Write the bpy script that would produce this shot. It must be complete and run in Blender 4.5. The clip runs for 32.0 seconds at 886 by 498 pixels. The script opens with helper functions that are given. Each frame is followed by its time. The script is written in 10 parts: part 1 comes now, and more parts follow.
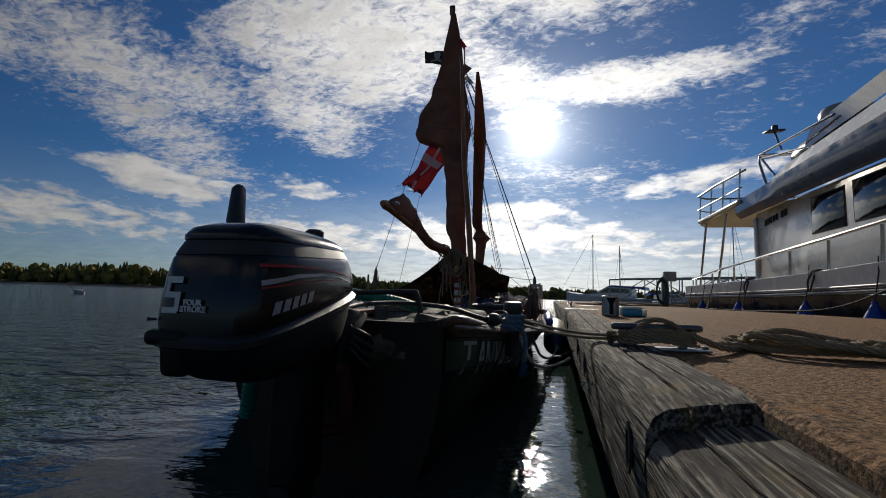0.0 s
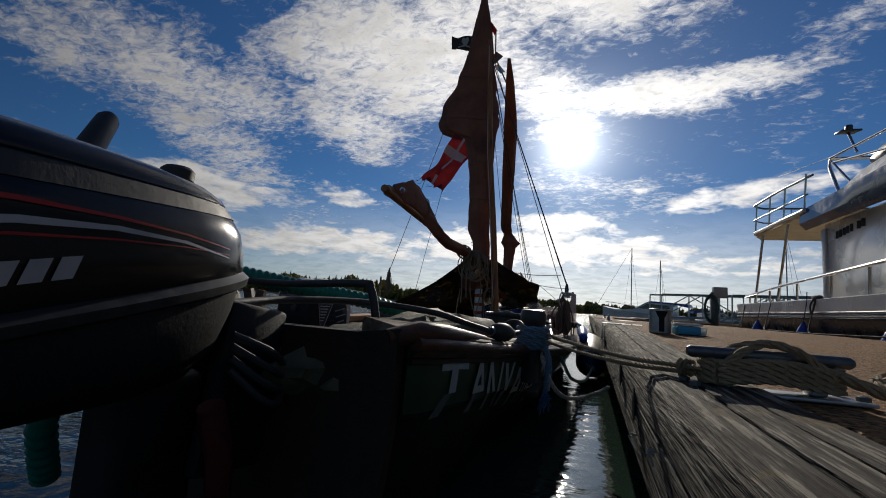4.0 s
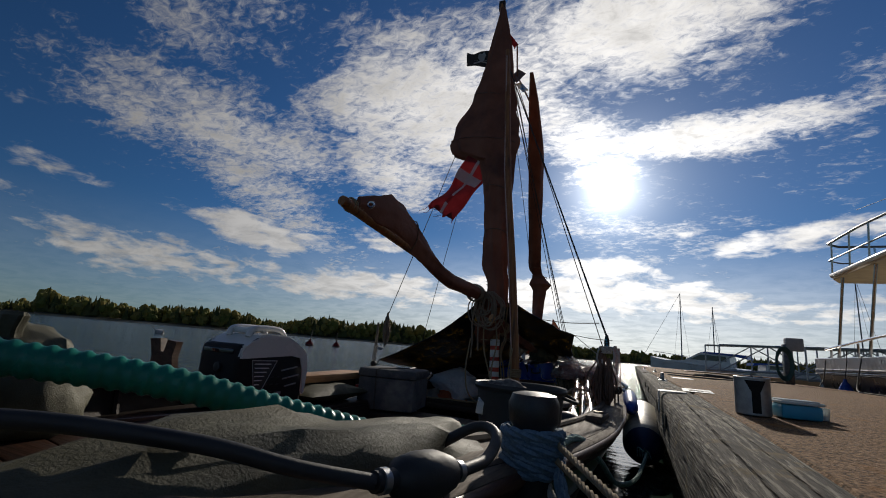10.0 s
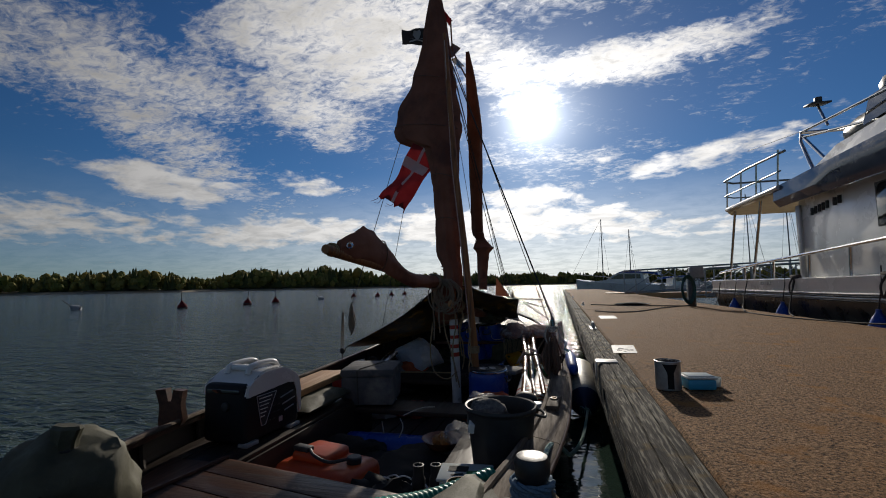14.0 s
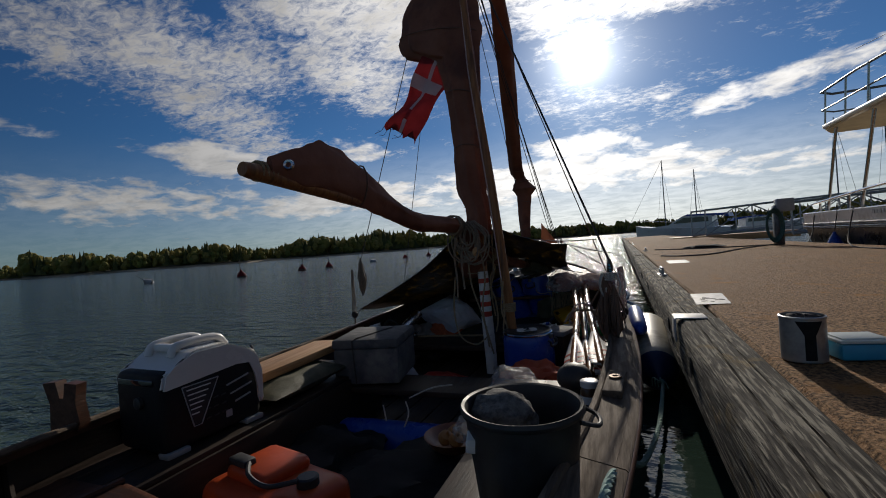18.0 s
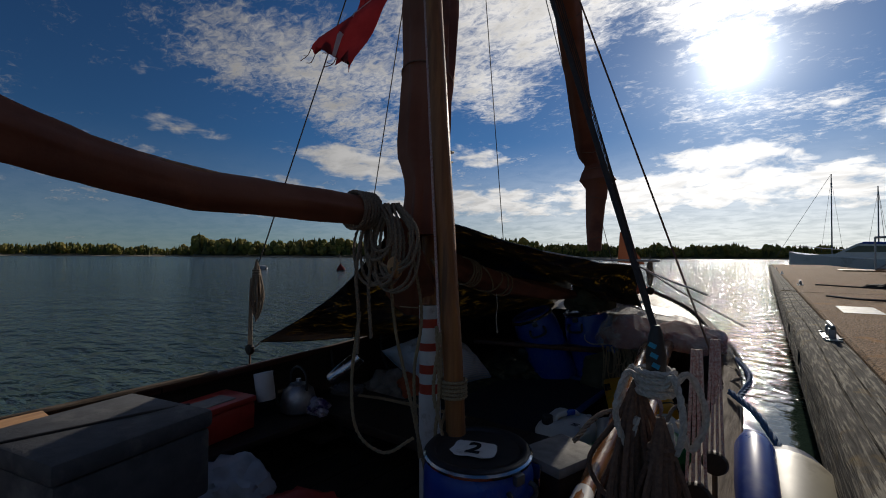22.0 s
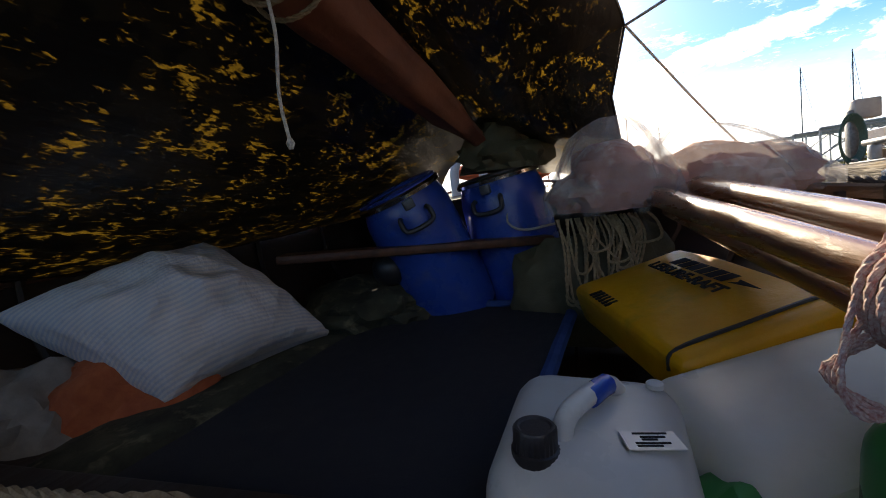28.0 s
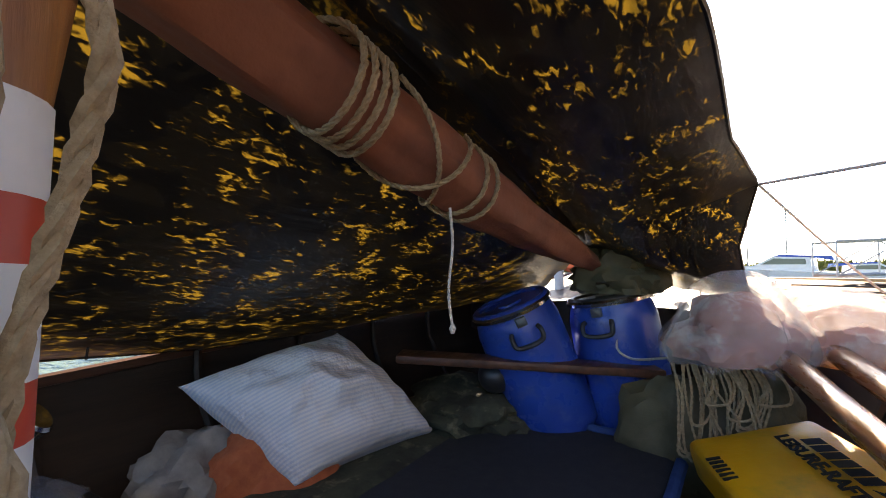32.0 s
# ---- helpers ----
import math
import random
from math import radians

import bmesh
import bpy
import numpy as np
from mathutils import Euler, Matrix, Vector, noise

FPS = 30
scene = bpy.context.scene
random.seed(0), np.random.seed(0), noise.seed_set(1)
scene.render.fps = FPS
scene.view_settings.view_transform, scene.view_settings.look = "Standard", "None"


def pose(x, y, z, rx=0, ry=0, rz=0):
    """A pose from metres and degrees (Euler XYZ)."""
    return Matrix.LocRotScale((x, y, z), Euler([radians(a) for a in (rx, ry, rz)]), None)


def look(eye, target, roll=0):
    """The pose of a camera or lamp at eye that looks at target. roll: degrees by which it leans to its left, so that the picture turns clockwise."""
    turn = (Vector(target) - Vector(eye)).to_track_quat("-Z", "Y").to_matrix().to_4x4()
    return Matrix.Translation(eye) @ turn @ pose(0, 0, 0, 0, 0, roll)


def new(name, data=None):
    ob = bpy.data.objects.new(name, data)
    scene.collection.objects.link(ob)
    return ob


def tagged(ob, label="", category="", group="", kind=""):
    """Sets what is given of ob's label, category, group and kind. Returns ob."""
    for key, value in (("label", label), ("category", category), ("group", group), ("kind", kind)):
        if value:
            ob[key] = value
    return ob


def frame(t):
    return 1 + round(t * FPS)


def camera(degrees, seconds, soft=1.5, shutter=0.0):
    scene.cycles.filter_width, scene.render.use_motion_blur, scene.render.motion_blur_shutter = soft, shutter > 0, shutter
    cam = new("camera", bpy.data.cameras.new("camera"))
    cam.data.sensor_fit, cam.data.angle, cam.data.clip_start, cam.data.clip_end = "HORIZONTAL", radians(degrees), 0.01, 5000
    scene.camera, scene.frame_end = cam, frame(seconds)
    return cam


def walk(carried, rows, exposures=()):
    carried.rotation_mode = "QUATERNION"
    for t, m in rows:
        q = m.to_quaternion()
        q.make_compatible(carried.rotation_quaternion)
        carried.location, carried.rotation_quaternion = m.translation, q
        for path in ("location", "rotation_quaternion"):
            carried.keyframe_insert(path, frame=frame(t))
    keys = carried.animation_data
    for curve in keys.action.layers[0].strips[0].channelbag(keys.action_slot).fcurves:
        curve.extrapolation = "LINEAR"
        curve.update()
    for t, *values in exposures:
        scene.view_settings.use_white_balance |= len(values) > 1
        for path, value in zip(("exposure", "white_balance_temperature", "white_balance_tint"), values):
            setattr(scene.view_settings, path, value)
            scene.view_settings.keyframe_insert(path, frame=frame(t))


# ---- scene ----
cam = camera(90.0, 32.0, 1.0)
PATH = [
    (0, (-0.167, 6.493, 0.601), (-0.646, 8.423, 0.812), 1.8),
    (0.5, (-0.173, 6.604, 0.599), (-0.646, 8.533, 0.837), 2.5),
    (1, (-0.187, 6.699, 0.596), (-0.662, 8.629, 0.812), 3.0),
    (1.5, (-0.21, 6.743, 0.585), (-0.782, 8.65, 0.778), 2.9),
    (2, (-0.202, 6.776, 0.572), (-0.852, 8.659, 0.759), 3.1),
    (2.5, (-0.186, 6.847, 0.595), (-0.823, 8.73, 0.815), 2.9),
    (3, (-0.167, 6.912, 0.616), (-0.828, 8.781, 0.877), 3.3),
    (3.5, (-0.167, 6.998, 0.594), (-0.789, 8.881, 0.852), 4.0),
    (5.5, (-0.147, 7.395, 0.537), (-0.829, 9.269, 0.689), 4.4),
    (6, (-0.144, 7.518, 0.483), (-0.81, 9.401, 0.595), 5.9),
    (6.5, (-0.14, 7.644, 0.459), (-0.757, 9.544, 0.557), 6.8),
    (7, (-0.16, 7.701, 0.447), (-0.85, 9.575, 0.547), 5.5),
    (7.5, (-0.168, 7.732, 0.43), (-0.952, 9.569, 0.526), 4.9),
    (8, (-0.14, 7.795, 0.423), (-0.877, 9.653, 0.511), 6.0),
    (8.5, (-0.136, 7.846, 0.44), (-0.897, 9.692, 0.558), 7.0),
    (9, (-0.147, 7.889, 0.476), (-0.919, 9.725, 0.664), 5.4),
    (9.5, (-0.17, 7.924, 0.533), (-0.941, 9.745, 0.835), 5.3),
    (10, (-0.181, 7.976, 0.659), (-0.966, 9.764, 1.092), 4.8),
    (10.5, (-0.216, 7.982, 0.743), (-0.985, 9.741, 1.303), 3.8),
    (11, (-0.217, 7.944, 0.833), (-0.945, 9.699, 1.458), 3.2),
    (11.5, (-0.216, 7.844, 0.881), (-0.894, 9.621, 1.499), 2.6),
    (12, (-0.2, 7.762, 0.931), (-0.833, 9.575, 1.49), 2.2),
    (12.5, (-0.161, 7.713, 0.973), (-0.739, 9.569, 1.446), 1.5),
    (13, (-0.202, 7.673, 1.016), (-0.721, 9.568, 1.39), 0.2),
    (13.5, (-0.239, 7.626, 1.061), (-0.758, 9.537, 1.34), -0.2),
    (14, (-0.272, 7.574, 1.088), (-0.779, 9.501, 1.254), -1.0),
    (14.5, (-0.289, 7.508, 1.106), (-0.784, 9.446, 1.136), -1.2),
    (16.5, (-0.36, 7.801, 0.96), (-0.904, 9.725, 0.919), -3.8),
    (17, (-0.369, 8.025, 0.966), (-0.981, 9.929, 0.934), -4.6),
    (17.5, (-0.336, 8.249, 0.964), (-1.016, 10.13, 0.939), -4.5),
    (18, (-0.284, 8.46, 0.98), (-1.023, 10.318, 0.969), -4.3),
    (18.5, (-0.309, 8.736, 0.964), (-1.056, 10.591, 0.966), -4.5),
    (19, (-0.34, 9.055, 0.976), (-1.114, 10.899, 0.977), -4.8),
    (19.5, (-0.341, 9.363, 0.925), (-1.146, 11.194, 0.949), -3.2),
    (20, (-0.29, 9.635, 0.933), (-1.115, 11.457, 0.956), -2.0),
    (20.5, (-0.277, 9.92, 0.885), (-1.121, 11.733, 0.913), -0.9),
    (21, (-0.292, 10.193, 0.853), (-1.216, 11.966, 0.887), -0.1),
    (21.5, (-0.264, 10.331, 0.852), (-1.319, 12.03, 0.883), 0.2),
    (22, (-0.181, 10.35, 0.958), (-1.359, 11.966, 0.994), 0.3),
    (22.5, (-0.207, 10.52, 0.932), (-1.423, 12.108, 0.97), 1.0),
    (23, (-0.368, 10.813, 0.852), (-1.581, 12.403, 0.88), 2.5),
    (23.5, (-0.456, 10.962, 0.788), (-1.682, 12.542, 0.789), 3.8),
    (24, (-0.518, 11.111, 0.757), (-1.751, 12.685, 0.716), 4.5),
    (24.5, (-0.599, 11.265, 0.709), (-1.817, 12.85, 0.643), 4.1),
    (26.5, (-0.888, 11.695, 0.503), (-1.747, 13.499, 0.423), 1.7),
    (27, (-0.917, 11.757, 0.487), (-1.66, 13.611, 0.384), -1.8),
    (27.5, (-0.931, 11.8, 0.472), (-1.615, 13.676, 0.351), -3.8),
    (28, (-0.926, 11.815, 0.474), (-1.522, 13.718, 0.317), -5.9),
    (28.5, (-0.929, 11.826, 0.478), (-1.436, 13.751, 0.286), -7.9),
    (29, (-0.919, 11.839, 0.477), (-1.335, 13.783, 0.251), -9.5),
    (29.5, (-0.915, 11.826, 0.465), (-1.351, 13.765, 0.242), -9.1),
    (30, (-0.93, 11.798, 0.463), (-1.426, 13.729, 0.303), -7.9),
    (30.5, (-0.936, 11.824, 0.46), (-1.556, 13.725, 0.486), -5.9),
    (31, (-0.926, 11.822, 0.508), (-1.671, 13.673, 0.635), -3.7),
    (31.5, (-0.927, 11.794, 0.638), (-1.823, 13.577, 0.767), -0.9),
    (32, (-0.954, 11.693, 0.673), (-1.905, 13.449, 0.778), 0.4),
]
EXPOSURES = [(0.0, 0.0, 6700, 10), (22.0, 0.0, 6700, 10), (24.0, 0.0, 6750, 10), (25.2, -0.05, 6900, 10), (26.5, 0.95, 7200, 10), (27.0, 1.65, 7400, 9), (27.6, 2.15, 7800, 12), (28.3, 2.4, 8700, 13), (29.0, 2.55, 8900, 14), (30.8, 2.95, 8900, 14), (31.4, 3.4, 8700, 15), (32.0, 3.8, 8500, 15)]
walk(cam, [(t, look(eye, target, roll)) for t, eye, target, roll in PATH], EXPOSURES)
CLOUD_OFF, CLOUD_LO, CLOUD_HI, CLOUD_LIGHT, LOW_OFF, CLOUD_GAIN = 2.3, -0.08, 1.10, 13.4, 3.0, 0.85
SKY_TINT, SKY_STRENGTH, SUN_POWER = (0.20, 0.40, 0.62), 0.08, 2.8

# ---- world, sun, exposure ----
SUN = Vector((-0.041, 0.935, 0.352)).normalized()
SUN_EL, SUN_AZ = math.asin(SUN.z), math.atan2(SUN.x, SUN.y)
world = bpy.data.worlds.new("sky")
scene.world = world
world.use_nodes = True
wn, wl = world.node_tree.nodes, world.node_tree.links
wn.clear()


def wnode(kind, **values):
    n = wn.new(kind)
    for k, v in values.items():
        if k == "op":
            n.operation = v
        else:
            n.inputs[int(k[1:])].default_value = v
    return n


def wmath(op, a, b=None, clamp=False):
    n = wn.new("ShaderNodeMath")
    n.operation, n.use_clamp = op, clamp
    for i, v in enumerate((a, b)):
        if v is None:
            continue
        if isinstance(v, (int, float)):
            n.inputs[i].default_value = v
        else:
            wl.new(v, n.inputs[i])
    return n.outputs[0]


def wramp(value, lo, hi, lo2=0.0, hi2=1.0):
    n = wn.new("ShaderNodeMapRange")
    n.interpolation_type = "SMOOTHSTEP"
    for i, v in enumerate((lo, hi, lo2, hi2)):
        n.inputs[i + 1].default_value = v
    wl.new(value, n.inputs[0])
    return n.outputs[0]


wcoord = wn.new("ShaderNodeTexCoord").outputs["Generated"]
wsep = wn.new("ShaderNodeSeparateXYZ")
wl.new(wcoord, wsep.inputs[0])
sky = wn.new("ShaderNodeTexSky")
sky.sky_type, sky.sun_disc = "NISHITA", False
sky.sun_elevation, sky.sun_rotation = SUN_EL, SUN_AZ
sky.air_density, sky.dust_density, sky.ozone_density = 1.0, 0.05, 3.0
# cloud field: direction laid onto a plane high above
up = wmath("ADD", wmath("MAXIMUM", wsep.outputs[2], 0.0), 0.16)
plane = wn.new("ShaderNodeCombineXYZ")
wl.new(wmath("DIVIDE", wsep.outputs[0], up), plane.inputs[0])
wl.new(wmath("DIVIDE", wsep.outputs[1], up), plane.inputs[1])


def wnoise(scale, detail, rough, sx, sy, distortion=0.0, offset=0.0, turn=0.0):
    m = wn.new("ShaderNodeMapping")
    m.inputs["Scale"].default_value = (sx, sy, 1)
    m.inputs["Location"].default_value = (offset, offset * 0.7, offset * 1.3)
    m.inputs["Rotation"].default_value = (0, 0, turn)
    wl.new(plane.outputs[0], m.inputs[0])
    n = wn.new("ShaderNodeTexNoise")
    n.inputs["Scale"].default_value = scale
    n.inputs["Detail"].default_value = detail
    n.inputs["Roughness"].default_value = rough
    n.inputs["Distortion"].default_value = distortion
    wl.new(m.outputs[0], n.inputs["Vector"])
    return n.outputs[0]


az = wmath("MULTIPLY", wmath("ARCTAN2", wsep.outputs[0], wsep.outputs[1]), 57.2958)
el = wmath("MULTIPLY", wmath("ARCSINE", wsep.outputs[2]), 57.2958)


def bank(a, e, ra, re, tilt=0.0, height=1.0):
    """A cloud bank: its azimuth and height in degrees, half length, half thickness, how it climbs; highest in its middle."""
    da, de = wmath("SUBTRACT", az, a), wmath("SUBTRACT", el, e)
    c, sn = math.cos(radians(tilt)), math.sin(radians(tilt))
    u = wmath("ADD", wmath("MULTIPLY", da, c / ra), wmath("MULTIPLY", de, sn / ra))
    v = wmath("SUBTRACT", wmath("MULTIPLY", de, c / re), wmath("MULTIPLY", da, sn / re))
    d = wmath("ADD", wmath("MULTIPLY", u, u), wmath("MULTIPLY", v, v))
    return wmath("MULTIPLY", wmath("SUBTRACT", 1.0, wmath("MINIMUM", d, 1.9)), height)


BANKS = [(-47, 35, 18, 4.4, 8, 0.34), (-53, 22.5, 17, 4.8, -3, 0.6), (-47, 16.5, 10, 3.6, -28, 0.65), (-24, 31, 22, 9.5, 2, 1.0), (-30, 20.5, 9, 3.6, -10, 0.75), (4, 39, 22, 8.5, 6, 1.0), (-10, 50, 34, 6, 0, 0.5),
         (8, 25.5, 16, 2.5, 0, 1.15), (-6, 26.2, 10, 3.4, 0, 0.95), (-3, 23.2, 5.5, 2.6, 0, 0.8), (28, 29.5, 5.5, 1.0, 6, 0.5), (22, 36, 5, 1.2, 12, 0.3), (-57, 31, 4.5, 1.8, -14, 0.25)]
LOW_BANKS = [(16, 13.6, 10.5, 1.7, 8, 0.7), (-31.5, 12.8, 4.0, 1.7, -12, 0.6), (-4, 11.0, 9, 2.2, 0, 0.75), (-6, 7.4, 21, 3.6, 0, 0.9), (-47, 11.8, 11, 2.2, -5, 0.7), (-55, 7.0, 17, 2.8, -2, 0.55),
             (-31, 6.8, 16, 2.6, 0, 0.6), (-68, 14.2, 5, 1.2, -8, 0.5), (6, 15.0, 1.6, 0.6, 0, 0.4), (16, 6.5, 16, 1.8, 0, 0.5), (40, 12, 14, 3.0, 6, 0.6), (75, 26, 30, 8, 0, 0.5), (150, 30, 50, 12, 0, 0.5), (-130, 28, 45, 12, 0, 0.5), (-95, 10, 22, 3.5, 0, 0.5)]


def wmost(some):
    top = some[0]
    for v in some[1:]:
        top = wmath("MAXIMUM", top, v)
    return top


big = wnoise(1.5, 5, 0.58, 1.0, 1.0, 0.5, CLOUD_OFF, 0.4)
fine = wnoise(5.2, 8, 0.62, 1.0, 1.3, 0.5, 4.0, 0.5)
ripple = wnoise(25.0, 6, 0.68, 1.0, 1.6, 0.6, 9.0, 0.9)
grain = wmath("ADD", wmath("MULTIPLY", wmath("SUBTRACT", big, 0.5), 2.2), wmath("ADD", wmath("MULTIPLY", wmath("SUBTRACT", fine, 0.5), 1.9), wmath("MULTIPLY", wmath("SUBTRACT", ripple, 0.5), 1.9)))
field = wmath("ADD", wmath("MULTIPLY", wmost([bank(*q) for q in BANKS]), CLOUD_GAIN), grain)
cover = wmath("MULTIPLY", wramp(field, CLOUD_LO, CLOUD_HI), 0.93)
# broken rows of low cloud, seen flat
low_at = wn.new("ShaderNodeCombineXYZ")
wl.new(wmath("MULTIPLY", az, 0.01745), low_at.inputs[0])
wl.new(wmath("MULTIPLY", el, 0.045), low_at.inputs[1])


def wlow(scale, detail, offset):
    n = wn.new("ShaderNodeTexNoise")
    m = wn.new("ShaderNodeMapping")
    m.inputs["Location"].default_value = (offset, offset * 0.6, 0)
    wl.new(low_at.outputs[0], m.inputs[0])
    n.inputs["Scale"].default_value, n.inputs["Detail"].default_value, n.inputs["Roughness"].default_value = scale, detail, 0.6
    n.inputs["Distortion"].default_value = 0.3
    wl.new(m.outputs[0], n.inputs["Vector"])
    return n.outputs[0]


low_grain = wmath("ADD", wmath("MULTIPLY", wmath("SUBTRACT", wlow(5.0, 4, LOW_OFF), 0.5), 2.0), wmath("MULTIPLY", wmath("SUBTRACT", wlow(19.0, 7, 2.0), 0.5), 2.0))
low_field = wmath("ADD", wmost([bank(*q) for q in LOW_BANKS]), low_grain)
cover = wmath("MAXIMUM", cover, wmath("MULTIPLY", wramp(low_field, 0.02, 0.75), 0.9))
# haze towards the horizon, stronger under the sun
azsun = wmath("ABSOLUTE", wmath("SUBTRACT", az, -2.0))
haze = wmath("MULTIPLY", wramp(el, 0.0, 15.0, 0.72, 0.0), wramp(azsun, 6.0, 70.0, 1.0, 0.30))
cover = wmath("MAXIMUM", cover, haze)
# brightness of cloud rises towards the sun
dot = wn.new("ShaderNodeVectorMath")
dot.operation = "DOT_PRODUCT"
wl.new(wcoord, dot.inputs[0])
dot.inputs[1].default_value = SUN
near = wmath("MAXIMUM", dot.outputs["Value"], 0.0)
glow = wmath("ADD", wmath("MULTIPLY", wmath("POWER", near, 6.0), 0.85), 0.31)
thick = wmath("MULTIPLY", wramp(field, 0.6, 1.9, 1.0, 0.62), wramp(fine, 0.35, 0.7, 1.12, 0.80))
bright = wmath("MULTIPLY", glow, thick)
cloudcol = wn.new("ShaderNodeMix")
cloudcol.data_type = "RGBA"
wl.new(cover, cloudcol.inputs[0])
skyscale = wn.new("ShaderNodeVectorMath")
skyscale.operation = "MULTIPLY"
wl.new(sky.outputs[0], skyscale.inputs[0])
skyscale.inputs[1].default_value = SKY_TINT
deep = wn.new("ShaderNodeVectorMath")
deep.operation = "SCALE"
wl.new(skyscale.outputs[0], deep.inputs[0])
wl.new(wramp(near, 0.35, 0.92, 0.74, 1.0), deep.inputs["Scale"])
wl.new(deep.outputs[0], cloudcol.inputs[6])
white = wn.new("ShaderNodeVectorMath")
white.operation = "SCALE"
white.inputs[0].default_value = (1.0, 0.985, 0.965)
wl.new(wmath("MULTIPLY", bright, CLOUD_LIGHT), white.inputs["Scale"])
wl.new(white.outputs[0], cloudcol.inputs[7])
# the sun itself, seen through thin cloud
disc = wmath("MULTIPLY", wmath("POWER", near, 5200.0), 70.0)
for power, amount in ((900.0, 10.0), (330.0, 6.0), (120.0, 2.4), (40.0, 1.3), (12.0, 0.5)):
    disc = wmath("ADD", disc, wmath("MULTIPLY", wmath("POWER", near, power), amount))
total = wn.new("ShaderNodeMix")
total.data_type, total.blend_type = "RGBA", "ADD"
total.inputs[0].default_value = 1.0
wl.new(cloudcol.outputs[2], total.inputs[6])
warm = wn.new("ShaderNodeVectorMath")
warm.operation = "SCALE"
warm.inputs[0].default_value = (0.93, 0.97, 1.0)
wl.new(disc, warm.inputs["Scale"])
wl.new(warm.outputs[0], total.inputs[7])
back = wn.new("ShaderNodeBackground")
back.inputs[1].default_value = SKY_STRENGTH
wl.new(total.outputs[2], back.inputs[0])
wout = wn.new("ShaderNodeOutputWorld")
wl.new(back.outputs[0], wout.inputs[0])

sun_data = bpy.data.lights.new("sun", "SUN")
sun_data.energy, sun_data.angle, sun_data.color = SUN_POWER, radians(0.7), (1.0, 0.93, 0.82)
sun = new("sun", sun_data)
sun.matrix_world = look((0, 0, 0), tuple(-SUN))


# ---- materials ----
def mat(name, c1, c2=None, scale=8.0, rough=0.6, metal=0.0, bump=0.0, bump_scale=60.0, stretch=(1, 1, 1), rvar=0.1, c3=None, c3_scale=2.0, c3_amount=0.5, vary=0.0, spec=0.5, alpha=None, trans=0.0, coat=0.0, thin=0.0, depth=0.004):
    """A surface: two colours mixed by a grain, a third in patches, relief and uneven gloss."""
    m = bpy.data.materials.new(name)
    m.use_nodes = True
    nt = m.node_tree
    n, l = nt.nodes, nt.links
    b = n["Principled BSDF"]
    tc = n.new("ShaderNodeTexCoord")
    mp = n.new("ShaderNodeMapping")
    mp.inputs["Scale"].default_value = stretch
    l.new(tc.outputs["Object"], mp.inputs[0])

    def noise(s, d=5.0, r=0.6):
        t = n.new("ShaderNodeTexNoise")
        t.inputs["Scale"].default_value, t.inputs["Detail"].default_value, t.inputs["Roughness"].default_value = s, d, r
        l.new(mp.outputs[0], t.inputs["Vector"])
        return t.outputs[0]

    def mix(f, a, c, blend="MIX"):
        x = n.new("ShaderNodeMix")
        x.data_type, x.blend_type = "RGBA", blend
        for i, v in ((0, f), (6, a), (7, c)):
            if isinstance(v, (float, int)):
                x.inputs[i].default_value = v
            elif isinstance(v, tuple):
                x.inputs[i].default_value = (*v, 1.0)
            else:
                l.new(v, x.inputs[i])
        return x.outputs[2]

    def ramp(v, lo, hi, a=0.0, c=1.0):
        x = n.new("ShaderNodeMapRange")
        for i, k in enumerate((lo, hi, a, c)):
            x.inputs[i + 1].default_value = k
        l.new(v, x.inputs[0])
        return x.outputs[0]

    c2 = c2 or tuple(v * 0.8 for v in c1)
    grain = noise(scale)
    col = mix(ramp(grain, 0.35, 0.65), c1, c2)
    if c3:
        col = mix(ramp(noise(c3_scale, 7.0, 0.65), 0.62 - 0.25 * c3_amount, 0.72 - 0.2 * c3_amount), col, c3)
    if vary:
        oi = n.new("ShaderNodeObjectInfo")
        hsv = n.new("ShaderNodeHueSaturation")
        l.new(ramp(oi.outputs["Random"], 0, 1, 1 - vary, 1 + vary), hsv.inputs["Value"])
        l.new(col, hsv.inputs["Color"])
        col = hsv.outputs[0]
    l.new(col, b.inputs["Base Color"])
    l.new(ramp(grain, 0.3, 0.7, max(0.02, rough - rvar), min(1.0, rough + rvar)), b.inputs["Roughness"])
    b.inputs["Metallic"].default_value = metal
    b.inputs["Specular IOR Level"].default_value = spec
    b.inputs["Transmission Weight"].default_value = trans
    b.inputs["Coat Weight"].default_value = coat
    if alpha is not None:
        b.inputs["Alpha"].default_value = alpha
    if bump:
        bp = n.new("ShaderNodeBump")
        bp.inputs["Strength"].default_value = min(1.0, bump)
        bp.inputs["Distance"].default_value = depth
        l.new(noise(bump_scale, 6.0, 0.65), bp.inputs["Height"])
        l.new(bp.outputs[0], b.inputs["Normal"])
    if thin:
        tr = n.new("ShaderNodeBsdfTranslucent")
        l.new(col, tr.inputs[0])
        ms = n.new("ShaderNodeMixShader")
        ms.inputs[0].default_value = thin
        l.new(b.outputs[0], ms.inputs[1])
        l.new(tr.outputs[0], ms.inputs[2])
        l.new(ms.outputs[0], n["Material Output"].inputs[0])
    return m


# ---- geometry helpers ----
def thing(name, label, category, loc=(0, 0, 0), rz=0.0, group="", kind="", rx=0.0, ry=0.0):
    e = new(name)
    e.empty_display_size = 0.1
    e.matrix_basis = pose(*loc, rx, ry, rz)
    return tagged(e, label, category, group, kind)


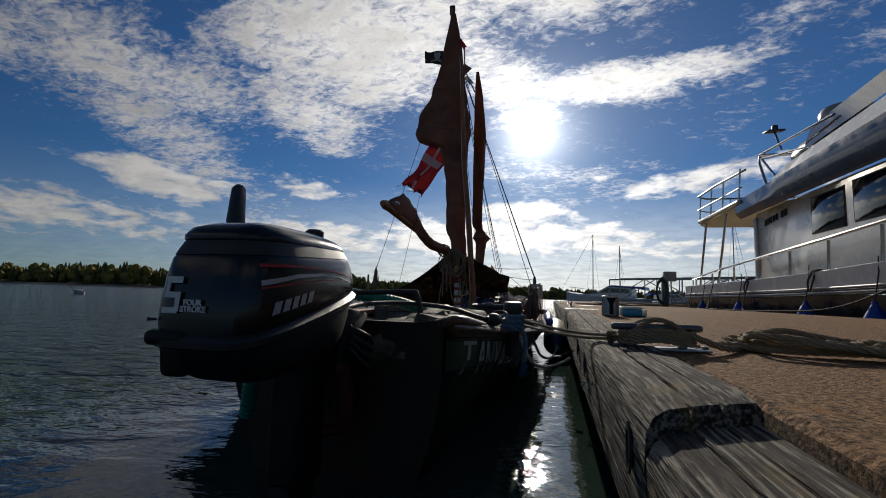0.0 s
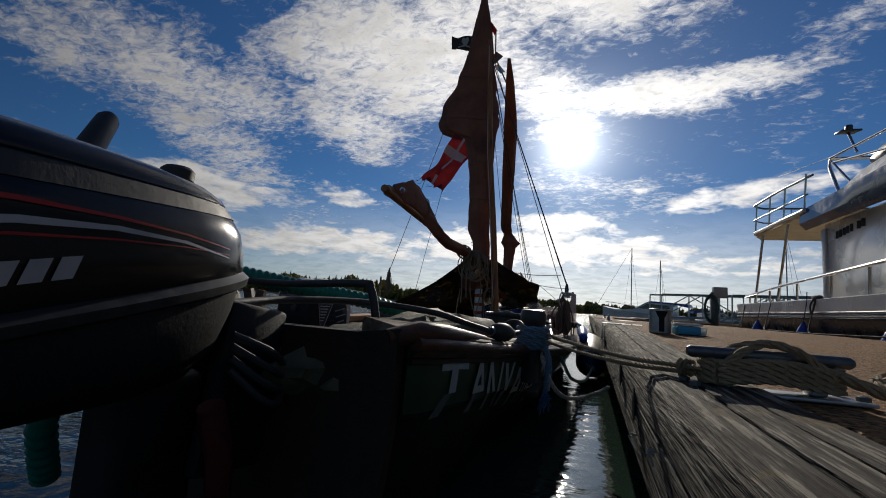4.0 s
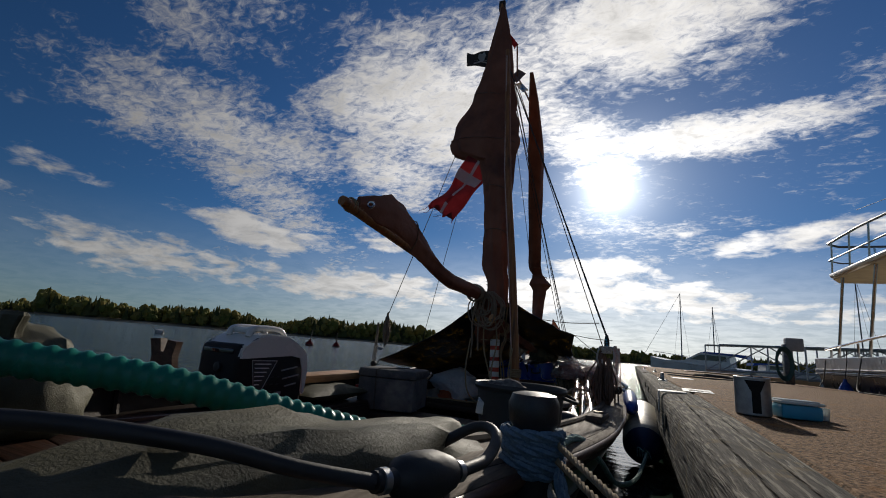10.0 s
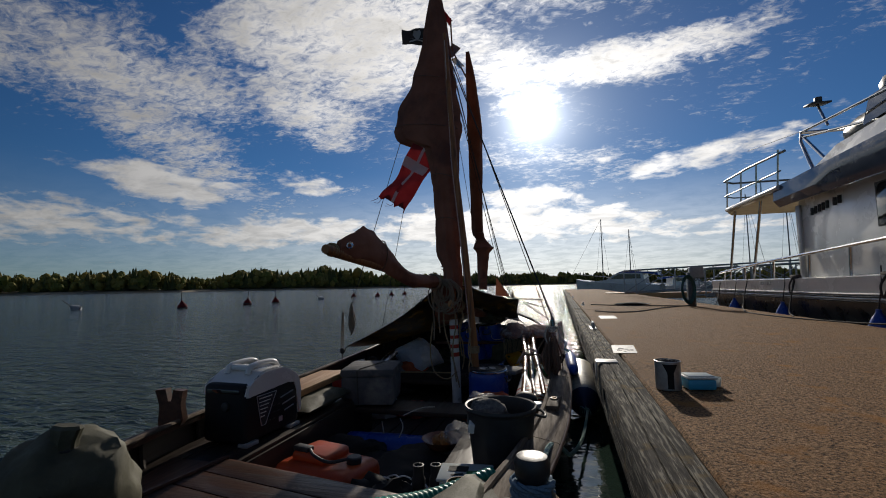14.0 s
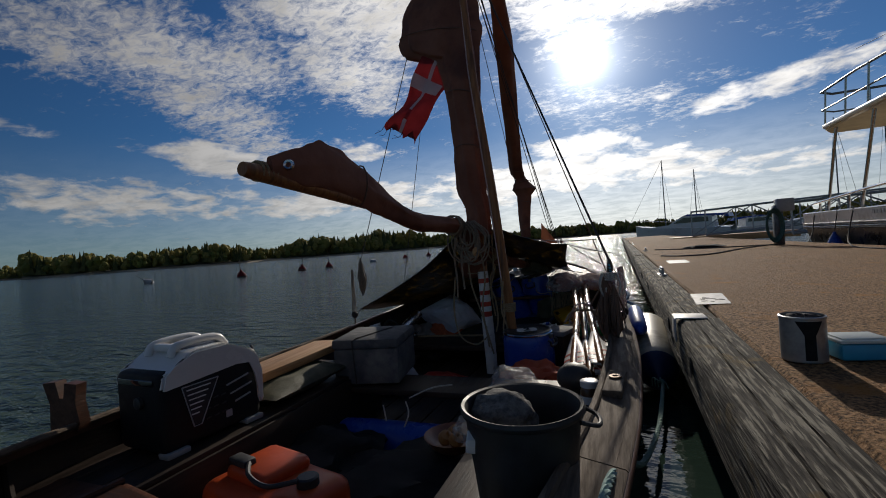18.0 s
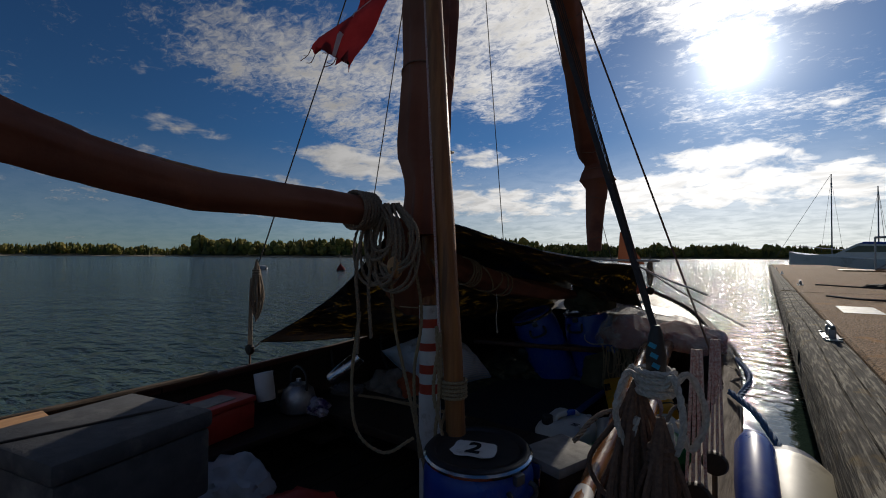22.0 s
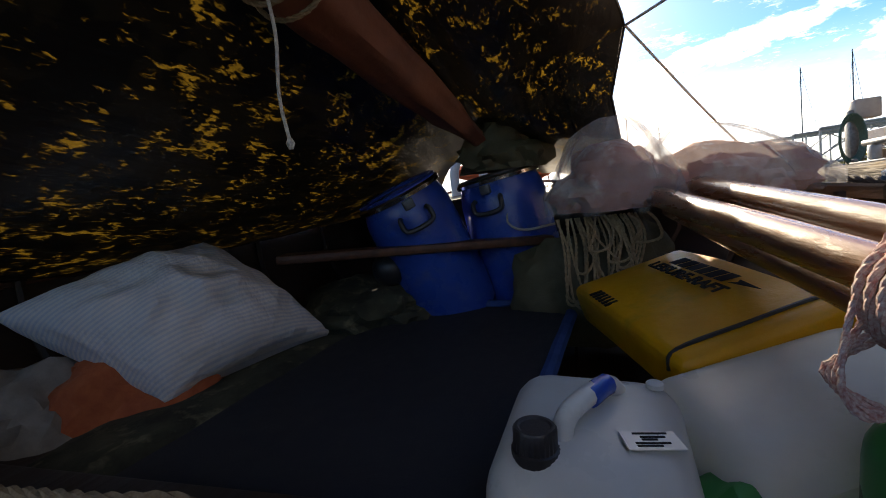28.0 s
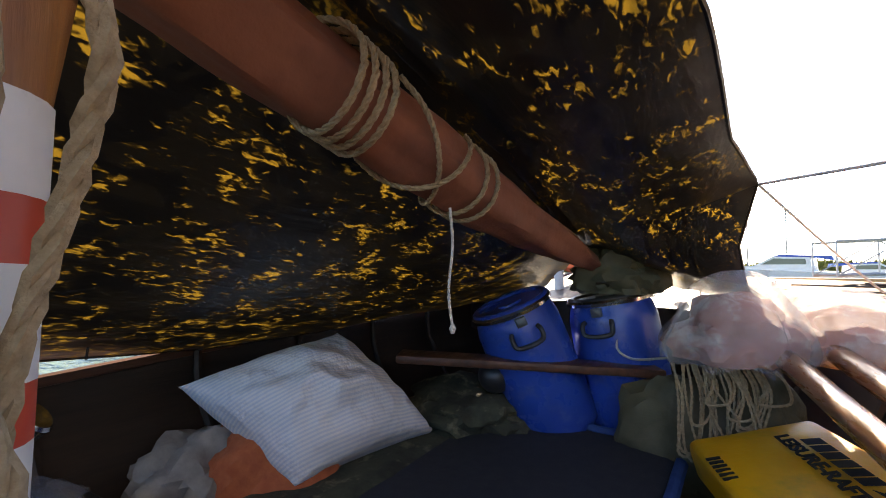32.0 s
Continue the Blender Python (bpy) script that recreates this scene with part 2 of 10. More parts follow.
def root_of(ob):
    while ob.parent:
        ob = ob.parent
    return ob


def finish(bm, name, material, smooth, angle=40.0):
    bmesh.ops.remove_doubles(bm, verts=bm.verts, dist=1e-5)
    bmesh.ops.recalc_face_normals(bm, faces=bm.faces)
    me = bpy.data.meshes.new(name)
    if smooth:
        for f in bm.faces:
            f.smooth = True
        lim = radians(angle)
        for e in bm.edges:
            e.smooth = len(e.link_faces) == 2 and e.calc_face_angle(0.0) < lim
    bm.to_mesh(me)
    bm.free()
    if material:
        me.materials.append(material)
    return me


def part(name, bm, material, parent, label="", world_place=True, smooth=True, kind=""):
    """One mesh under a thing or a part. Geometry comes in world places unless told otherwise."""
    if world_place:
        bm.transform(root_of(parent).matrix_basis.inverted())
    ob = new(name, finish(bm, name, material, smooth))
    ob.parent = parent
    return tagged(ob, label, kind=kind)


def solo(name, bm, material, label, category, group="", kind="", smooth=True):
    return tagged(new(name, finish(bm, name, material, smooth)), label, category, group, kind)


def BM():
    return bmesh.new()


def box(bm, c, s, rot=None, bevel=0.0, seg=2):
    """A bevelled block of centre c and size s, turned by a matrix."""
    r = bmesh.ops.create_cube(bm, size=1.0)
    vs = r["verts"]
    bmesh.ops.scale(bm, vec=s, verts=vs)
    if bevel:
        es = list({e for v in vs for e in v.link_edges})
        q = bmesh.ops.bevel(bm, geom=es, offset=min(bevel, min(s) * 0.49), segments=seg, affect="EDGES", profile=0.5)
        vs = list({v for f in q["faces"] for v in f.verts} | {v for v in vs if v.is_valid})
        todo, seen = list(vs), set(vs)
        while todo:
            v = todo.pop()
            for e in v.link_edges:
                o = e.other_vert(v)
                if o not in seen:
                    seen.add(o)
                    todo.append(o)
        vs = list(seen)
    m = Matrix.Translation(c) @ (rot.to_4x4() if rot else Matrix())
    bmesh.ops.transform(bm, matrix=m, verts=vs)
    return vs


def tube(bm, pts, r, n=8, cap=True, squash=1.0):
    """A round bar swept along points; r is a number or one per point."""
    pts = [Vector(p) for p in pts]
    rs = r if isinstance(r, (list, tuple)) else [r] * len(pts)
    rings, side = [], None
    for i, p in enumerate(pts):
        d = (pts[min(i + 1, len(pts) - 1)] - pts[max(i - 1, 0)])
        d = d.normalized() if d.length > 1e-9 else Vector((0, 0, 1))
        if side is None:
            side = d.orthogonal().normalized()
        side = (side - d * side.dot(d))
        side = side.normalized() if side.length > 1e-6 else d.orthogonal().normalized()
        other = d.cross(side)
        rings.append([bm.verts.new(p + rs[i] * (math.cos(a) * side + squash * math.sin(a) * other)) for a in (k * 2 * math.pi / n for k in range(n))])
    for a, b in zip(rings, rings[1:]):
        for k in range(n):
            bm.faces.new((a[k], a[(k + 1) % n], b[(k + 1) % n], b[k]))
    if cap:
        bm.faces.new(rings[0][::-1])
        bm.faces.new(rings[-1])
    return rings


def lathe(bm, profile, m=None, n=24, cap=True):
    """Rings of (radius, height) round the z axis, then moved by m."""
    m = m or Matrix()
    rings = [[bm.verts.new(m @ Vector((r * math.cos(a), r * math.sin(a), z))) for a in (k * 2 * math.pi / n for k in range(n))] for r, z in profile]
    for a, b in zip(rings, rings[1:]):
        for k in range(n):
            bm.faces.new((a[k], a[(k + 1) % n], b[(k + 1) % n], b[k]))
    if cap:
        bm.faces.new(rings[0][::-1])
        bm.faces.new(rings[-1])
    return rings


def sheet(bm, rows, thick=0.0):
    """A grid of points as a surface, with a thickness."""
    vs = [[bm.verts.new(p) for p in row] for row in rows]
    fs = []
    for a, b in zip(vs, vs[1:]):
        for k in range(len(a) - 1):
            fs.append(bm.faces.new((a[k], a[k + 1], b[k + 1], b[k])))
    if thick:
        bmesh.ops.solidify(bm, geom=fs, thickness=thick)
    return vs


def prism(bm, outline, depth, m=None):
    """A flat outline in x and y, drawn out along z by depth, moved by m."""
    m = m or Matrix()
    a = [bm.verts.new(m @ Vector((x, y, 0))) for x, y in outline]
    b = [bm.verts.new(m @ Vector((x, y, depth))) for x, y in outline]
    n = len(outline)
    bm.faces.new(a[::-1])
    bm.faces.new(b)
    for k in range(n):
        bm.faces.new((a[k], a[(k + 1) % n], b[(k + 1) % n], b[k]))


def curve_pts(pts, n=8):
    """Points along a smooth curve through the given ones."""
    p = [Vector(q) for q in pts]
    p = [2 * p[0] - p[1]] + p + [2 * p[-1] - p[-2]]
    out = []
    for i in range(1, len(p) - 2):
        for k in range(n):
            t = k / n
            out.append(0.5 * (2 * p[i] + (p[i + 1] - p[i - 1]) * t + (2 * p[i - 1] - 5 * p[i] + 4 * p[i + 1] - p[i + 2]) * t * t + (3 * p[i] - p[i - 1] - 3 * p[i + 1] + p[i + 2]) * t ** 3))
    out.append(p[-2])
    return out


def interp(v, table):
    """Smooth reading of a table of (place, value)."""
    if v <= table[0][0]:
        return table[0][1]
    for (a, x), (b, y) in zip(table, table[1:]):
        if v <= b:
            t = (v - a) / (b - a)
            return x + (y - x) * t
    return table[-1][1]


def rot(rx=0, ry=0, rz=0):
    return Euler((radians(rx), radians(ry), radians(rz))).to_matrix()


def letters(bm, text, size, m, depth=0.001, align="CENTER", bold=0.0):
    """Writing in the built-in font, laid in the x-y plane of m."""
    cu = bpy.data.curves.new("writing", "FONT")
    cu.body, cu.size, cu.align_x, cu.align_y, cu.extrude, cu.offset, cu.resolution_u = text, size, align, "CENTER", depth, bold, 3
    ob = new("writing", cu)
    me = ob.to_mesh()
    tmp = bmesh.new()
    tmp.from_mesh(me)
    tmp.transform(m)
    mm = bpy.data.meshes.new("writing")
    tmp.to_mesh(mm)
    tmp.free()
    bm.from_mesh(mm)
    ob.to_mesh_clear()
    bpy.data.objects.remove(ob)
    bpy.data.curves.remove(cu)
    bpy.data.meshes.remove(mm)


def rope(bm, pts, r, n=6, twist=True, step=0.006):
    """A laid rope: three strands wound round a curve."""
    c = curve_pts(pts, 6)
    if not twist:
        tube(bm, c, r, n)
        return
    # even steps along the curve
    out, total = [c[0]], 0.0
    for a, b in zip(c, c[1:]):
        k = max(1, int((b - a).length / step))
        out += [a.lerp(b, j / k) for j in range(1, k + 1)]
    turn = 2 * math.pi / (r * 9.0)
    for s in range(3):
        strand, dist, side = [], 0.0, None
        for i, p in enumerate(out):
            d = (out[min(i + 1, len(out) - 1)] - out[max(i - 1, 0)]).normalized()
            if i:
                dist += (p - out[i - 1]).length
            side = d.orthogonal().normalized() if side is None else side
            side = (side - d * side.dot(d)).normalized()
            o = d.cross(side)
            a = dist * turn + s * 2.094
            strand.append(p + 0.5 * r * (math.cos(a) * side + math.sin(a) * o))
        tube(bm, strand, r * 0.56, 5)


# ---- materials of the place ----
M_CONC = mat("exposed_aggregate", (0.44, 0.235, 0.098), (0.040, 0.024, 0.013), 80.0, 0.9, spec=0.25, bump=1.0, bump_scale=90.0, c3=(0.33, 0.145, 0.035), c3_scale=4.5, c3_amount=0.22, depth=0.012)
def timber_material():
    """Weathered timber: dark open grain with pale upstanding fibres, lichen in patches."""
    m = bpy.data.materials.new("weathered_timber")
    m.use_nodes = True
    n, l = m.node_tree.nodes, m.node_tree.links
    b = n["Principled BSDF"]
    tc = n.new("ShaderNodeTexCoord")

    def tex(scale, stretch, detail, rough=0.6, dist=0.0):
        mp, t = n.new("ShaderNodeMapping"), n.new("ShaderNodeTexNoise")
        mp.inputs["Scale"].default_value = stretch
        l.new(tc.outputs["Object"], mp.inputs[0])
        t.inputs["Scale"].default_value, t.inputs["Detail"].default_value, t.inputs["Roughness"].default_value, t.inputs["Distortion"].default_value = scale, detail, rough, dist
        l.new(mp.outputs[0], t.inputs["Vector"])
        return t.outputs[0]

    def step(v, lo, hi, a=0.0, c=1.0):
        x = n.new("ShaderNodeMapRange")
        for i, k in enumerate((lo, hi, a, c)):
            x.inputs[i + 1].default_value = k
        l.new(v, x.inputs[0])
        return x.outputs[0]

    def mix(f, a, c):
        x = n.new("ShaderNodeMix")
        x.data_type = "RGBA"
        l.new(f, x.inputs[0])
        for i, v in ((6, a), (7, c)):
            if isinstance(v, tuple):
                x.inputs[i].default_value = (*v, 1)
            else:
                l.new(v, x.inputs[i])
        return x.outputs[2]

    fibre = tex(100.0, (1.0, 0.055, 1.0), 4.0, 0.55, 0.15)
    patch = tex(6.0, (1.0, 0.5, 1.0), 4.0)
    s = n.new("ShaderNodeMath")
    s.operation = "MULTIPLY_ADD"
    l.new(patch, s.inputs[0])
    s.inputs[1].default_value = 0.35
    l.new(fibre, s.inputs[2])
    col = mix(step(s.outputs[0], 0.60, 0.66), (0.024, 0.020, 0.017), (0.080, 0.069, 0.056))
    col = mix(step(s.outputs[0], 0.71, 0.76), col, (0.30, 0.27, 0.21))
    col = mix(step(tex(9.0, (1.0, 0.7, 1.0), 6.0), 0.57, 0.68, 0.0, 0.7), col, (0.22, 0.145, 0.045))
    l.new(col, b.inputs["Base Color"])
    b.inputs["Roughness"].default_value = 0.92
    b.inputs["Specular IOR Level"].default_value = 0.2
    bp = n.new("ShaderNodeBump")
    bp.inputs["Strength"].default_value, bp.inputs["Distance"].default_value = 0.9, 0.02
    l.new(fibre, bp.inputs["Height"])
    l.new(bp.outputs[0], b.inputs["Normal"])
    return m


M_BEAM = timber_material()
M_BOLT = mat("rusty_steel", (0.13, 0.095, 0.07), (0.2, 0.12, 0.07), 40.0, 0.6, 0.7, bump=0.4)
M_GALV = mat("galvanised_steel", (0.42, 0.43, 0.44), (0.3, 0.31, 0.32), 25.0, 0.42, 0.85, bump=0.2)
M_GALVDARK = mat("dark_galvanised_steel", (0.16, 0.17, 0.18), (0.1, 0.11, 0.12), 25.0, 0.45, 0.7, bump=0.2)
M_PLATE = mat("scuffed_white_plate", (0.62, 0.6, 0.57), (0.45, 0.43, 0.4), 12.0, 0.5, c3=(0.12, 0.11, 0.1), c3_scale=14.0, c3_amount=0.15)
M_ROPEB = mat("tan_rope", (0.36, 0.27, 0.16), (0.25, 0.18, 0.1), 120.0, 0.9, bump=0.6, bump_scale=300)
M_ROPEW = mat("white_rope", (0.62, 0.58, 0.52), (0.42, 0.38, 0.33), 160.0, 0.85, bump=0.6, bump_scale=300)
M_ROPEG = mat("green_rope", (0.35, 0.5, 0.46), (0.2, 0.33, 0.31), 150.0, 0.85, bump=0.6, bump_scale=300)
M_ROPEBLUE = mat("blue_rope", (0.05, 0.16, 0.32), (0.03, 0.09, 0.2), 150.0, 0.85, bump=0.6, bump_scale=300)
M_ROPEK = mat("dark_rope", (0.035, 0.03, 0.028), (0.06, 0.05, 0.045), 150.0, 0.85, bump=0.5, bump_scale=300)
M_ROPER = mat("brown_rope", (0.2, 0.11, 0.07), (0.12, 0.07, 0.05), 150.0, 0.85, bump=0.5, bump_scale=300)
M_GEL = mat("white_gelcoat", (0.74, 0.72, 0.68), (0.66, 0.64, 0.6), 3.0, 0.25, rvar=0.08, c3=(0.5, 0.47, 0.42), c3_scale=0.8, c3_amount=0.15, coat=0.3)
M_GELGREY = mat("grey_gelcoat", (0.42, 0.41, 0.39), (0.36, 0.35, 0.33), 3.0, 0.3, coat=0.2)
M_CREAM = mat("cream_headliner", (0.72, 0.6, 0.4), (0.62, 0.5, 0.33), 4.0, 0.6, thin=0.35)
M_NAVY = mat("navy_gelcoat", (0.02, 0.035, 0.08), (0.03, 0.05, 0.1), 4.0, 0.2, coat=0.4)
M_HULLK = mat("dark_hull_paint", (0.02, 0.02, 0.022), (0.035, 0.034, 0.034), 5.0, 0.3, c3=(0.1, 0.09, 0.08), c3_scale=2.5, c3_amount=0.2)
M_RUBBER = mat("black_rubber", (0.02, 0.02, 0.02), (0.035, 0.035, 0.035), 20.0, 0.55, bump=0.2)
M_CHROME = mat("stainless_steel", (0.62, 0.62, 0.62), (0.5, 0.5, 0.5), 30.0, 0.2, 1.0)
M_DKGLASS = mat("dark_window_glass", (0.012, 0.014, 0.018), (0.02, 0.022, 0.026), 2.0, 0.06, rvar=0.02, spec=0.8)
M_BLACKPL = mat("black_plastic", (0.018, 0.018, 0.02), (0.03, 0.03, 0.032), 40.0, 0.38, bump=0.15, bump_scale=200)
M_BLUEPL = mat("blue_plastic", (0.012, 0.07, 0.38), (0.01, 0.05, 0.3), 6.0, 0.3, rvar=0.1, c3=(0.05, 0.1, 0.35), c3_scale=9.0, c3_amount=0.2)
M_TEAL = mat("sky_blue_plastic", (0.03, 0.33, 0.5), (0.025, 0.27, 0.44), 8.0, 0.35)
M_MILK = mat("milky_plastic", (0.76, 0.80, 0.78), (0.67, 0.71, 0.69), 6.0, 0.35, thin=0.35)
M_WHITEPL = mat("white_plastic", (0.75, 0.75, 0.73), (0.68, 0.68, 0.66), 10.0, 0.35)
M_GREYPL = mat("grey_plastic", (0.33, 0.33, 0.33), (0.27, 0.27, 0.27), 10.0, 0.45)
M_INKK = mat("black_print", (0.010, 0.010, 0.010), (0.02, 0.02, 0.02), 30.0, 0.75, spec=0.15)
M_INKW = mat("white_print", (0.75, 0.75, 0.73), (0.6, 0.6, 0.58), 30.0, 0.6)
M_RED = mat("red_plastic", (0.5, 0.045, 0.03), (0.4, 0.03, 0.02), 12.0, 0.4)
M_LAND = mat("shore_ground", (0.1, 0.095, 0.05), (0.16, 0.13, 0.075), 0.3, 0.95, bump=0.3, bump_scale=2.0)
M_SAND = mat("pale_beach", (0.42, 0.34, 0.22), (0.33, 0.26, 0.17), 0.5, 0.95)


def foliage(name, c1, c2):
    m = bpy.data.materials.new(name)
    m.use_nodes = True
    n, l = m.node_tree.nodes, m.node_tree.links
    g = n.new("ShaderNodeNewGeometry")
    x = n.new("ShaderNodeMix")
    x.data_type = "RGBA"
    x.inputs[6].default_value, x.inputs[7].default_value = (*c1, 1), (*c2, 1)
    l.new(g.outputs["Random Per Island"], x.inputs[0])
    b = n["Principled BSDF"]
    l.new(x.outputs[2], b.inputs["Base Color"])
    b.inputs["Roughness"].default_value = 0.9
    tr = n.new("ShaderNodeBsdfTranslucent")
    l.new(x.outputs[2], tr.inputs[0])
    ms = n.new("ShaderNodeMixShader")
    ms.inputs[0].default_value = 0.4
    l.new(b.outputs[0], ms.inputs[1])
    l.new(tr.outputs[0], ms.inputs[2])
    l.new(ms.outputs[0], n["Material Output"].inputs[0])
    return m


M_SPRUCE = foliage("conifer_needles", (0.085, 0.10, 0.026), (0.16, 0.15, 0.045))
M_BIRCH = foliage("spring_leaves", (0.20, 0.21, 0.04), (0.36, 0.28, 0.07))


# ---- water ----
def water_material():
    m = bpy.data.materials.new("harbour_water")
    m.use_nodes = True
    n, l = m.node_tree.nodes, m.node_tree.links
    b = n["Principled BSDF"]
    b.inputs["Base Color"].default_value = (0.026, 0.046, 0.036, 1)
    b.inputs["Roughness"].default_value = 0.02
    b.inputs["IOR"].default_value = 1.33
    b.inputs["Specular IOR Level"].default_value = 0.5
    tc = n.new("ShaderNodeTexCoord")
    heights = []
    for scale, stretch, detail, amount in ((0.6, (1.0, 1.6, 1.0), 3.0, 0.45), (2.6, (1.0, 2.0, 1.0), 4.0, 0.40), (8.0, (1.0, 1.8, 1.0), 3.0, 0.10), (24.0, (1.0, 1.6, 1.0), 2.0, 0.018)):
        mp = n.new("ShaderNodeMapping")
        mp.inputs["Scale"].default_value = stretch
        mp.inputs["Rotation"].default_value = (0, 0, 0.35)
        l.new(tc.outputs["Object"], mp.inputs[0])
        t = n.new("ShaderNodeTexNoise")
        t.inputs["Scale"].default_value, t.inputs["Detail"].default_value = scale, detail
        t.inputs["Distortion"].default_value = 0.4
        l.new(mp.outputs[0], t.inputs["Vector"])
        k = n.new("ShaderNodeMath")
        k.operation = "MULTIPLY"
        l.new(t.outputs[0], k.inputs[0])
        k.inputs[1].default_value = amount
        heights.append(k.outputs[0])
    # ripples die down in the lee of boat and pontoon
    sp = n.new("ShaderNodeSeparateXYZ")
    l.new(tc.outputs["Object"], sp.inputs[0])
    lee = n.new("ShaderNodeMapRange")
    for i, v in enumerate((-3.4, -1.6, 1.0, 0.06)):
        lee.inputs[i + 1].default_value = v
    l.new(sp.outputs[0], lee.inputs[0])
    ahead = n.new("ShaderNodeMapRange")
    for i, v in enumerate((13.0, 19.0, 0.0, 1.0)):
        ahead.inputs[i + 1].default_value = v
    l.new(sp.outputs[1], ahead.inputs[0])
    both = n.new("ShaderNodeMath")
    both.operation = "MAXIMUM"
    l.new(lee.outputs[0], both.inputs[0])
    l.new(ahead.outputs[0], both.inputs[1])
    add = n.new("ShaderNodeMath")
    l.new(heights[0], add.inputs[0])
    l.new(heights[1], add.inputs[1])
    add2 = n.new("ShaderNodeMath")
    l.new(add.outputs[0], add2.inputs[0])
    l.new(heights[2], add2.inputs[1])
    add3 = n.new("ShaderNodeMath")
    l.new(add2.outputs[0], add3.inputs[0])
    l.new(heights[3], add3.inputs[1])
    ruffle = n.new("ShaderNodeMapRange")
    ruffle.inputs[3].default_value, ruffle.inputs[4].default_value = 0.02, 0.10
    l.new(both.outputs[0], ruffle.inputs[0])
    l.new(ruffle.outputs[0], b.inputs["Roughness"])
    bp = n.new("ShaderNodeBump")
    bp.inputs["Distance"].default_value = 0.42
    l.new(both.outputs[0], bp.inputs["Strength"])
    l.new(add3.outputs[0], bp.inputs["Height"])
    l.new(bp.outputs[0], b.inputs["Normal"])
    return m


M_WATER = water_material()


# ---- far shores ----
SHORE = [(-620, -60), (-640, 120), (-560, 270), (-330, 165), (-245, 215), (-200, 300), (-150, 400), (-80, 560), (-10, 640), (60, 700), (140, 560), (190, 420), (240, 320), (300, 200), (330, -60)]


def shore_point(s):
    s = max(0.0, min(len(SHORE) - 1.001, s))
    k = int(s)
    a, b = Vector(SHORE[k]), Vector(SHORE[k + 1])
    return a.lerp(b, s - k)


rng = random.Random(5)
bm = BM()
rows = []
for i in range(121):
    s = i / 10
    p = shore_point(s) + Vector((3 * math.sin(i * 0.9), 4 * math.sin(i * 1.7)))
    out = (p - Vector((0, 10))).normalized()
    rows.append([(*(p + out * d), h) for d, h in ((-4, -0.6), (3, 0.5), (12, 1.2), (40, 3.0), (110, 5.0 + 3 * math.sin(i * 0.35)), (400, 6.0))])
sheet(bm, rows)
solo("shore", bm, M_LAND, "far low wooded shore across the water", "shore", kind="structure")
bm = BM()
sheet(bm, [[r[0], (r[1][0], r[1][1], r[1][2] + 0.06), (r[2][0], r[2][1], r[2][2] + 0.02)] for r in rows])
bmesh.ops.translate(bm, verts=bm.verts, vec=(0, 0, 0.08))
solo("beach", bm, M_SAND, "narrow pale beach along the far shore", "beach", kind="structure")


def conifer(bm, p, h, w):
    n = 6
    for lo, hi, r in ((0.12, 0.55, 1.0), (0.35, 0.78, 0.72), (0.6, 1.0, 0.45)):
        a0 = rng.random() * 6
        ring = [bm.verts.new(p + Vector((w * r * math.cos(a0 + k * 2 * math.pi / n) * rng.uniform(0.7, 1.2), w * r * math.sin(a0 + k * 2 * math.pi / n) * rng.uniform(0.7, 1.2), h * (lo + rng.uniform(-0.04, 0.05))))) for k in range(n)]
        top = bm.verts.new(p + Vector((0, 0, h * hi)))
        for k in range(n):
            bm.faces.new((ring[k], ring[(k + 1) % n], top))


def leafy(bm, p, h, w):
    for _ in range(5):
        c = p + Vector((rng.uniform(-0.6, 0.6) * w, rng.uniform(-0.6, 0.6) * w, h * rng.uniform(0.3, 0.88)))
        n, r = 6, w * rng.uniform(0.4, 0.7)
        rings = []
        for zz, rr in ((-0.8, 0.55), (0.0, 1.0), (0.75, 0.6)):
            rings.append([bm.verts.new(c + Vector((r * rr * math.cos(k * 1.047) * rng.uniform(0.7, 1.25), r * rr * math.sin(k * 1.047) * rng.uniform(0.7, 1.25), r * zz * rng.uniform(0.8, 1.3)))) for k in range(n)])
        for a, b in zip(rings, rings[1:]):
            for k in range(n):
                bm.faces.new((a[k], a[(k + 1) % n], b[(k + 1) % n], b[k]))
        t = bm.verts.new(c + Vector((0, 0, r * 1.1)))
        for k in range(n):
            bm.faces.new((rings[-1][k], rings[-1][(k + 1) % n], t))


def forest(name, count, kind, material, label, lo, hi):
    bm = BM()
    for _ in range(count):
        s = rng.uniform(lo, hi)
        p = shore_point(s)
        out = (p - Vector((0, 10))).normalized()
        d = 10 + 70 * rng.random() ** 1.6
        q = p + out * d
        z = 1.0 + d * 0.045
        patch = 0.75 + 0.35 * noise.noise((s * 3.1, 1.7, 0)) + 0.2 * noise.noise((s * 11.0, 4.7, 0))
        if kind == "conifer":
            h = rng.uniform(11, 20) * patch
            conifer(bm, Vector((q.x, q.y, z - 0.8)), h, h * rng.uniform(0.17, 0.28))
        else:
            h = rng.uniform(9, 17) * patch
            leafy(bm, Vector((q.x, q.y, z - 0.8)), h, h * rng.uniform(0.3, 0.45))
    return solo(name, bm, material, label, "forest", kind="stuff", smooth=False)


forest("conifer_forest", 2000, "conifer", M_SPRUCE, "dark distant conifer wood along the far shore", 0.2, 12)
forest("birch_forest", 1900, "leafy", M_BIRCH, "pale yellow-green spring birches along the far shore", 0.2, 12)


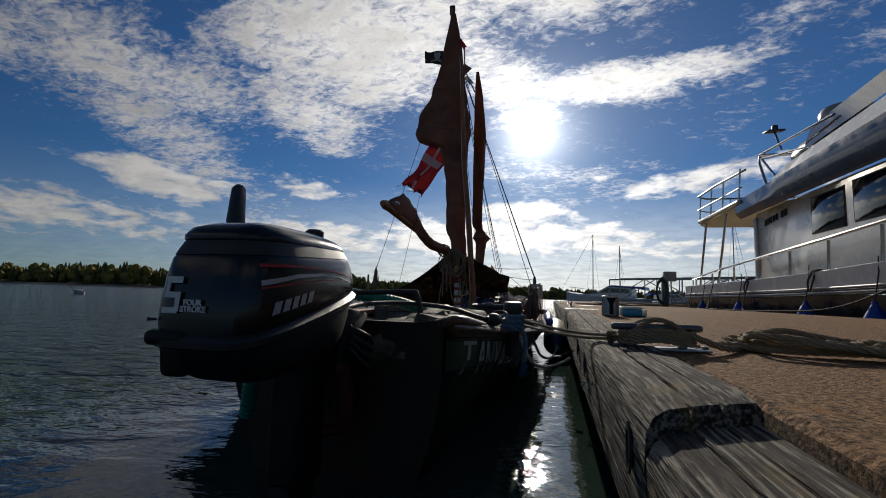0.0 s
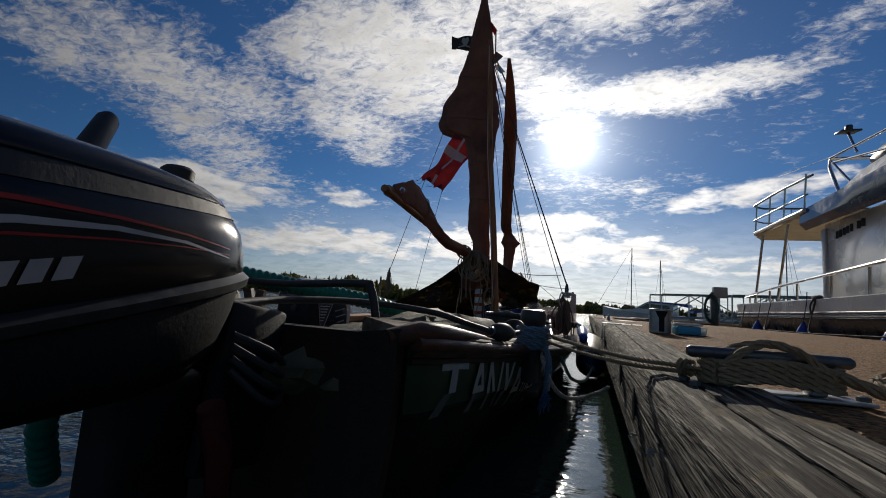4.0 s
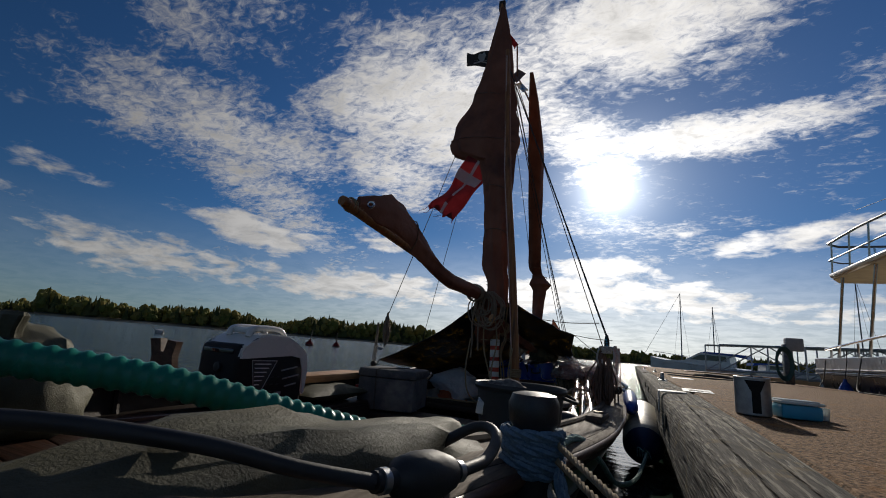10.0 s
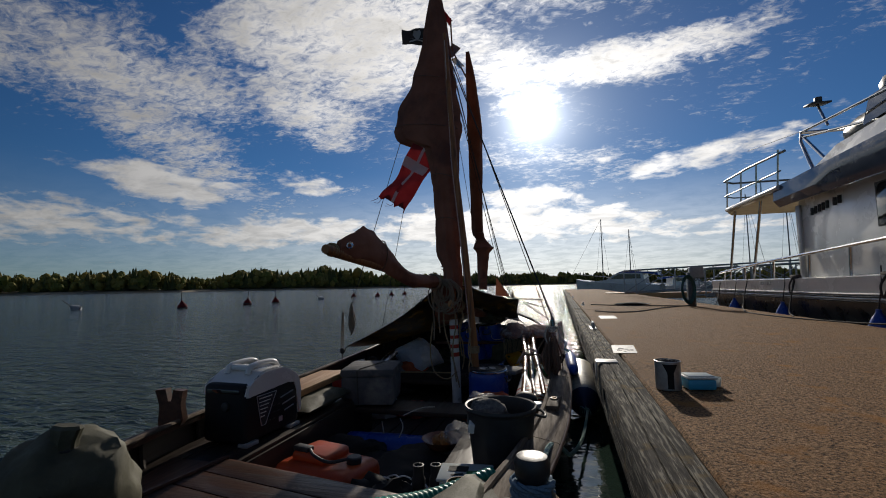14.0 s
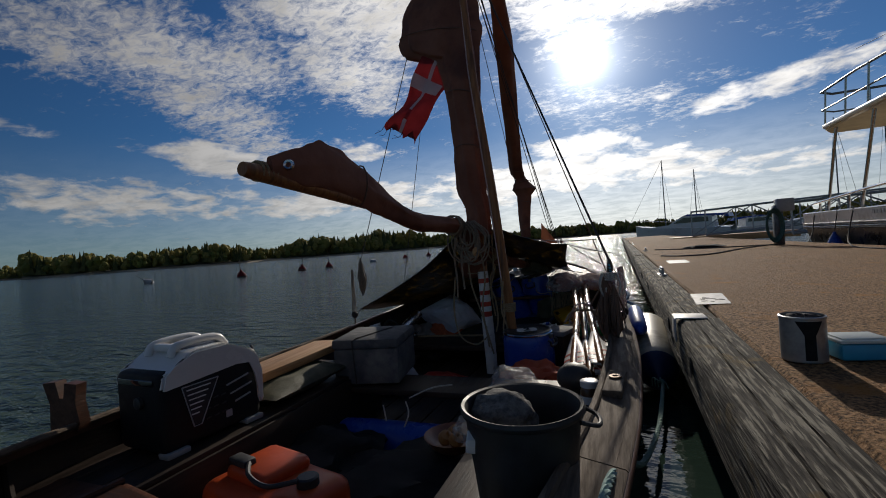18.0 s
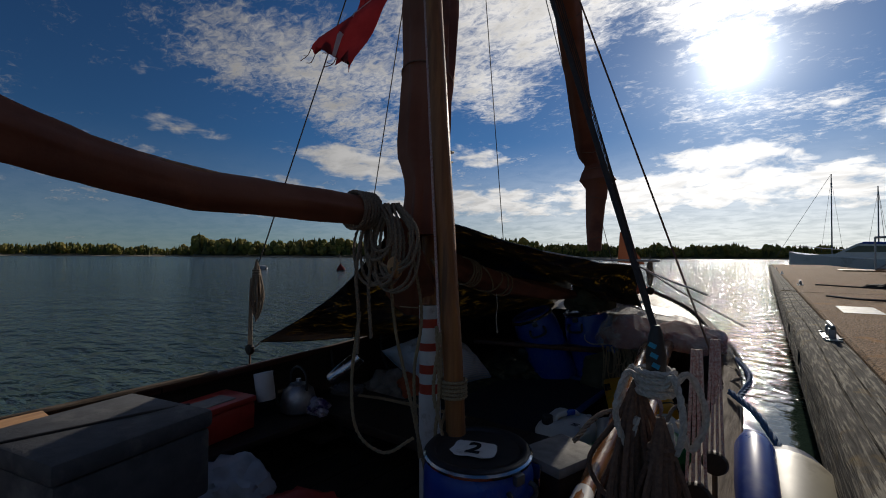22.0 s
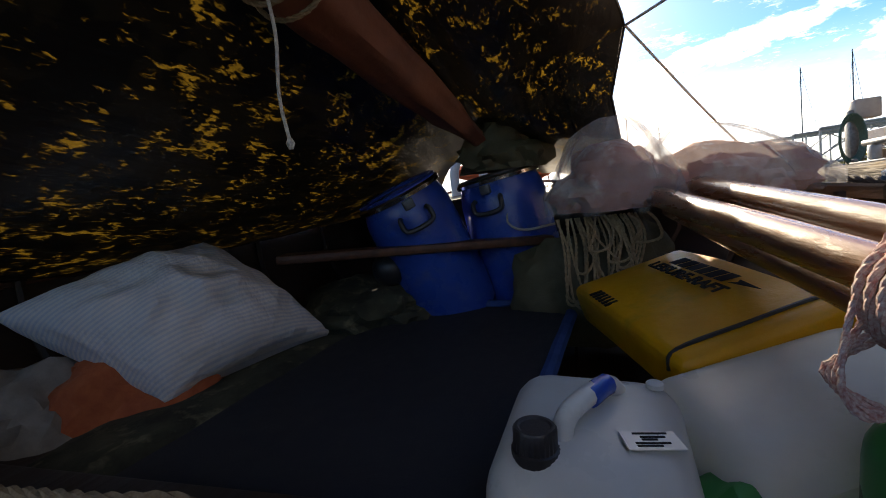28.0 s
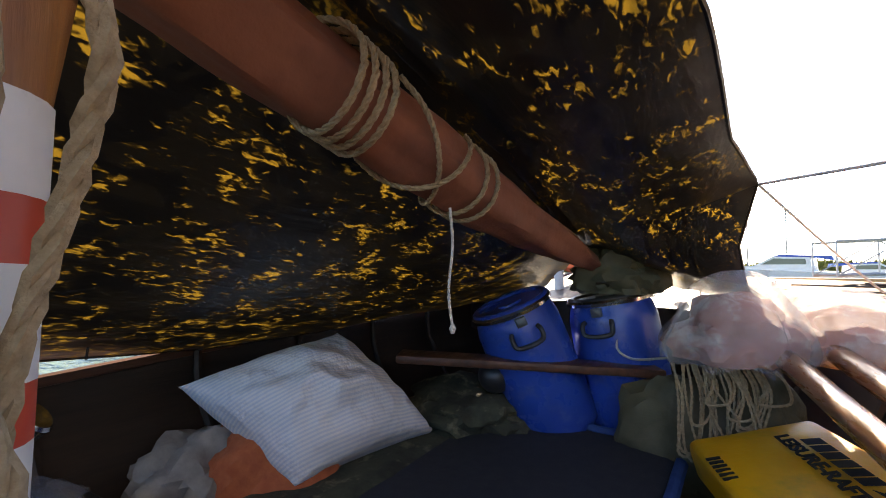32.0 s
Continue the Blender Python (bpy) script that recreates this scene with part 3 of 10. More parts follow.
# ---- mooring buoys ----
M_BUOYBAND = mat("faded_buoy_band", (0.10, 0.08, 0.075), (0.07, 0.055, 0.05), 6.0, 0.8, spec=0.15)
M_BUOY = mat("faded_red_buoy", (0.16, 0.02, 0.02), (0.11, 0.015, 0.015), 6.0, 0.85, spec=0.1)

def buoy(x, y, lean, white):
    e = thing("mooring_buoy", "small red mooring buoy with a white top and a rod" if not white else "pale mooring buoy lying over on the water", "buoy", (x, y, 0.0), 0, "mooring buoys", rx=lean)
    bm = BM()
    lathe(bm, [(0.05, -0.25), (0.24, -0.12), (0.3, 0.05), (0.24, 0.2), (0.11, 0.34), (0.05, 0.44), (0.03, 0.5)], n=14)
    part("float", bm, M_GREYPL if white else M_BUOY, e, world_place=False)
    bm = BM()
    tube(bm, [(0, 0, 0.45), (0, 0.02, 1.1)], 0.025, 6)
    part("rod", bm, M_RUBBER, e, world_place=False)
    bm = BM()
    lathe(bm, [(0.305, 0.02), (0.308, 0.05), (0.292, 0.09)], n=14)
    part("band", bm, M_BUOYBAND, e, "faded grey band", world_place=False)


for x, y, lean, white in ((-29.3, 28.5, 55, True), (-22.8, 30.0, 8, False), (-21.8, 34.6, -6, False), (-21.7, 37.7, 4, False), (-22.0, 45.0, 60, True), (-22.4, 52.6, 3, False), (-20.6, 55.0, -4, False), (-20.5, 59.1, 5, False), (-20.6, 64.1, 0, False)):
    buoy(x, y, lean, white)


# ---- pontoon ----
def deck_z(y):
    return interp(y, [(0, 0.415), (7.2, 0.43), (8.5, 0.444), (10.0, 0.475), (11.5, 0.497), (60, 0.5)])


DOCK_R = 3.45
bm = BM()
# two concrete slabs with a joint between
for a, b in ((-6.0, 18.20), (18.24, 36.0), (36.05, 54.0)):
    yy = [a] + [y for y in (0, 5, 7.2, 8.5, 10.0, 11.5, 14, 25) if a < y < b] + [b]
    prof = lambda y: [(0.19, y, deck_z(y) - 0.5), (0.19, y, deck_z(y) - 0.012), (0.205, y, deck_z(y) + 0.002), (1.2, y, deck_z(y) + 0.006), (2.4, y, deck_z(y) + 0.006), (DOCK_R - 0.02, y, deck_z(y)), (DOCK_R, y, deck_z(y) - 0.02), (DOCK_R, y, deck_z(y) - 0.5)]
    sheet(bm, [prof(y) for y in yy])
pontoon = solo("pontoon", bm, M_CONC, "floating concrete pontoon with rust-brown exposed aggregate deck", "pontoon", kind="structure", smooth=False)


def timber(y0, y1, top, x0=-0.03, x1=0.178, h=0.26, end_cut=0.03, skew=(0.0, 0.0)):
    """One fender beam: worn edges, drying cracks cut along its top and face."""
    bm = BM()
    n = max(2, int((y1 - y0) / 0.18))
    rows = []
    for i in range(n + 1):
        y = y0 + (y1 - y0) * i / n
        w = lambda k: 0.003 * noise.noise((y * 2.3, k * 3.1, y0))
        t = deck_z(y) + top + w(1)
        chip = end_cut if i == 0 else 0.0
        cx = x0 + 0.070 + 0.006 * math.sin(y * 1.9)
        cx2 = x0 + 0.135 + 0.005 * math.sin(y * 1.3 + 1)
        zf = t - 0.11 + 0.006 * math.sin(y * 1.1)
        rows.append([(x1, y, t - h), (x1, y, t - 0.016 - chip), (x1 - 0.014, y, t - chip), (cx2 + 0.004, y, t - chip), (cx2, y, t - 0.012 - chip), (cx2 - 0.004, y, t - chip + 0.001), (cx + 0.004 + w(8), y, t - chip), (cx, y, t - 0.018 - chip), (cx - 0.004 + w(9), y, t - chip - 0.001), (x0 + 0.034 + 2 * w(2), y, t - 0.003 - chip), (x0 + 0.012 + w(2), y, t - 0.014 - chip), (x0 + w(3), y, t - 0.036 - chip), (x0 + w(4), y, zf + 0.005), (x0 + 0.012, y, zf), (x0 + w(5), y, zf - 0.005), (x0 + w(6), y, t - 0.19), (x0 + 0.012, y, t - 0.195), (x0 + w(7), y, t - 0.2), (x0 + 0.004, y, t - h)])
    for r, k in ((0, skew[0]), (-1, skew[1])):
        rows[r] = [(x, y + k * (x - x0), z) for x, y, z in rows[r]]
    vs = sheet(bm, rows)
    for r in (vs[0], vs[-1]):
        bm.faces.new(r)
    return bm


joints = [-6.0, 0.2, 3.8, 7.235, 11.1, 14.8, 18.5, 22.2, 25.9, 29.6, 33.3, 37.0, 40.7, 44.4, 48.1, 51.8, 53.9]
for k, (a, b) in enumerate(zip(joints, joints[1:])):
    ob = part("fender_beam", timber(a + 0.006, b - 0.006, -0.022 if k == 2 else (0.016 if k == 3 else 0.008 * math.sin(k * 2.2)), end_cut=0.006 if k == 3 else 0.004, skew=(0.6 if k == 3 else 0.0, 0.6 if k == 2 else 0.0)), M_BEAM, pontoon, "weathered cracked grey timber beam with lichen" if k in (2, 3) else "")
# bolt holes and bolt heads of the beams
for y, zo in ((7.36, -0.085), (9.0, -0.1), (8.47, -0.105), (10.6, -0.1), (11.5, -0.1), (13.6, -0.1), (14.9, -0.1)):
    bm = BM()
    lathe(bm, [(0.030, 0), (0.030, 0.004), (0.022, 0.004), (0.018, -0.03)], Matrix.Translation((-0.0335, y, deck_z(y) + zo)) @ rot(0, -90, 0).to_4x4() @ Matrix.Diagonal((1.5, 0.75, 1, 1)), 16)
    part("bolt_hole", bm, M_RUBBER, pontoon, "dark bolt hole in the beam face")
bm = BM()
lathe(bm, [(0.026, -0.006), (0.026, 0.003), (0.018, 0.006), (0.004, 0.007)], Matrix.Translation((0.10, 6.93, deck_z(6.93) - 0.02)), 16)
part("bolt_head", bm, M_BOLT, pontoon, "rusty round bolt head")
# rusty stain tufts of fibre on the beam face
for y, z in ((8.40, 0.275), (8.05, 0.33), (9.3, 0.3)):
    bm = BM()
    for k in range(4):
        rr = random.Random(k + int(y * 10))
        tube(bm, [(-0.033, y, z), (-0.045 - 0.01 * rr.random(), y + 0.02 * rr.uniform(-1, 1), z + 0.01 * rr.uniform(-1, 1)), (-0.04, y + 0.03 * rr.uniform(-1, 1), z - 0.03 * rr.random())], 0.0022, 5)
    solo("cord_scrap", bm, M_ROPEW, "frayed scrap of white cord caught on the beam", "cord")


def mooring_cleat(y, x, rz, wrapped):
    e = thing("mooring_cleat", "galvanised steel mooring cleat on the pontoon edge" + (" wound with tan rope" if wrapped else ""), "cleat", (x, y, deck_z(y) + 0.006), rz, "pontoon cleats")
    bm = BM()
    box(bm, (0, 0, 0.002), (0.08, 0.32, 0.007), bevel=0.002)
    part("base_plate", bm, M_GALV, e, world_place=False)
    for s in (-1, 1):
        bm = BM()
        box(bm, (0, s * 0.08, 0.034), (0.035, 0.03, 0.056), bevel=0.006)
        part("foot", bm, M_GALV, e, world_place=False)
        for q in (-1, 1):
            bm = BM()
            lathe(bm, [(0.011, 0.008), (0.011, 0.016), (0.006, 0.018)], Matrix.Translation((q * 0.032, s * 0.14, 0)), 6)
            part("bolt", bm, M_GALVDARK, e, world_place=False)
    bm = BM()
    tube(bm, [(0, -0.145, 0.072), (0, -0.138, 0.072), (0, 0.138, 0.072), (0, 0.145, 0.072)], [0.008, 0.012, 0.012, 0.008], 12)
    part("horn_bar", bm, M_GALVDARK, e, world_place=False)
    return e


mooring_cleat(8.14, 0.175, -84, True)
for y, x in ((13.77, 0.12), (20.3, 0.3), (27.0, 0.2), (35.0, 0.2)):
    mooring_cleat(y, x, 0, False)
# turns of rope round the cleat and the line to the boat
CZ = deck_z(8.14) + 0.006
cm = Matrix.Translation((0.175, 8.14, CZ)) @ rot(0, 0, -84).to_4x4()
hitch = thing("cleat_hitch", "turns of tan laid rope hitched round the cleat", "rope", (0.175, 8.14, CZ))
for k in range(4):
    o = k * 0.011
    bm = BM()
    rope(bm, [cm @ Vector(q) for q in ((0.03, -0.10, 0.02 + o), (0.028, 0.0, 0.03 + o), (0.03, 0.10, 0.02 + o), (0.0, 0.115, 0.025 + o), (-0.03, 0.1, 0.02 + o), (-0.028, 0, 0.03 + o), (-0.03, -0.1, 0.02 + o), (0.0, -0.115, 0.02 + o), (0.03, -0.10, 0.022 + o))], 0.0085)
    part("turn", bm, M_ROPEB, hitch)
for s in (-1, 1):
    bm = BM()
    rope(bm, [cm @ Vector(q) for q in ((0.03, -0.10 * s, 0.04), (0.025, -0.04 * s, 0.088), (0.0, 0.02 * s, 0.096), (-0.03, 0.08 * s, 0.066), (-0.035, 0.1 * s, 0.04))], 0.0085)
    part("crossing", bm, M_ROPEB, hitch)

# coil of spare rope on the deck
bm = BM()
rr = random.Random(3)
pts = [cm @ Vector((0.03, 0.10, 0.05)), cm @ Vector((0.02, 0.22, 0.012))]
cx, cy = 0.72, 8.30
for k in range(92):
    a = 2.4 + k * 0.42
    lay = k / 92
    ra = 0.23 + 0.035 * math.sin(k * 0.9) + 0.02 * rr.uniform(-1, 1)
    pts.append(Vector((cx + 0.02 * math.sin(k * 0.21) + ra * math.cos(a) * 1.05, cy + 0.75 * ra * math.sin(a), deck_z(cy) + 0.016 + 0.055 * lay * (0.7 + 0.3 * math.sin(k * 1.3)))))
rope(bm, pts, 0.0115, step=0.010)
solo("rope_coil", bm, M_ROPEB, "loose coil of tan laid rope on the pontoon deck", "rope")

# square lids set in the deck, bent steel plate over a beam joint
def flat_plate(name, label, corners, th=0.006, material=M_PLATE):
    bm = BM()
    vs = [bm.verts.new((x, y, deck_z(y) + 0.007)) for x, y in corners]
    f = bm.faces.new(vs)
    bmesh.ops.solidify(bm, geom=[f], thickness=-th)
    return solo(name, bm, material, label, "plate", smooth=False)


pl = flat_plate("hatch_plate", "scuffed pale lid lying in the pontoon deck", [(0.135, 11.58), (0.325, 11.60), (0.365, 12.1), (0.165, 12.08)])
rr = random.Random(8)
for k in range(14):
    bm = BM()
    x, y = 0.19 + 0.13 * rr.random(), 11.66 + 0.22 * rr.random()
    box(bm, (x, y, deck_z(y) + 0.0085), (0.025 * rr.uniform(0.5, 1.4), 0.02, 0.002), rot(0, 0, rr.uniform(0, 180)))
    part("worn_patch", bm, M_RUBBER, pl, "dark worn patch")
flat_plate("hatch_plate", "flush pale lid in the pontoon deck", [(0.35, 15.4), (0.62, 15.42), (0.63, 16.1), (0.36, 16.08)])
bm = BM()
box(bm, (0.035, 11.12, deck_z(11.1) + 0.022), (0.15, 0.14, 0.006), bevel=0.002)
box(bm, (-0.040, 11.12, deck_z(11.1) - 0.04), (0.006, 0.14, 0.125), bevel=0.002)
solo("joint_plate", bm, M_PLATE, "white-painted bent steel plate over a beam joint", "plate")

# tin with a dark mark, blue lunch box
tin = thing("tin_canister", "grey round tin with a dark forked mark standing on the pontoon", "canister", (0.298, 10.38, deck_z(10.38) + 0.004))
bm = BM()
lathe(bm, [(0.062, 0), (0.067, 0.004), (0.067, 0.150), (0.069, 0.152), (0.069, 0.158), (0.064, 0.16), (0.063, 0.148), (0.06, 0.02)], n=32)
part("body", bm, M_GALV, tin, world_place=False)
bm = BM()
for k, (a0, a1, z0, z1) in enumerate(((-0.55, 0.55, 0.10, 0.146), (-0.24, 0.24, 0.012, 0.10))):
    rows = [[(0.0685 * math.sin(a) , -0.0685 * math.cos(a), z) for a in [a0 + (a1 - a0) * j / 8 * (1 if k else (0.45 + 0.55 * (z - z0) / (z1 - z0))) + (0 if k else a0 * 0 ) for j in range(9)]] for z in (z0, (z0 + z1) / 2, z1)]
    if k == 0:
        rows = [[(0.0685 * math.sin(w * t), -0.0685 * math.cos(w * t), z) for t in (-1, -0.5, 0, 0.5, 1)] for z, w in ((0.10, 0.26), (0.12, 0.4), (0.146, 0.6))]
    sheet(bm, rows)
part("forked_mark", bm, M_INKK, tin, "dark forked mark", world_place=False)
bm = BM()
for k in range(5):
    box(bm, (0.03 * math.cos(k * 1.3), 0.03 * math.sin(k * 1.3), 0.152), (0.05, 0.018, 0.016), rot(12 * k, 10, 50 * k), 0.004)
part("contents", bm, M_ROPEK, tin, "dark scraps inside", world_place=False)

lunch = thing("lunch_box", "blue plastic lunch box with a pale lid on the pontoon", "box", (0.46, 10.42, deck_z(10.4) + 0.005), 8)
bm = BM()
box(bm, (0, 0, 0.03), (0.15, 0.12, 0.058), bevel=0.012)
part("tray", bm, M_TEAL, lunch, world_place=False)
bm = BM()
box(bm, (0, 0, 0.067), (0.162, 0.132, 0.012), bevel=0.005)
box(bm, (0, 0, 0.075), (0.135, 0.105, 0.006), bevel=0.002)
part("lid", bm, M_MILK, lunch, world_place=False)
bm = BM()
lathe(bm, [(0.033, 0), (0.038, 0.05), (0.036, 0.05), (0.031, 0.004)], Matrix.Translation((0.56, 10.49, deck_z(10.4) + 0.006)), 18)
solo("plastic_cup", bm, M_MILK, "small pale plastic cup beside the lunch box", "cup")


# ---- the sailing boat ----
M_GREEN = mat("green_hull_paint", (0.014, 0.058, 0.024), (0.010, 0.042, 0.018), 4.0, 0.45, c3=(0.03, 0.05, 0.03), c3_scale=6.0, c3_amount=0.25, coat=0.2)
M_BOTTOM = mat("black_bottom_tar", (0.006, 0.0065, 0.006), (0.011, 0.011, 0.010), 8.0, 0.75, spec=0.2, bump=0.3, bump_scale=30)
M_TAR = mat("tarred_wood", (0.022, 0.015, 0.011), (0.042, 0.026, 0.018), 18.0, 0.55, spec=0.3, stretch=(2, 0.2, 2), bump=0.4, bump_scale=40)
M_VARN = mat("dark_varnished_wood", (0.115, 0.044, 0.024), (0.062, 0.025, 0.014), 16.0, 0.5, spec=0.3, stretch=(3, 0.25, 3), bump=0.35, bump_scale=50, coat=0.05)
M_CAP = mat("worn_gunwale_wood", (0.17, 0.125, 0.09), (0.08, 0.058, 0.043), 20.0, 0.78, spec=0.15, stretch=(3, 0.25, 3), bump=0.6, bump_scale=50, c3=(0.25, 0.2, 0.15), c3_scale=6.0, c3_amount=0.3)
M_MAST = mat("varnished_spar", (0.36, 0.15, 0.045), (0.22, 0.085, 0.03), 14.0, 0.5, spec=0.35, stretch=(4, 4, 0.25), bump=0.25, bump_scale=40, coat=0.06, c3=(0.12, 0.05, 0.02), c3_scale=5.0, c3_amount=0.3)
M_OAR = mat("varnished_oar", (0.34, 0.14, 0.05), (0.2, 0.08, 0.03), 14.0, 0.28, stretch=(3, 0.3, 3), bump=0.25, coat=0.5)
M_BOARD = mat("teak_boards", (0.060, 0.025, 0.013), (0.020, 0.008, 0.005), 14.0, 0.42, spec=0.28, stretch=(0.22, 3.4, 3.4), bump=0.5, bump_scale=45, coat=0.04, vary=0.2, rvar=0.14)
M_RAWWOOD = mat("new_plank", (0.5, 0.28, 0.12), (0.38, 0.19, 0.075), 12.0, 0.6, stretch=(3, 0.25, 3), bump=0.3, c3=(0.28, 0.13, 0.05), c3_scale=8.0, c3_amount=0.25)
M_SAIL = mat("tanned_sailcloth", (0.24, 0.088, 0.045), (0.17, 0.06, 0.032), 3.0, 0.8, bump=0.5, bump_scale=25, thin=0.30, c3=(0.13, 0.045, 0.028), c3_scale=1.8, c3_amount=0.35)
M_SAILD = mat("thick_tanned_sailcloth", (0.26, 0.095, 0.05), (0.18, 0.062, 0.034), 3.0, 0.8, bump=0.5, bump_scale=25, c3=(0.13, 0.045, 0.028), c3_scale=1.8, c3_amount=0.3)
M_WHITEP = mat("white_paint", (0.72, 0.7, 0.66), (0.6, 0.58, 0.54), 9.0, 0.5, c3=(0.4, 0.36, 0.3), c3_scale=12.0, c3_amount=0.2)
M_REDP = mat("red_band_paint", (0.52, 0.055, 0.02), (0.42, 0.04, 0.015), 9.0, 0.5)
M_FLAGR = mat("red_flag_cloth", (0.23, 0.016, 0.018), (0.15, 0.010, 0.012), 6.0, 0.85, thin=0.22)
M_FLAGW = mat("white_flag_cloth", (0.75, 0.73, 0.7), (0.65, 0.62, 0.6), 6.0, 0.85, thin=0.4)
M_FLAGK = mat("black_flag_cloth", (0.012, 0.012, 0.014), (0.02, 0.02, 0.022), 6.0, 0.85, thin=0.15)
M_CANVAS = mat("olive_canvas", (0.098, 0.090, 0.048), (0.062, 0.057, 0.031), 9.0, 0.7, bump=0.6, bump_scale=220, c3=(0.12, 0.11, 0.07), c3_scale=3.0, c3_amount=0.3)


def camo_tarp():
    """Tarpaulin: black, dark brown and ochre patches on cloth that lets some light through."""
    m = bpy.data.materials.new("camouflage_tarp")
    m.use_nodes = True
    n, l = m.node_tree.nodes, m.node_tree.links
    b = n["Principled BSDF"]
    tc = n.new("ShaderNodeTexCoord")

    def tex(scale, stretch, detail, dist):
        mp = n.new("ShaderNodeMapping")
        mp.inputs["Scale"].default_value = stretch
        l.new(tc.outputs["Object"], mp.inputs[0])
        t = n.new("ShaderNodeTexNoise")
        t.inputs["Scale"].default_value, t.inputs["Detail"].default_value, t.inputs["Distortion"].default_value = scale, detail, dist
        l.new(mp.outputs[0], t.inputs["Vector"])
        return t.outputs[0]

    def step(v, lo, hi):
        x = n.new("ShaderNodeMapRange")
        x.inputs[1].default_value, x.inputs[2].default_value = lo, hi
        l.new(v, x.inputs[0])
        return x.outputs[0]

    def mix(f, a, c):
        x = n.new("ShaderNodeMix")
        x.data_type = "RGBA"
        l.new(f, x.inputs[0])
        for i, v in ((6, a), (7, c)):
            if isinstance(v, tuple):
                x.inputs[i].default_value = (*v, 1)
            else:
                l.new(v, x.inputs[i])
        return x.outputs[2]

    large = tex(11.0, (1.0, 0.8, 1.0), 4.0, 1.0)
    small = tex(95.0, (1.0, 0.4, 1.0), 6.0, 0.8)
    s = n.new("ShaderNodeMath")
    s.operation = "MULTIPLY_ADD"
    l.new(small, s.inputs[0])
    s.inputs[1].default_value = 1.0
    l.new(large, s.inputs[2])
    base = mix(step(tex(9.0, (1, 1, 1), 2.0, 1.0), 0.5, 0.52), (0.004, 0.004, 0.004), (0.009, 0.008, 0.006))
    col = mix(step(s.outputs[0], 1.08, 1.11), base, (0.028, 0.018, 0.005))
    fleck = step(s.outputs[0], 1.12, 1.22)
    col = mix(fleck, col, (0.155, 0.092, 0.011))
    l.new(col, b.inputs["Base Color"])
    b.inputs["Roughness"].default_value = 0.38
    bp = n.new("ShaderNodeBump")
    bp.inputs["Strength"].default_value, bp.inputs["Distance"].default_value = 0.7, 0.012
    l.new(tex(9.0, (1.0, 0.25, 1.0), 4.0, 0.6), bp.inputs["Height"])
    l.new(bp.outputs[0], b.inputs["Normal"])
    tr = n.new("ShaderNodeBsdfTranslucent")
    l.new(col, tr.inputs[0])
    ms = n.new("ShaderNodeMixShader")
    share = n.new("ShaderNodeMapRange")
    share.inputs[3].default_value, share.inputs[4].default_value = 0.06, 0.30
    l.new(fleck, share.inputs[0])
    l.new(share.outputs[0], ms.inputs[0])
    l.new(b.outputs[0], ms.inputs[1])
    l.new(tr.outputs[0], ms.inputs[2])
    l.new(ms.outputs[0], n["Material Output"].inputs[0])
    return m


M_TARP = camo_tarp()

BEAM = [(7.93, 0.31), (8.0, 0.40), (8.2, 0.53), (8.5, 0.70), (8.9, 0.83), (9.3, 0.93), (10.0, 1.03), (11.0, 1.08), (12.0, 1.07), (13.0, 1.035), (13.8, 0.915), (14.5, 0.74), (15.2, 0.42), (15.7, 0.03)]
SHEER = [(7.93, 0.53), (8.5, 0.477), (9.3, 0.418), (10.3, 0.375), (11.0, 0.365), (12.0, 0.385), (13.0, 0.43), (14.0, 0.50), (15.0, 0.60), (15.7, 0.70)]
MID = [(7.93, -0.84), (8.0, -0.88), (8.2, -0.98), (8.5, -1.15), (8.9, -1.26), (9.3, -1.295), (10.0, -1.32), (12.0, -1.35), (13.0, -1.35), (13.8, -1.37), (14.5, -1.40), (15.2, -1.49), (15.7, -1.62)]
STATIONS = [7.93, 7.97, 8.02] + [8.12 + 0.2369 * i for i in range(33)]


def smooth_interp(y, tab):
    return (interp(y - 0.25, tab) + 2 * interp(y, tab) + interp(y + 0.25, tab)) / 4


def rail(side, y, out=0.0, dz=0.0):
    """A point on the gunwale: side 1 is towards the pontoon."""
    return Vector((smooth_interp(y, MID) + side * (smooth_interp(y, BEAM) + out), y, smooth_interp(y, SHEER) + dz))


SECTION = [(1.0, 1.0, 0.0), (0.995, 0.80, 0.0), (0.985, 0.55, 0.0), (0.95, 0.0, 0.22), (0.88, 0.0, 0.10), (0.74, 0.0, -0.06), (0.52, 0.0, -0.17), (0.27, 0.0, -0.245), (0.0, 0.0, -0.285)]


def hull_point(side, y, k, inset=0.0):
    b, z = smooth_interp(y, BEAM), smooth_interp(y, SHEER)
    f, zf, za = SECTION[k]
    zz = za if k > 2 else 0.24 + (z - 0.24) * ((1.0, 0.62, 0.3)[k])
    if k > 2:
        zz += max(0.0, y - 13.6) * 0.16
    return Vector((smooth_interp(y, MID) + side * max(0.0, b * f - inset), y, zz))


def waterline(side, y):
    """Where the hull skin meets the water, a little inside it."""
    pts = [hull_point(side, y, k) for k in range(9)]
    x = pts[-1].x
    for a, c in zip(pts, pts[1:]):
        if c.z <= 0.0 <= a.z:
            x = a.lerp(c, a.z / (a.z - c.z)).x
    m = smooth_interp(y, MID)
    return m + side * max(0.004, abs(x - m) - 0.012)


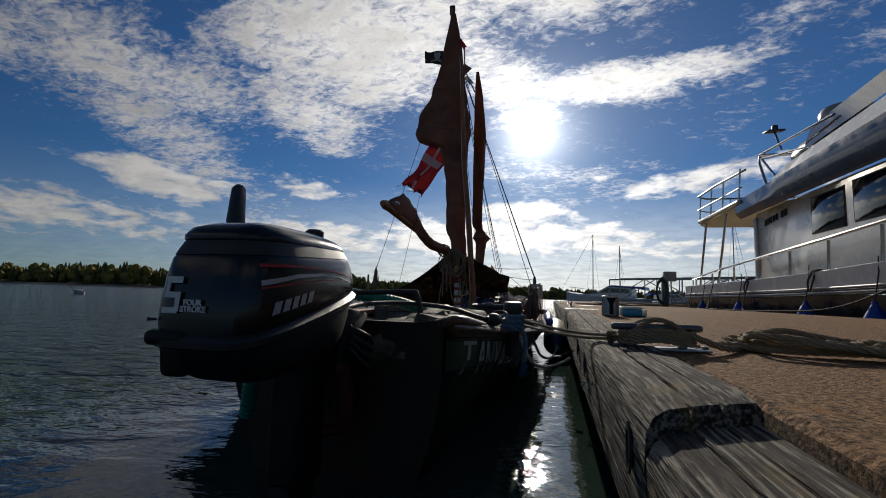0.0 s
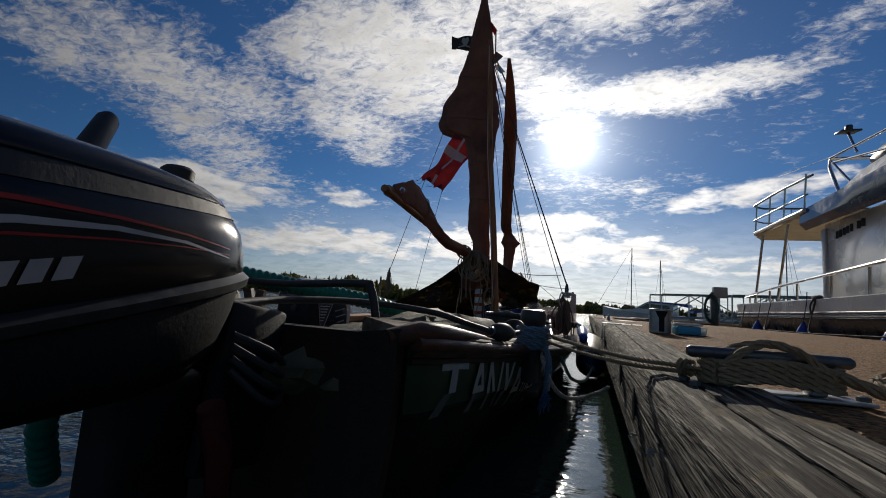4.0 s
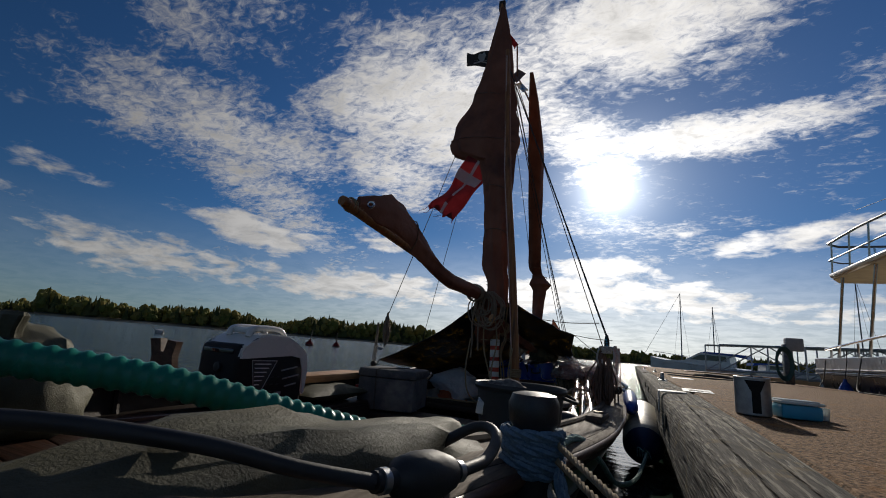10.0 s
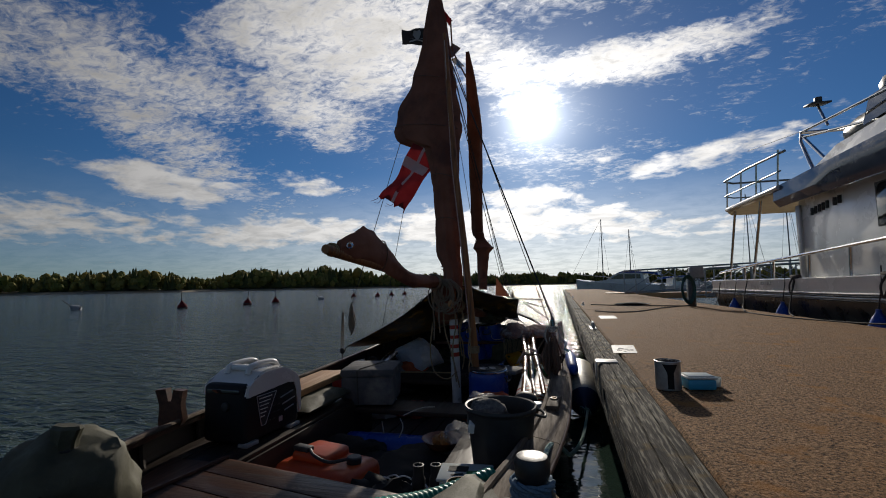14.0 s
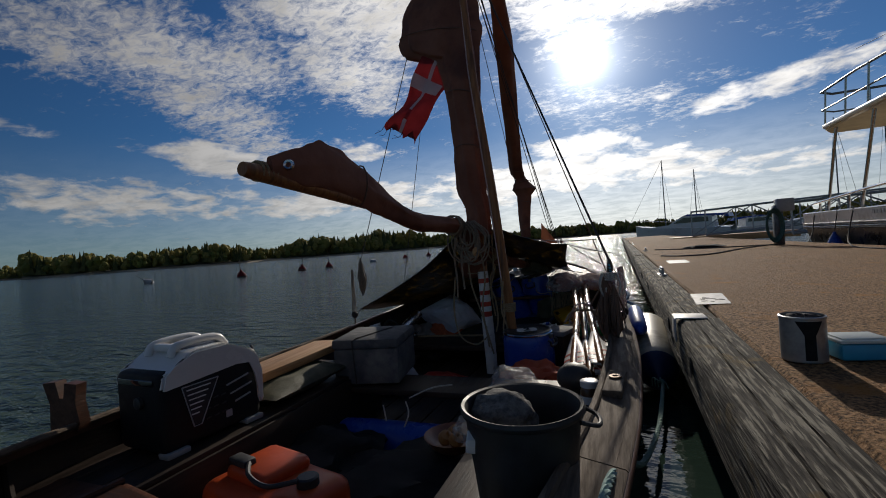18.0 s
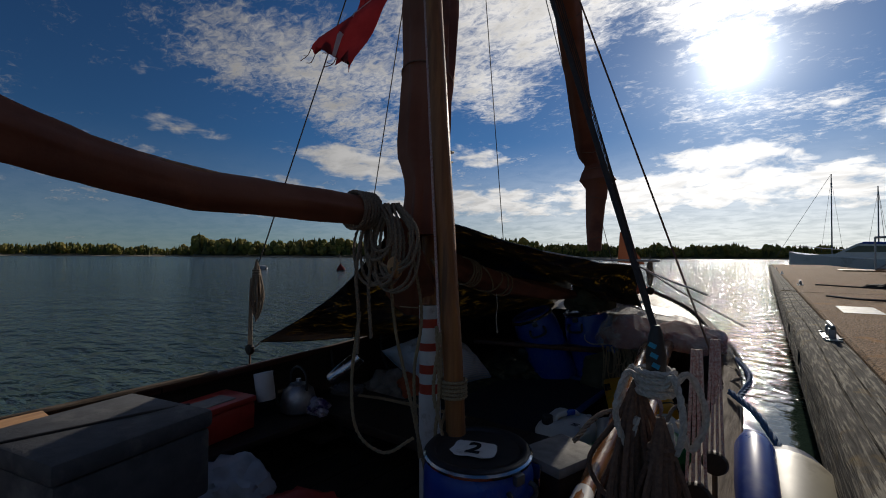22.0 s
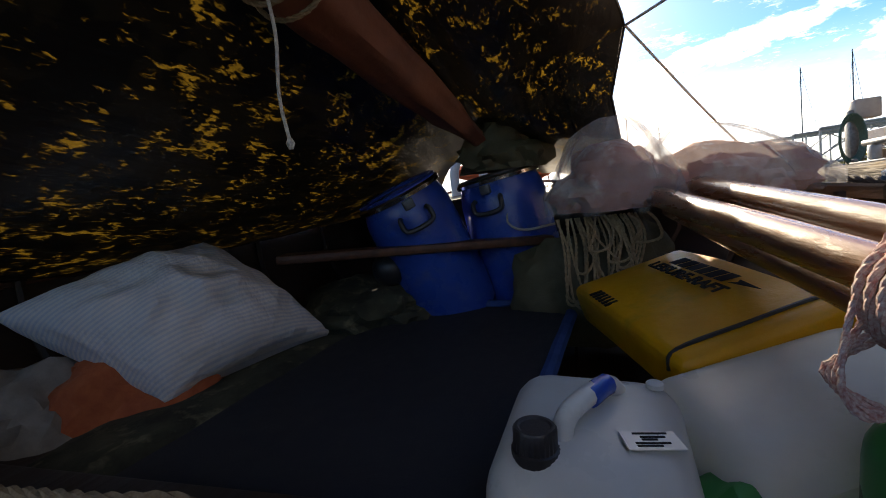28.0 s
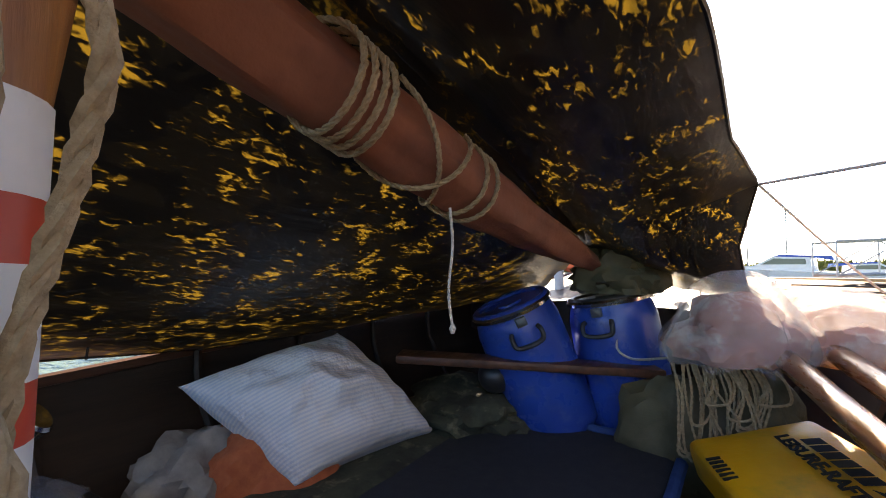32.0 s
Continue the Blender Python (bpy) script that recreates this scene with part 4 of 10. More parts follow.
def water_sheet():
    """One sheet to the horizon, open where the boat's hull stands in it."""
    bm = BM()
    ys = [7.925 + 0.2 * i for i in range(37)]
    star = [(waterline(1, y), y) for y in ys]
    port = [(waterline(-1, y), y) for y in ys]
    hole = star + [(interp(15.3, MID), 15.3)] + port[::-1]
    ring = [(-3000, -300), (3000, -300), (3000, 4000), (-3000, 4000)]
    es = []
    for loop in (hole, ring):
        vs = [bm.verts.new((x, y, 0.0)) for x, y in loop]
        es += [bm.edges.new((vs[k], vs[(k + 1) % len(vs)])) for k in range(len(vs))]
    bmesh.ops.triangle_fill(bm, use_beauty=True, use_dissolve=False, edges=es)
    return bm


solo("water", water_sheet(), M_WATER, "rippled green-grey harbour water with sun glitter", "water", kind="structure", smooth=False)


def hull_skin(y, h, side=1):
    """A place on the hull side: y along, h metres under the rail."""
    z = smooth_interp(y, SHEER) - h
    pts = [hull_point(side, y, k) for k in range(6)]
    for a, c in zip(pts, pts[1:]):
        if c.z <= z <= a.z:
            return a.lerp(c, (a.z - z) / max(1e-6, a.z - c.z))
    return pts[-1]


boat = thing("sailing_boat", "green open wooden sailing boat loaded with gear at the pontoon", "boat", (-1.35, 11.5, 0.0))
for side in (1, -1):
    bm = BM()
    sheet(bm, [[hull_point(side, y, k) for k in range(9)] for y in STATIONS], 0.0)
    part("hull_side", bm, M_BOTTOM, boat, "black tarred lower planking")
    bm = BM()
    rows = []
    for y in STATIONS:
        outer = [hull_skin(y, h, side) + Vector((side * 0.010, 0, 0)) for h in (0.012, 0.05, 0.09, 0.13, 0.168)]
        rows.append(outer + [hull_skin(y, 0.172, side)])
    sheet(bm, rows)
    part("sheer_plank", bm, M_GREEN, boat, "green painted top plank")
    bm = BM()
    tube(bm, [hull_skin(y, 0.174, side) + Vector((side * 0.004, 0, 0)) for y in STATIONS], 0.006, 6)
    part("plank_edge", bm, M_BOTTOM, boat)
    bm = BM()
    sheet(bm, [[hull_point(side, y, k, 0.03) + Vector((0, 0, 0.0 if k < 6 else 0.03)) for k in range(9)] for y in STATIONS], 0.0)
    part("inner_planking", bm, M_TAR, boat, "dark tarred inner planking")
    # rubbing strake, cap, inner rail
    bm = BM()
    rows = []
    for y in STATIONS:
        rows.append([rail(side, y, 0.026, -0.012), rail(side, y, 0.028, -0.045), rail(side, y, 0.018, -0.056), rail(side, y, -0.004, -0.056), rail(side, y, -0.004, -0.012)])
    vs = sheet(bm, [r + [r[0]] for r in rows])
    part("rubbing_strake", bm, M_VARN, boat, "dark varnished rubbing strake")
    bm = BM()
    sheet(bm, [[rail(side, y, 0.008, -0.056), rail(side, y, 0.019, -0.059), rail(side, y, 0.018, -0.068), rail(side, y, 0.006, -0.072)] for y in STATIONS])
    part("moulding", bm, M_TAR, boat)
    joints_b = [7.93, 9.62, 11.2, 12.9, 14.4, 15.7]
    for a, b in zip(joints_b, joints_b[1:]):
        bm = BM()
        n = 10
        rows = []
        for i in range(n + 1):
            y = a + 0.003 + (b - a - 0.006) * i / n
            w = min(interp(y, [(11.3, 0.125), (12.6, 0.062), (20.0, 0.062)]), smooth_interp(y, BEAM))
            rows.append([rail(side, y, 0.03, -0.034), rail(side, y, 0.03, -0.012), rail(side, y, 0.024, -0.006), rail(side, y, 0.03 - w, 0.018), rail(side, y, 0.024 - w, 0.012), rail(side, y, 0.024 - w, -0.012), rail(side, y, 0.03, -0.034)])
        vs = sheet(bm, rows)
        bm.faces.new(vs[0][:6])
        bm.faces.new(vs[-1][:6][::-1])
        part("gunwale_cap", bm, M_CAP if side == 1 else M_VARN, boat, "worn grey-brown gunwale plank" if side == 1 else "dark gunwale plank")
    bm = BM()
    tube(bm, [rail(side, y, 0.024, -0.028) for y in STATIONS], 0.016, 10)
    part("outer_moulding", bm, M_VARN, boat, "dark rounded rail moulding")
    bm = BM()
    tube(bm, [rail(side, y, -0.105, 0.024) for y in STATIONS if 8.4 < y < 11.5], 0.013, 8)
    part("inner_rail", bm, M_CAP, boat)
# transom
bm = BM()
tc_, tw_ = smooth_interp(7.93, MID), smooth_interp(7.93, BEAM)
o = [hull_point(1, 7.93, k) for k in range(9)] + [hull_point(-1, 7.93, k) for k in range(7, -1, -1)]
top = [Vector((tc_ + tw_ * u, 7.93, smooth_interp(7.93, SHEER) - 0.012)) for u in (-0.75, -0.4, 0.0, 0.4, 0.75)]
ring = o + top
a = [bm.verts.new(p + Vector((0, -0.035, 0))) for p in ring]
b = [bm.verts.new(p + Vector((0, 0.012, 0))) for p in ring]
bm.faces.new(a)
bm.faces.new(b[::-1])
for k in range(len(ring)):
    bm.faces.new((a[k], a[(k + 1) % len(ring)], b[(k + 1) % len(ring)], b[k]))
part("transom", bm, M_TAR, boat, "dark transom board")
# rounded quarter piece over the corner of the stern
bm = BM()
tube(bm, [rail(1, 7.93, 0.004, -0.02) + Vector((-0.03, -0.03, 0)), rail(1, 7.95, 0.012, -0.006), rail(1, 8.05, 0.016, -0.004), rail(1, 8.35, 0.012, -0.006)], [0.018, 0.024, 0.022, 0.012], 12)
part("quarter_piece", bm, M_VARN, boat, "rounded dark quarter piece")
# stem post
bm = BM()
tube(bm, [(-1.60, 15.45, -0.2), (-1.62, 15.72, 0.2), (-1.63, 15.80, 0.55), (-1.635, 15.83, 0.82)], [0.04, 0.045, 0.045, 0.04], 8)
part("stem_post", bm, M_VARN, boat)
# floor boards
for k in range(9):
    bm = BM()
    x = -1.33 + (k - 4) * 0.165
    box(bm, (x, 10.9, -0.03), (0.155, 4.2 - 0.2 * abs(k - 4), 0.022), bevel=0.003)
    part("floor_board", bm, M_TAR, boat)
for k in range(7):
    bm = BM()
    box(bm, (-1.38 + (k - 3) * 0.165, 13.25, -0.02), (0.155, 1.6, 0.022), bevel=0.003)
    part("floor_board", bm, M_TAR, boat)
# side benches
for x0, x1, y0, y1, z in ((-2.20, -1.76, 9.05, 10.9, 0.285), (-0.86, -0.36, 9.12, 10.85, 0.225)):
    for k in range(3):
        bm = BM()
        w = (x1 - x0) / 3
        box(bm, (x0 + w * (k + 0.5), (y0 + y1) / 2, z - 0.013), (w - 0.006, y1 - y0, 0.026), bevel=0.004)
        part("side_bench_board", bm, M_TAR, boat)
    bm = BM()
    xe = x1 if x0 < -1.5 else x0
    box(bm, (xe, (y0 + y1) / 2, z / 2 - 0.02), (0.02, y1 - y0, z), bevel=0.004)
    part("bench_front", bm, M_TAR, boat)
# ribs
for y in [8.4 + 0.42 * i for i in range(15)]:
    for side in (1, -1):
        bm = BM()
        tube(bm, [hull_point(side, y, k, 0.042) for k in range(7)], 0.013, 6)
        part("rib", bm, M_TAR, boat)


def thwart(y, z, depth, material, th=0.035, dx0=0.05, dx1=0.05):
    bm = BM()
    a, b = rail(-1, y).x + dx0, rail(1, y).x - dx1
    box(bm, ((a + b) / 2, y, z), (b - a, depth, th), bevel=0.008)
    return bm


part("thwart", thwart(10.72, 0.205, 0.28, M_VARN), M_TAR, boat, "dark wooden thwart")
bm = BM()
box(bm, (-1.42, 13.14, 0.372), (0.86, 0.12, 0.028), rot(0, 2, 24), 0.008)
part("thwart", bm, M_VARN, boat, "dark brown wooden thwart")
part("mast_thwart", thwart(12.03, 0.145, 0.40, M_VARN, 0.045), M_TAR, boat, "dark wooden mast thwart")
# aft deck of planks laid askew, cut off along a trim on the port side
TRIM = lambda y: -1.83 + 0.12 * (y - 9.01)
for k in range(9):
    bm = BM()
    y = 8.125 + 0.137 * k
    mid, half = interp(y, MID), interp(y, BEAM) - (0.12 if k < 5 else 0.16)
    x0, x1 = max(mid - half, TRIM(y)), mid + half - (0.0 if k < 7 else 0.10)
    cx = (x0 + x1) / 2
    box(bm, (cx, y - 0.176 * (cx + 1.4), 0.300), ((x1 - x0) / 0.985, 0.130, 0.026), rot(0, 0, -10), bevel=0.004)
    part("aft_deck_plank", bm, M_BOARD, boat, "dark-brown varnished deck plank")
bm = BM()
prism(bm, [(-1.95, 8.32), (-1.02, 8.05), (-0.78, 9.15), (-1.78, 9.33)][::-1], 0.02, Matrix.Translation((0, 0, 0.262)))
part("deck_underlay", bm, M_TAR, boat)
bm = BM()
box(bm, (-1.29, 9.27, 0.25), (1.0, 0.03, 0.12), rot(0, 0, -10), bevel=0.006)
part("deck_beam", bm, M_VARN, boat)
bm = BM()
tube(bm, [(TRIM(8.72) - 0.012, 8.72, 0.312), (TRIM(9.0) - 0.012, 9.0, 0.312), (TRIM(9.37) - 0.012, 9.37, 0.312)], 0.017, 8, squash=0.7)
part("deck_trim", bm, M_VARN, boat, "brown varnished deck edge")
bm = BM()
prism(bm, [(-1.865, 8.80), (-1.81, 9.36), (-2.10, 9.36), (-1.98, 8.92)], 0.02, Matrix.Translation((0, 0, 0.272)))
part("side_deck_board", bm, M_VARN, boat, "dark lowered side deck")
# foredeck
bm = BM()
ys = [13.9, 14.1, 14.4, 14.7, 15.0, 15.3, 15.6]
sheet(bm, [[rail(-1, y, -0.02, -0.005), Vector((interp(y, MID), y, smooth_interp(y, SHEER) + 0.05)), rail(1, y, -0.02, -0.005)] for y in ys], 0.02)
part("foredeck", bm, M_TAR, boat)

# bollard post on the gunwale
bm = BM()
lathe(bm, [(0.040, -0.12), (0.042, 0.10), (0.052, 0.115), (0.054, 0.15), (0.046, 0.168), (0.03, 0.172)], Matrix.Translation((-0.375, 8.965, 0.41)), 20)
part("bollard", bm, M_BLACKPL, boat, "dark round bollard post on the gunwale")
# oarlock block with a socket
bm = BM()
box(bm, (-0.335, 10.27, 0.405), (0.07, 0.26, 0.03), rot(0, 0, -4), 0.006)
part("oarlock_block", bm, M_CAP, boat, "wooden oarlock block")
bm = BM()
lathe(bm, [(0.024, 0.0), (0.024, 0.006), (0.012, 0.007), (0.011, -0.01)], Matrix.Translation((-0.333, 10.30, 0.421)), 16)
part("oarlock_socket", bm, M_BOLT, boat, "metal socket")

# ---- name on the hull ----
def glyph(shapes, y0, w, top, hgt, slant, material, label, name="letter", out=0.0135):
    """A letter from strokes in a unit square, laid on the hull side."""
    bm = BM()
    for outline in shapes:
        quads = []
        n = 6
        # each stroke is a four-sided shape, split along its length
        (ax, ay), (bx, by), (cx, cy), (dx, dy) = outline
        rows = []
        for i in range(n + 1):
            t = i / n
            rows.append([(ax + (dx - ax) * t, ay + (dy - ay) * t), (bx + (cx - bx) * t, by + (cy - by) * t)])
        grid = []
        for r in rows:
            line = []
            for q in range(3):
                u = r[0][0] + (r[1][0] - r[0][0]) * q / 2
                v = r[0][1] + (r[1][1] - r[0][1]) * q / 2
                h = top + hgt * (1 - v)
                p = hull_skin(y0 + w * u + slant * hgt * (1 - v), h)
                line.append(p + Vector((out, 0, 0)))
            grid.append(line)
        sheet(bm, grid)
    return part(name, bm, material, boat, label)


T_ = [((0, 1), (0, 0.66), (1, 0.66), (1, 1)), ((0.4, 0.66), (0.33, 0), (0.62, 0), (0.66, 0.66))]
A_ = [((0.42, 1), (0.0, 0), (0.26, 0), (0.56, 0.62)), ((0.42, 1), (0.56, 0.5), (0.6, 0.5), (0.66, 1)), ((0.56, 1), (0.74, 0), (1.0, 0), (0.72, 1)), ((0.22, 0.22), (0.2, 0.0), (0.9, 0.0), (0.86, 0.22))]
N_ = [((0.06, 1), (0.0, 0), (0.3, 0), (0.36, 1)), ((0.1, 1), (0.72, 0), (1.0, 0), (0.4, 1))]
I_ = [((0.3, 1), (0.0, 0), (0.45, 0), (0.7, 1))]
V_ = [((0.0, 1), (0.38, 0), (0.66, 0), (0.3, 1)), ((0.8, 1), (0.38, 0), (0.62, 0), (1.0, 1))]
H_ = [((0, 1), (0, 0), (0.3, 0), (0.3, 1)), ((0.7, 1), (0.7, 0), (1, 0), (1, 1)), ((0.2, 0.6), (0.2, 0.4), (0.8, 0.4), (0.8, 0.6))]
E_ = [((0, 1), (0, 0), (0.3, 0), (0.3, 1)), ((0.2, 1), (0.2, 0.8), (1, 0.8), (1, 1)), ((0.2, 0.6), (0.2, 0.42), (0.8, 0.42), (0.8, 0.6)), ((0.2, 0.2), (0.2, 0), (1, 0), (1, 0.2))]
C_ = [((0, 1), (0, 0), (0.3, 0), (0.3, 1)), ((0.2, 1), (0.2, 0.8), (1, 0.8), (1, 1)), ((0.2, 0.2), (0.2, 0), (1, 0), (1, 0.2))]
M_NAME = mat("painted_name", (0.5, 0.5, 0.48), (0.42, 0.42, 0.4), 20.0, 0.55)
M_NAMESH = mat("grey_drop_shade", (0.10, 0.11, 0.10), (0.08, 0.09, 0.08), 20.0, 0.55)
NAME = [(T_, 8.06, 0.168, 0.058, 0.082), (A_, 8.275, 0.12, 0.066, 0.085), (N_, 8.435, 0.12, 0.066, 0.096), (I_, 8.595, 0.075, 0.070, 0.098), (V_, 8.67, 0.16, 0.076, 0.10), (A_, 8.855, 0.13, 0.097, 0.10), (T_, 9.005, 0.06, 0.115, 0.085), (H_, 9.075, 0.06, 0.115, 0.09), (E_, 9.15, 0.06, 0.112, 0.10), (C_, 9.225, 0.14, 0.108, 0.115)]
for shape, y0, w, top, h in NAME:
    glyph(shape, y0, w, top, h, 0.0, M_NAME, "pale painted letter")
for shape, y0, w, top, h in NAME:
    # slanting drop shade under each letter
    glyph([((0.3, 1), (-0.1, 0), (0.25, 0), (0.62, 1))], y0 - 0.02, w, top + h, 0.045, -0.25, M_NAMESH, "grey drop shade of a letter", "letter_shade", 0.0115)


# ---- mast, furled sails, spars ----
def spar(parent, name, pts, r, material, label="", n=14):
    bm = BM()
    tube(bm, pts, r, n)
    return part(name, bm, material, parent, label)


MAST_A, MAST_B = Vector((-1.222, 11.65, -0.02)), Vector((-1.60, 12.38, 4.80))


def mast_at(z):
    return MAST_A.lerp(MAST_B, (z + 0.02) / 4.82)


rig = thing("mast", "varnished wooden mast with a red and white banded foot", "mast", tuple(MAST_A))
spar(rig, "pole", [mast_at(z) for z in (0.763, 1.5, 3.0, 4.5, 4.80)], [0.039, 0.042, 0.04, 0.032, 0.03], M_MAST)


def foot_at(z):
    return Vector((-1.258, 11.752, -0.02)).lerp(mast_at(0.763), (z + 0.02) / 0.783)


BANDS = [-0.02, 0.417, 0.455, 0.495, 0.53, 0.584, 0.615, 0.675, 0.71, 0.763]
for k, (a, b) in enumerate(zip(BANDS, BANDS[1:])):
    spar(rig, "foot_band", [foot_at(a), foot_at(b)], 0.041 if a > 0.4 else 0.044, M_REDP if k % 2 else M_WHITEP, "red painted band" if k % 2 else "white painted band", 20)
bm = BM()
box(bm, mast_at(4.74), (0.075, 0.05, 0.13), bevel=0.008)
part("masthead_block", bm, M_TAR, rig)


def bundle(bm, stations, folds=7, seed=0, n=28, power=1.0, crease=0.10):
    """Gathered cloth round a line. stations: centre, half width, half depth, axis across. Deep folds run along it."""
    rings = []
    for i, (c, w, d, ax, ay) in enumerate(stations):
        ring = []
        for k in range(n):
            a = 2 * math.pi * k / n
            f = 1 + crease * math.sin(folds * a + i * 0.25 + seed) + 0.09 * noise.noise((math.cos(a) * 2 + seed, math.sin(a) * 2, i * 0.35))
            ring.append(bm.verts.new(Vector(c) + f * (w * math.copysign(abs(math.cos(a)) ** power, math.cos(a)) * Vector(ax) + d * math.copysign(abs(math.sin(a)) ** power, math.sin(a)) * Vector(ay))))
        rings.append(ring)
    for a, b in zip(rings, rings[1:]):
        for k in range(n):
            bm.faces.new((a[k], a[(k + 1) % n], b[(k + 1) % n], b[k]))
    bm.faces.new(rings[0][::-1])
    bm.faces.new(rings[-1])


X, Y, Z = Vector((1, 0, 0)), Vector((0, 1, 0)), Vector((0, 0, 1))
# main sail: left edge and right edge at heights, in the plane of the mast
SAIL_L = [(1.25, -1.42), (1.4, -1.49), (1.7, -1.50), (2.0, -1.515), (2.35, -1.56), (2.55, -1.62), (2.64, -1.90), (2.76, -1.965), (3.0, -1.92), (3.35, -1.76), (3.7, -1.67), (4.0, -1.61), (4.25, -1.565), (4.45, -1.53)]
SAIL_R = [(1.05, -1.24), (1.25, -1.24), (1.4, -1.26), (1.7, -1.262), (2.0, -1.27), (2.4, -1.265), (2.7, -1.25), (3.0, -1.27), (3.3, -1.31), (3.7, -1.36), (4.0, -1.39), (4.25, -1.43), (4.45, -1.47)]
bm = BM()
st = []
for i in range(60):
    z = 1.04 + (4.46 - 1.04) * i / 59
    l, r = interp(z, SAIL_L), interp(z, SAIL_R)
    k = (mast_at(z).y - 8.0) / 4.1
    l, r = -0.36 + (l + 0.36) * k, -0.36 + (r + 0.36) * k
    w = (r - l) / 2
    st.append(((l + w, mast_at(z).y - interp(z, [(1.2, 0.11), (2.4, 0.09), (3.2, 0.0)]), 1.1 + (z - 1.1) * k), w, 0.04 + 0.22 * w + (0.02 if z < 2.6 else 0.0), X, Y))
bundle(bm, st, 9, 1.0, 40)
mainsail = solo("mainsail", bm, M_SAILD, "rust-brown mainsail brailed up against the mast", "sail")
for z in (1.75, 2.25, 2.8, 3.4):
    bm = BM()
    i = int((z - 1.04) / (4.46 - 1.04) * 59)
    c, w, d, _, _ = st[i]
    tube(bm, [Vector(c) + Vector((1.03 * w * math.cos(a), 1.06 * d * math.sin(a), 0.05 * math.cos(a + z))) for a in [k * 0.2618 for k in range(25)]], 0.004, 5)
    part("seam", bm, M_ROPER, mainsail, "stitched cloth seam")
# boom with its sail rolled round it
BOOM = [((-1.385, 11.55, 1.128), 0.052, 0.055), ((-1.39, 11.2, 1.134), 0.052, 0.054), ((-1.39, 10.9, 1.134), 0.052, 0.055), ((-1.392, 10.68, 1.166), 0.050, 0.056), ((-1.39, 10.52, 1.206), 0.044, 0.068), ((-1.388, 10.39, 1.247), 0.038, 0.086), ((-1.385, 10.27, 1.286), 0.033, 0.094), ((-1.38, 10.12, 1.326), 0.028, 0.100), ((-1.38, 9.97, 1.343), 0.024, 0.100), ((-1.38, 9.88, 1.331), 0.022, 0.082), ((-1.385, 9.78, 1.317), 0.020, 0.060), ((-1.39, 9.675, 1.303), 0.014, 0.036)]
bm = BM()
st = []
cs = [Vector(p[0]).lerp(Vector(q[0]), k / 5) for p, q in zip(BOOM, BOOM[1:]) for k in range(5)] + [Vector(BOOM[-1][0])]
for i, c in enumerate(cs):
    f = i / (len(cs) - 1) * (len(BOOM) - 1)
    k = min(len(BOOM) - 2, int(f))
    t = f - k
    w = BOOM[k][1] * (1 - t) + BOOM[k + 1][1] * t
    h = BOOM[k][2] * (1 - t) + BOOM[k + 1][2] * t
    st.append((c, w, h, X, Z))
bundle(bm, st, 5, 2.0, 36, 1.35, 0.06)
boom = solo("boom_sail", bm, M_SAILD, "rust-brown sail rolled round the boom", "sail")
bm = BM()
tube(bm, [(-1.39, 11.5, 1.11), (-1.41, 9.62, 1.28), (-1.412, 9.575, 1.284)], [0.03, 0.029, 0.024], 14)
part("boom_end", bm, M_MAST, boom, "bare wooden boom end")
bm = BM()
for k in range(5):
    y = 9.64 + 0.022 * k
    tube(bm, [(-1.415 + 0.032 * math.cos(a), y, 1.285 + 0.032 * math.sin(a)) for a in [j * 0.524 for j in range(13)]], 0.006, 6)
part("lashing", bm, M_ROPEB, boom, "tan cord lashing")
bm = BM()
gm = Matrix.Translation((-1.358, 9.735, 1.312)) @ rot(80, 0, 25).to_4x4()
lathe(bm, [(0.010, 0.004), (0.017, 0.006), (0.021, 0.0), (0.017, -0.006), (0.010, -0.004), (0.010, 0.004)], gm, 18, False)
part("grommet", bm, M_CHROME, boom, "steel eyelet")
bm = BM()
tube(bm, [(-1.39 + 0.042 * math.cos(a), 10.25 + 0.02 * math.sin(a), 1.292 + 0.097 * math.sin(a)) for a in [j * 0.4 for j in range(17)]], 0.004, 5)
part("band", bm, M_ROPER, boom)
# sprit pole
bm = BM()
tube(bm, [(-1.035, 11.625, 0.06), (-1.062, 11.62, 0.6), (-1.13, 11.63, 1.4), (-1.22, 11.68, 2.2), (-1.28, 11.75, 3.0), (-1.34, 11.85, 3.7)], [0.034, 0.035, 0.035, 0.033, 0.028, 0.022], 16)
solo("sprit_pole", bm, M_MAST, "varnished wooden sprit pole beside the mast", "pole")
# jib furled on the forestay
STAY_A, STAY_B = Vector((-1.47, 12.16, 4.35)), Vector((-1.63, 15.75, 0.72))
JA, JB = Vector((-1.20, 12.35, 3.75)), Vector((-1.64, 15.0, 1.05))
bm = BM()
st = []
JIB = curve_pts([JA, (-1.33, 13.3, 2.90), (-1.45, 14.25, 2.02), (-1.468, 14.45, 1.80), (-1.45, 14.45, 1.55), (-1.41, 14.42, 1.02)], 10)
for i, c in enumerate(JIB):
    t = i / (len(JIB) - 1)
    w = interp(t, [(0, 0.02), (0.05, 0.06), (0.15, 0.10), (0.3, 0.08), (0.5, 0.085), (0.57, 0.07), (0.66, 0.12), (0.72, 0.155), (0.78, 0.09), (0.85, 0.08), (1.0, 0.06)])
    st.append((c + Vector((0.03 * math.sin(t * 11), 0, 0.0)), w, w * 0.8, X, Vector((0, 0.85, 0.5)) if t < 0.6 else Y))
bundle(bm, st, 4, 3.0, 24)
jib = solo("jib", bm, M_SAILD, "rust-brown jib rolled up on its stay", "sail")
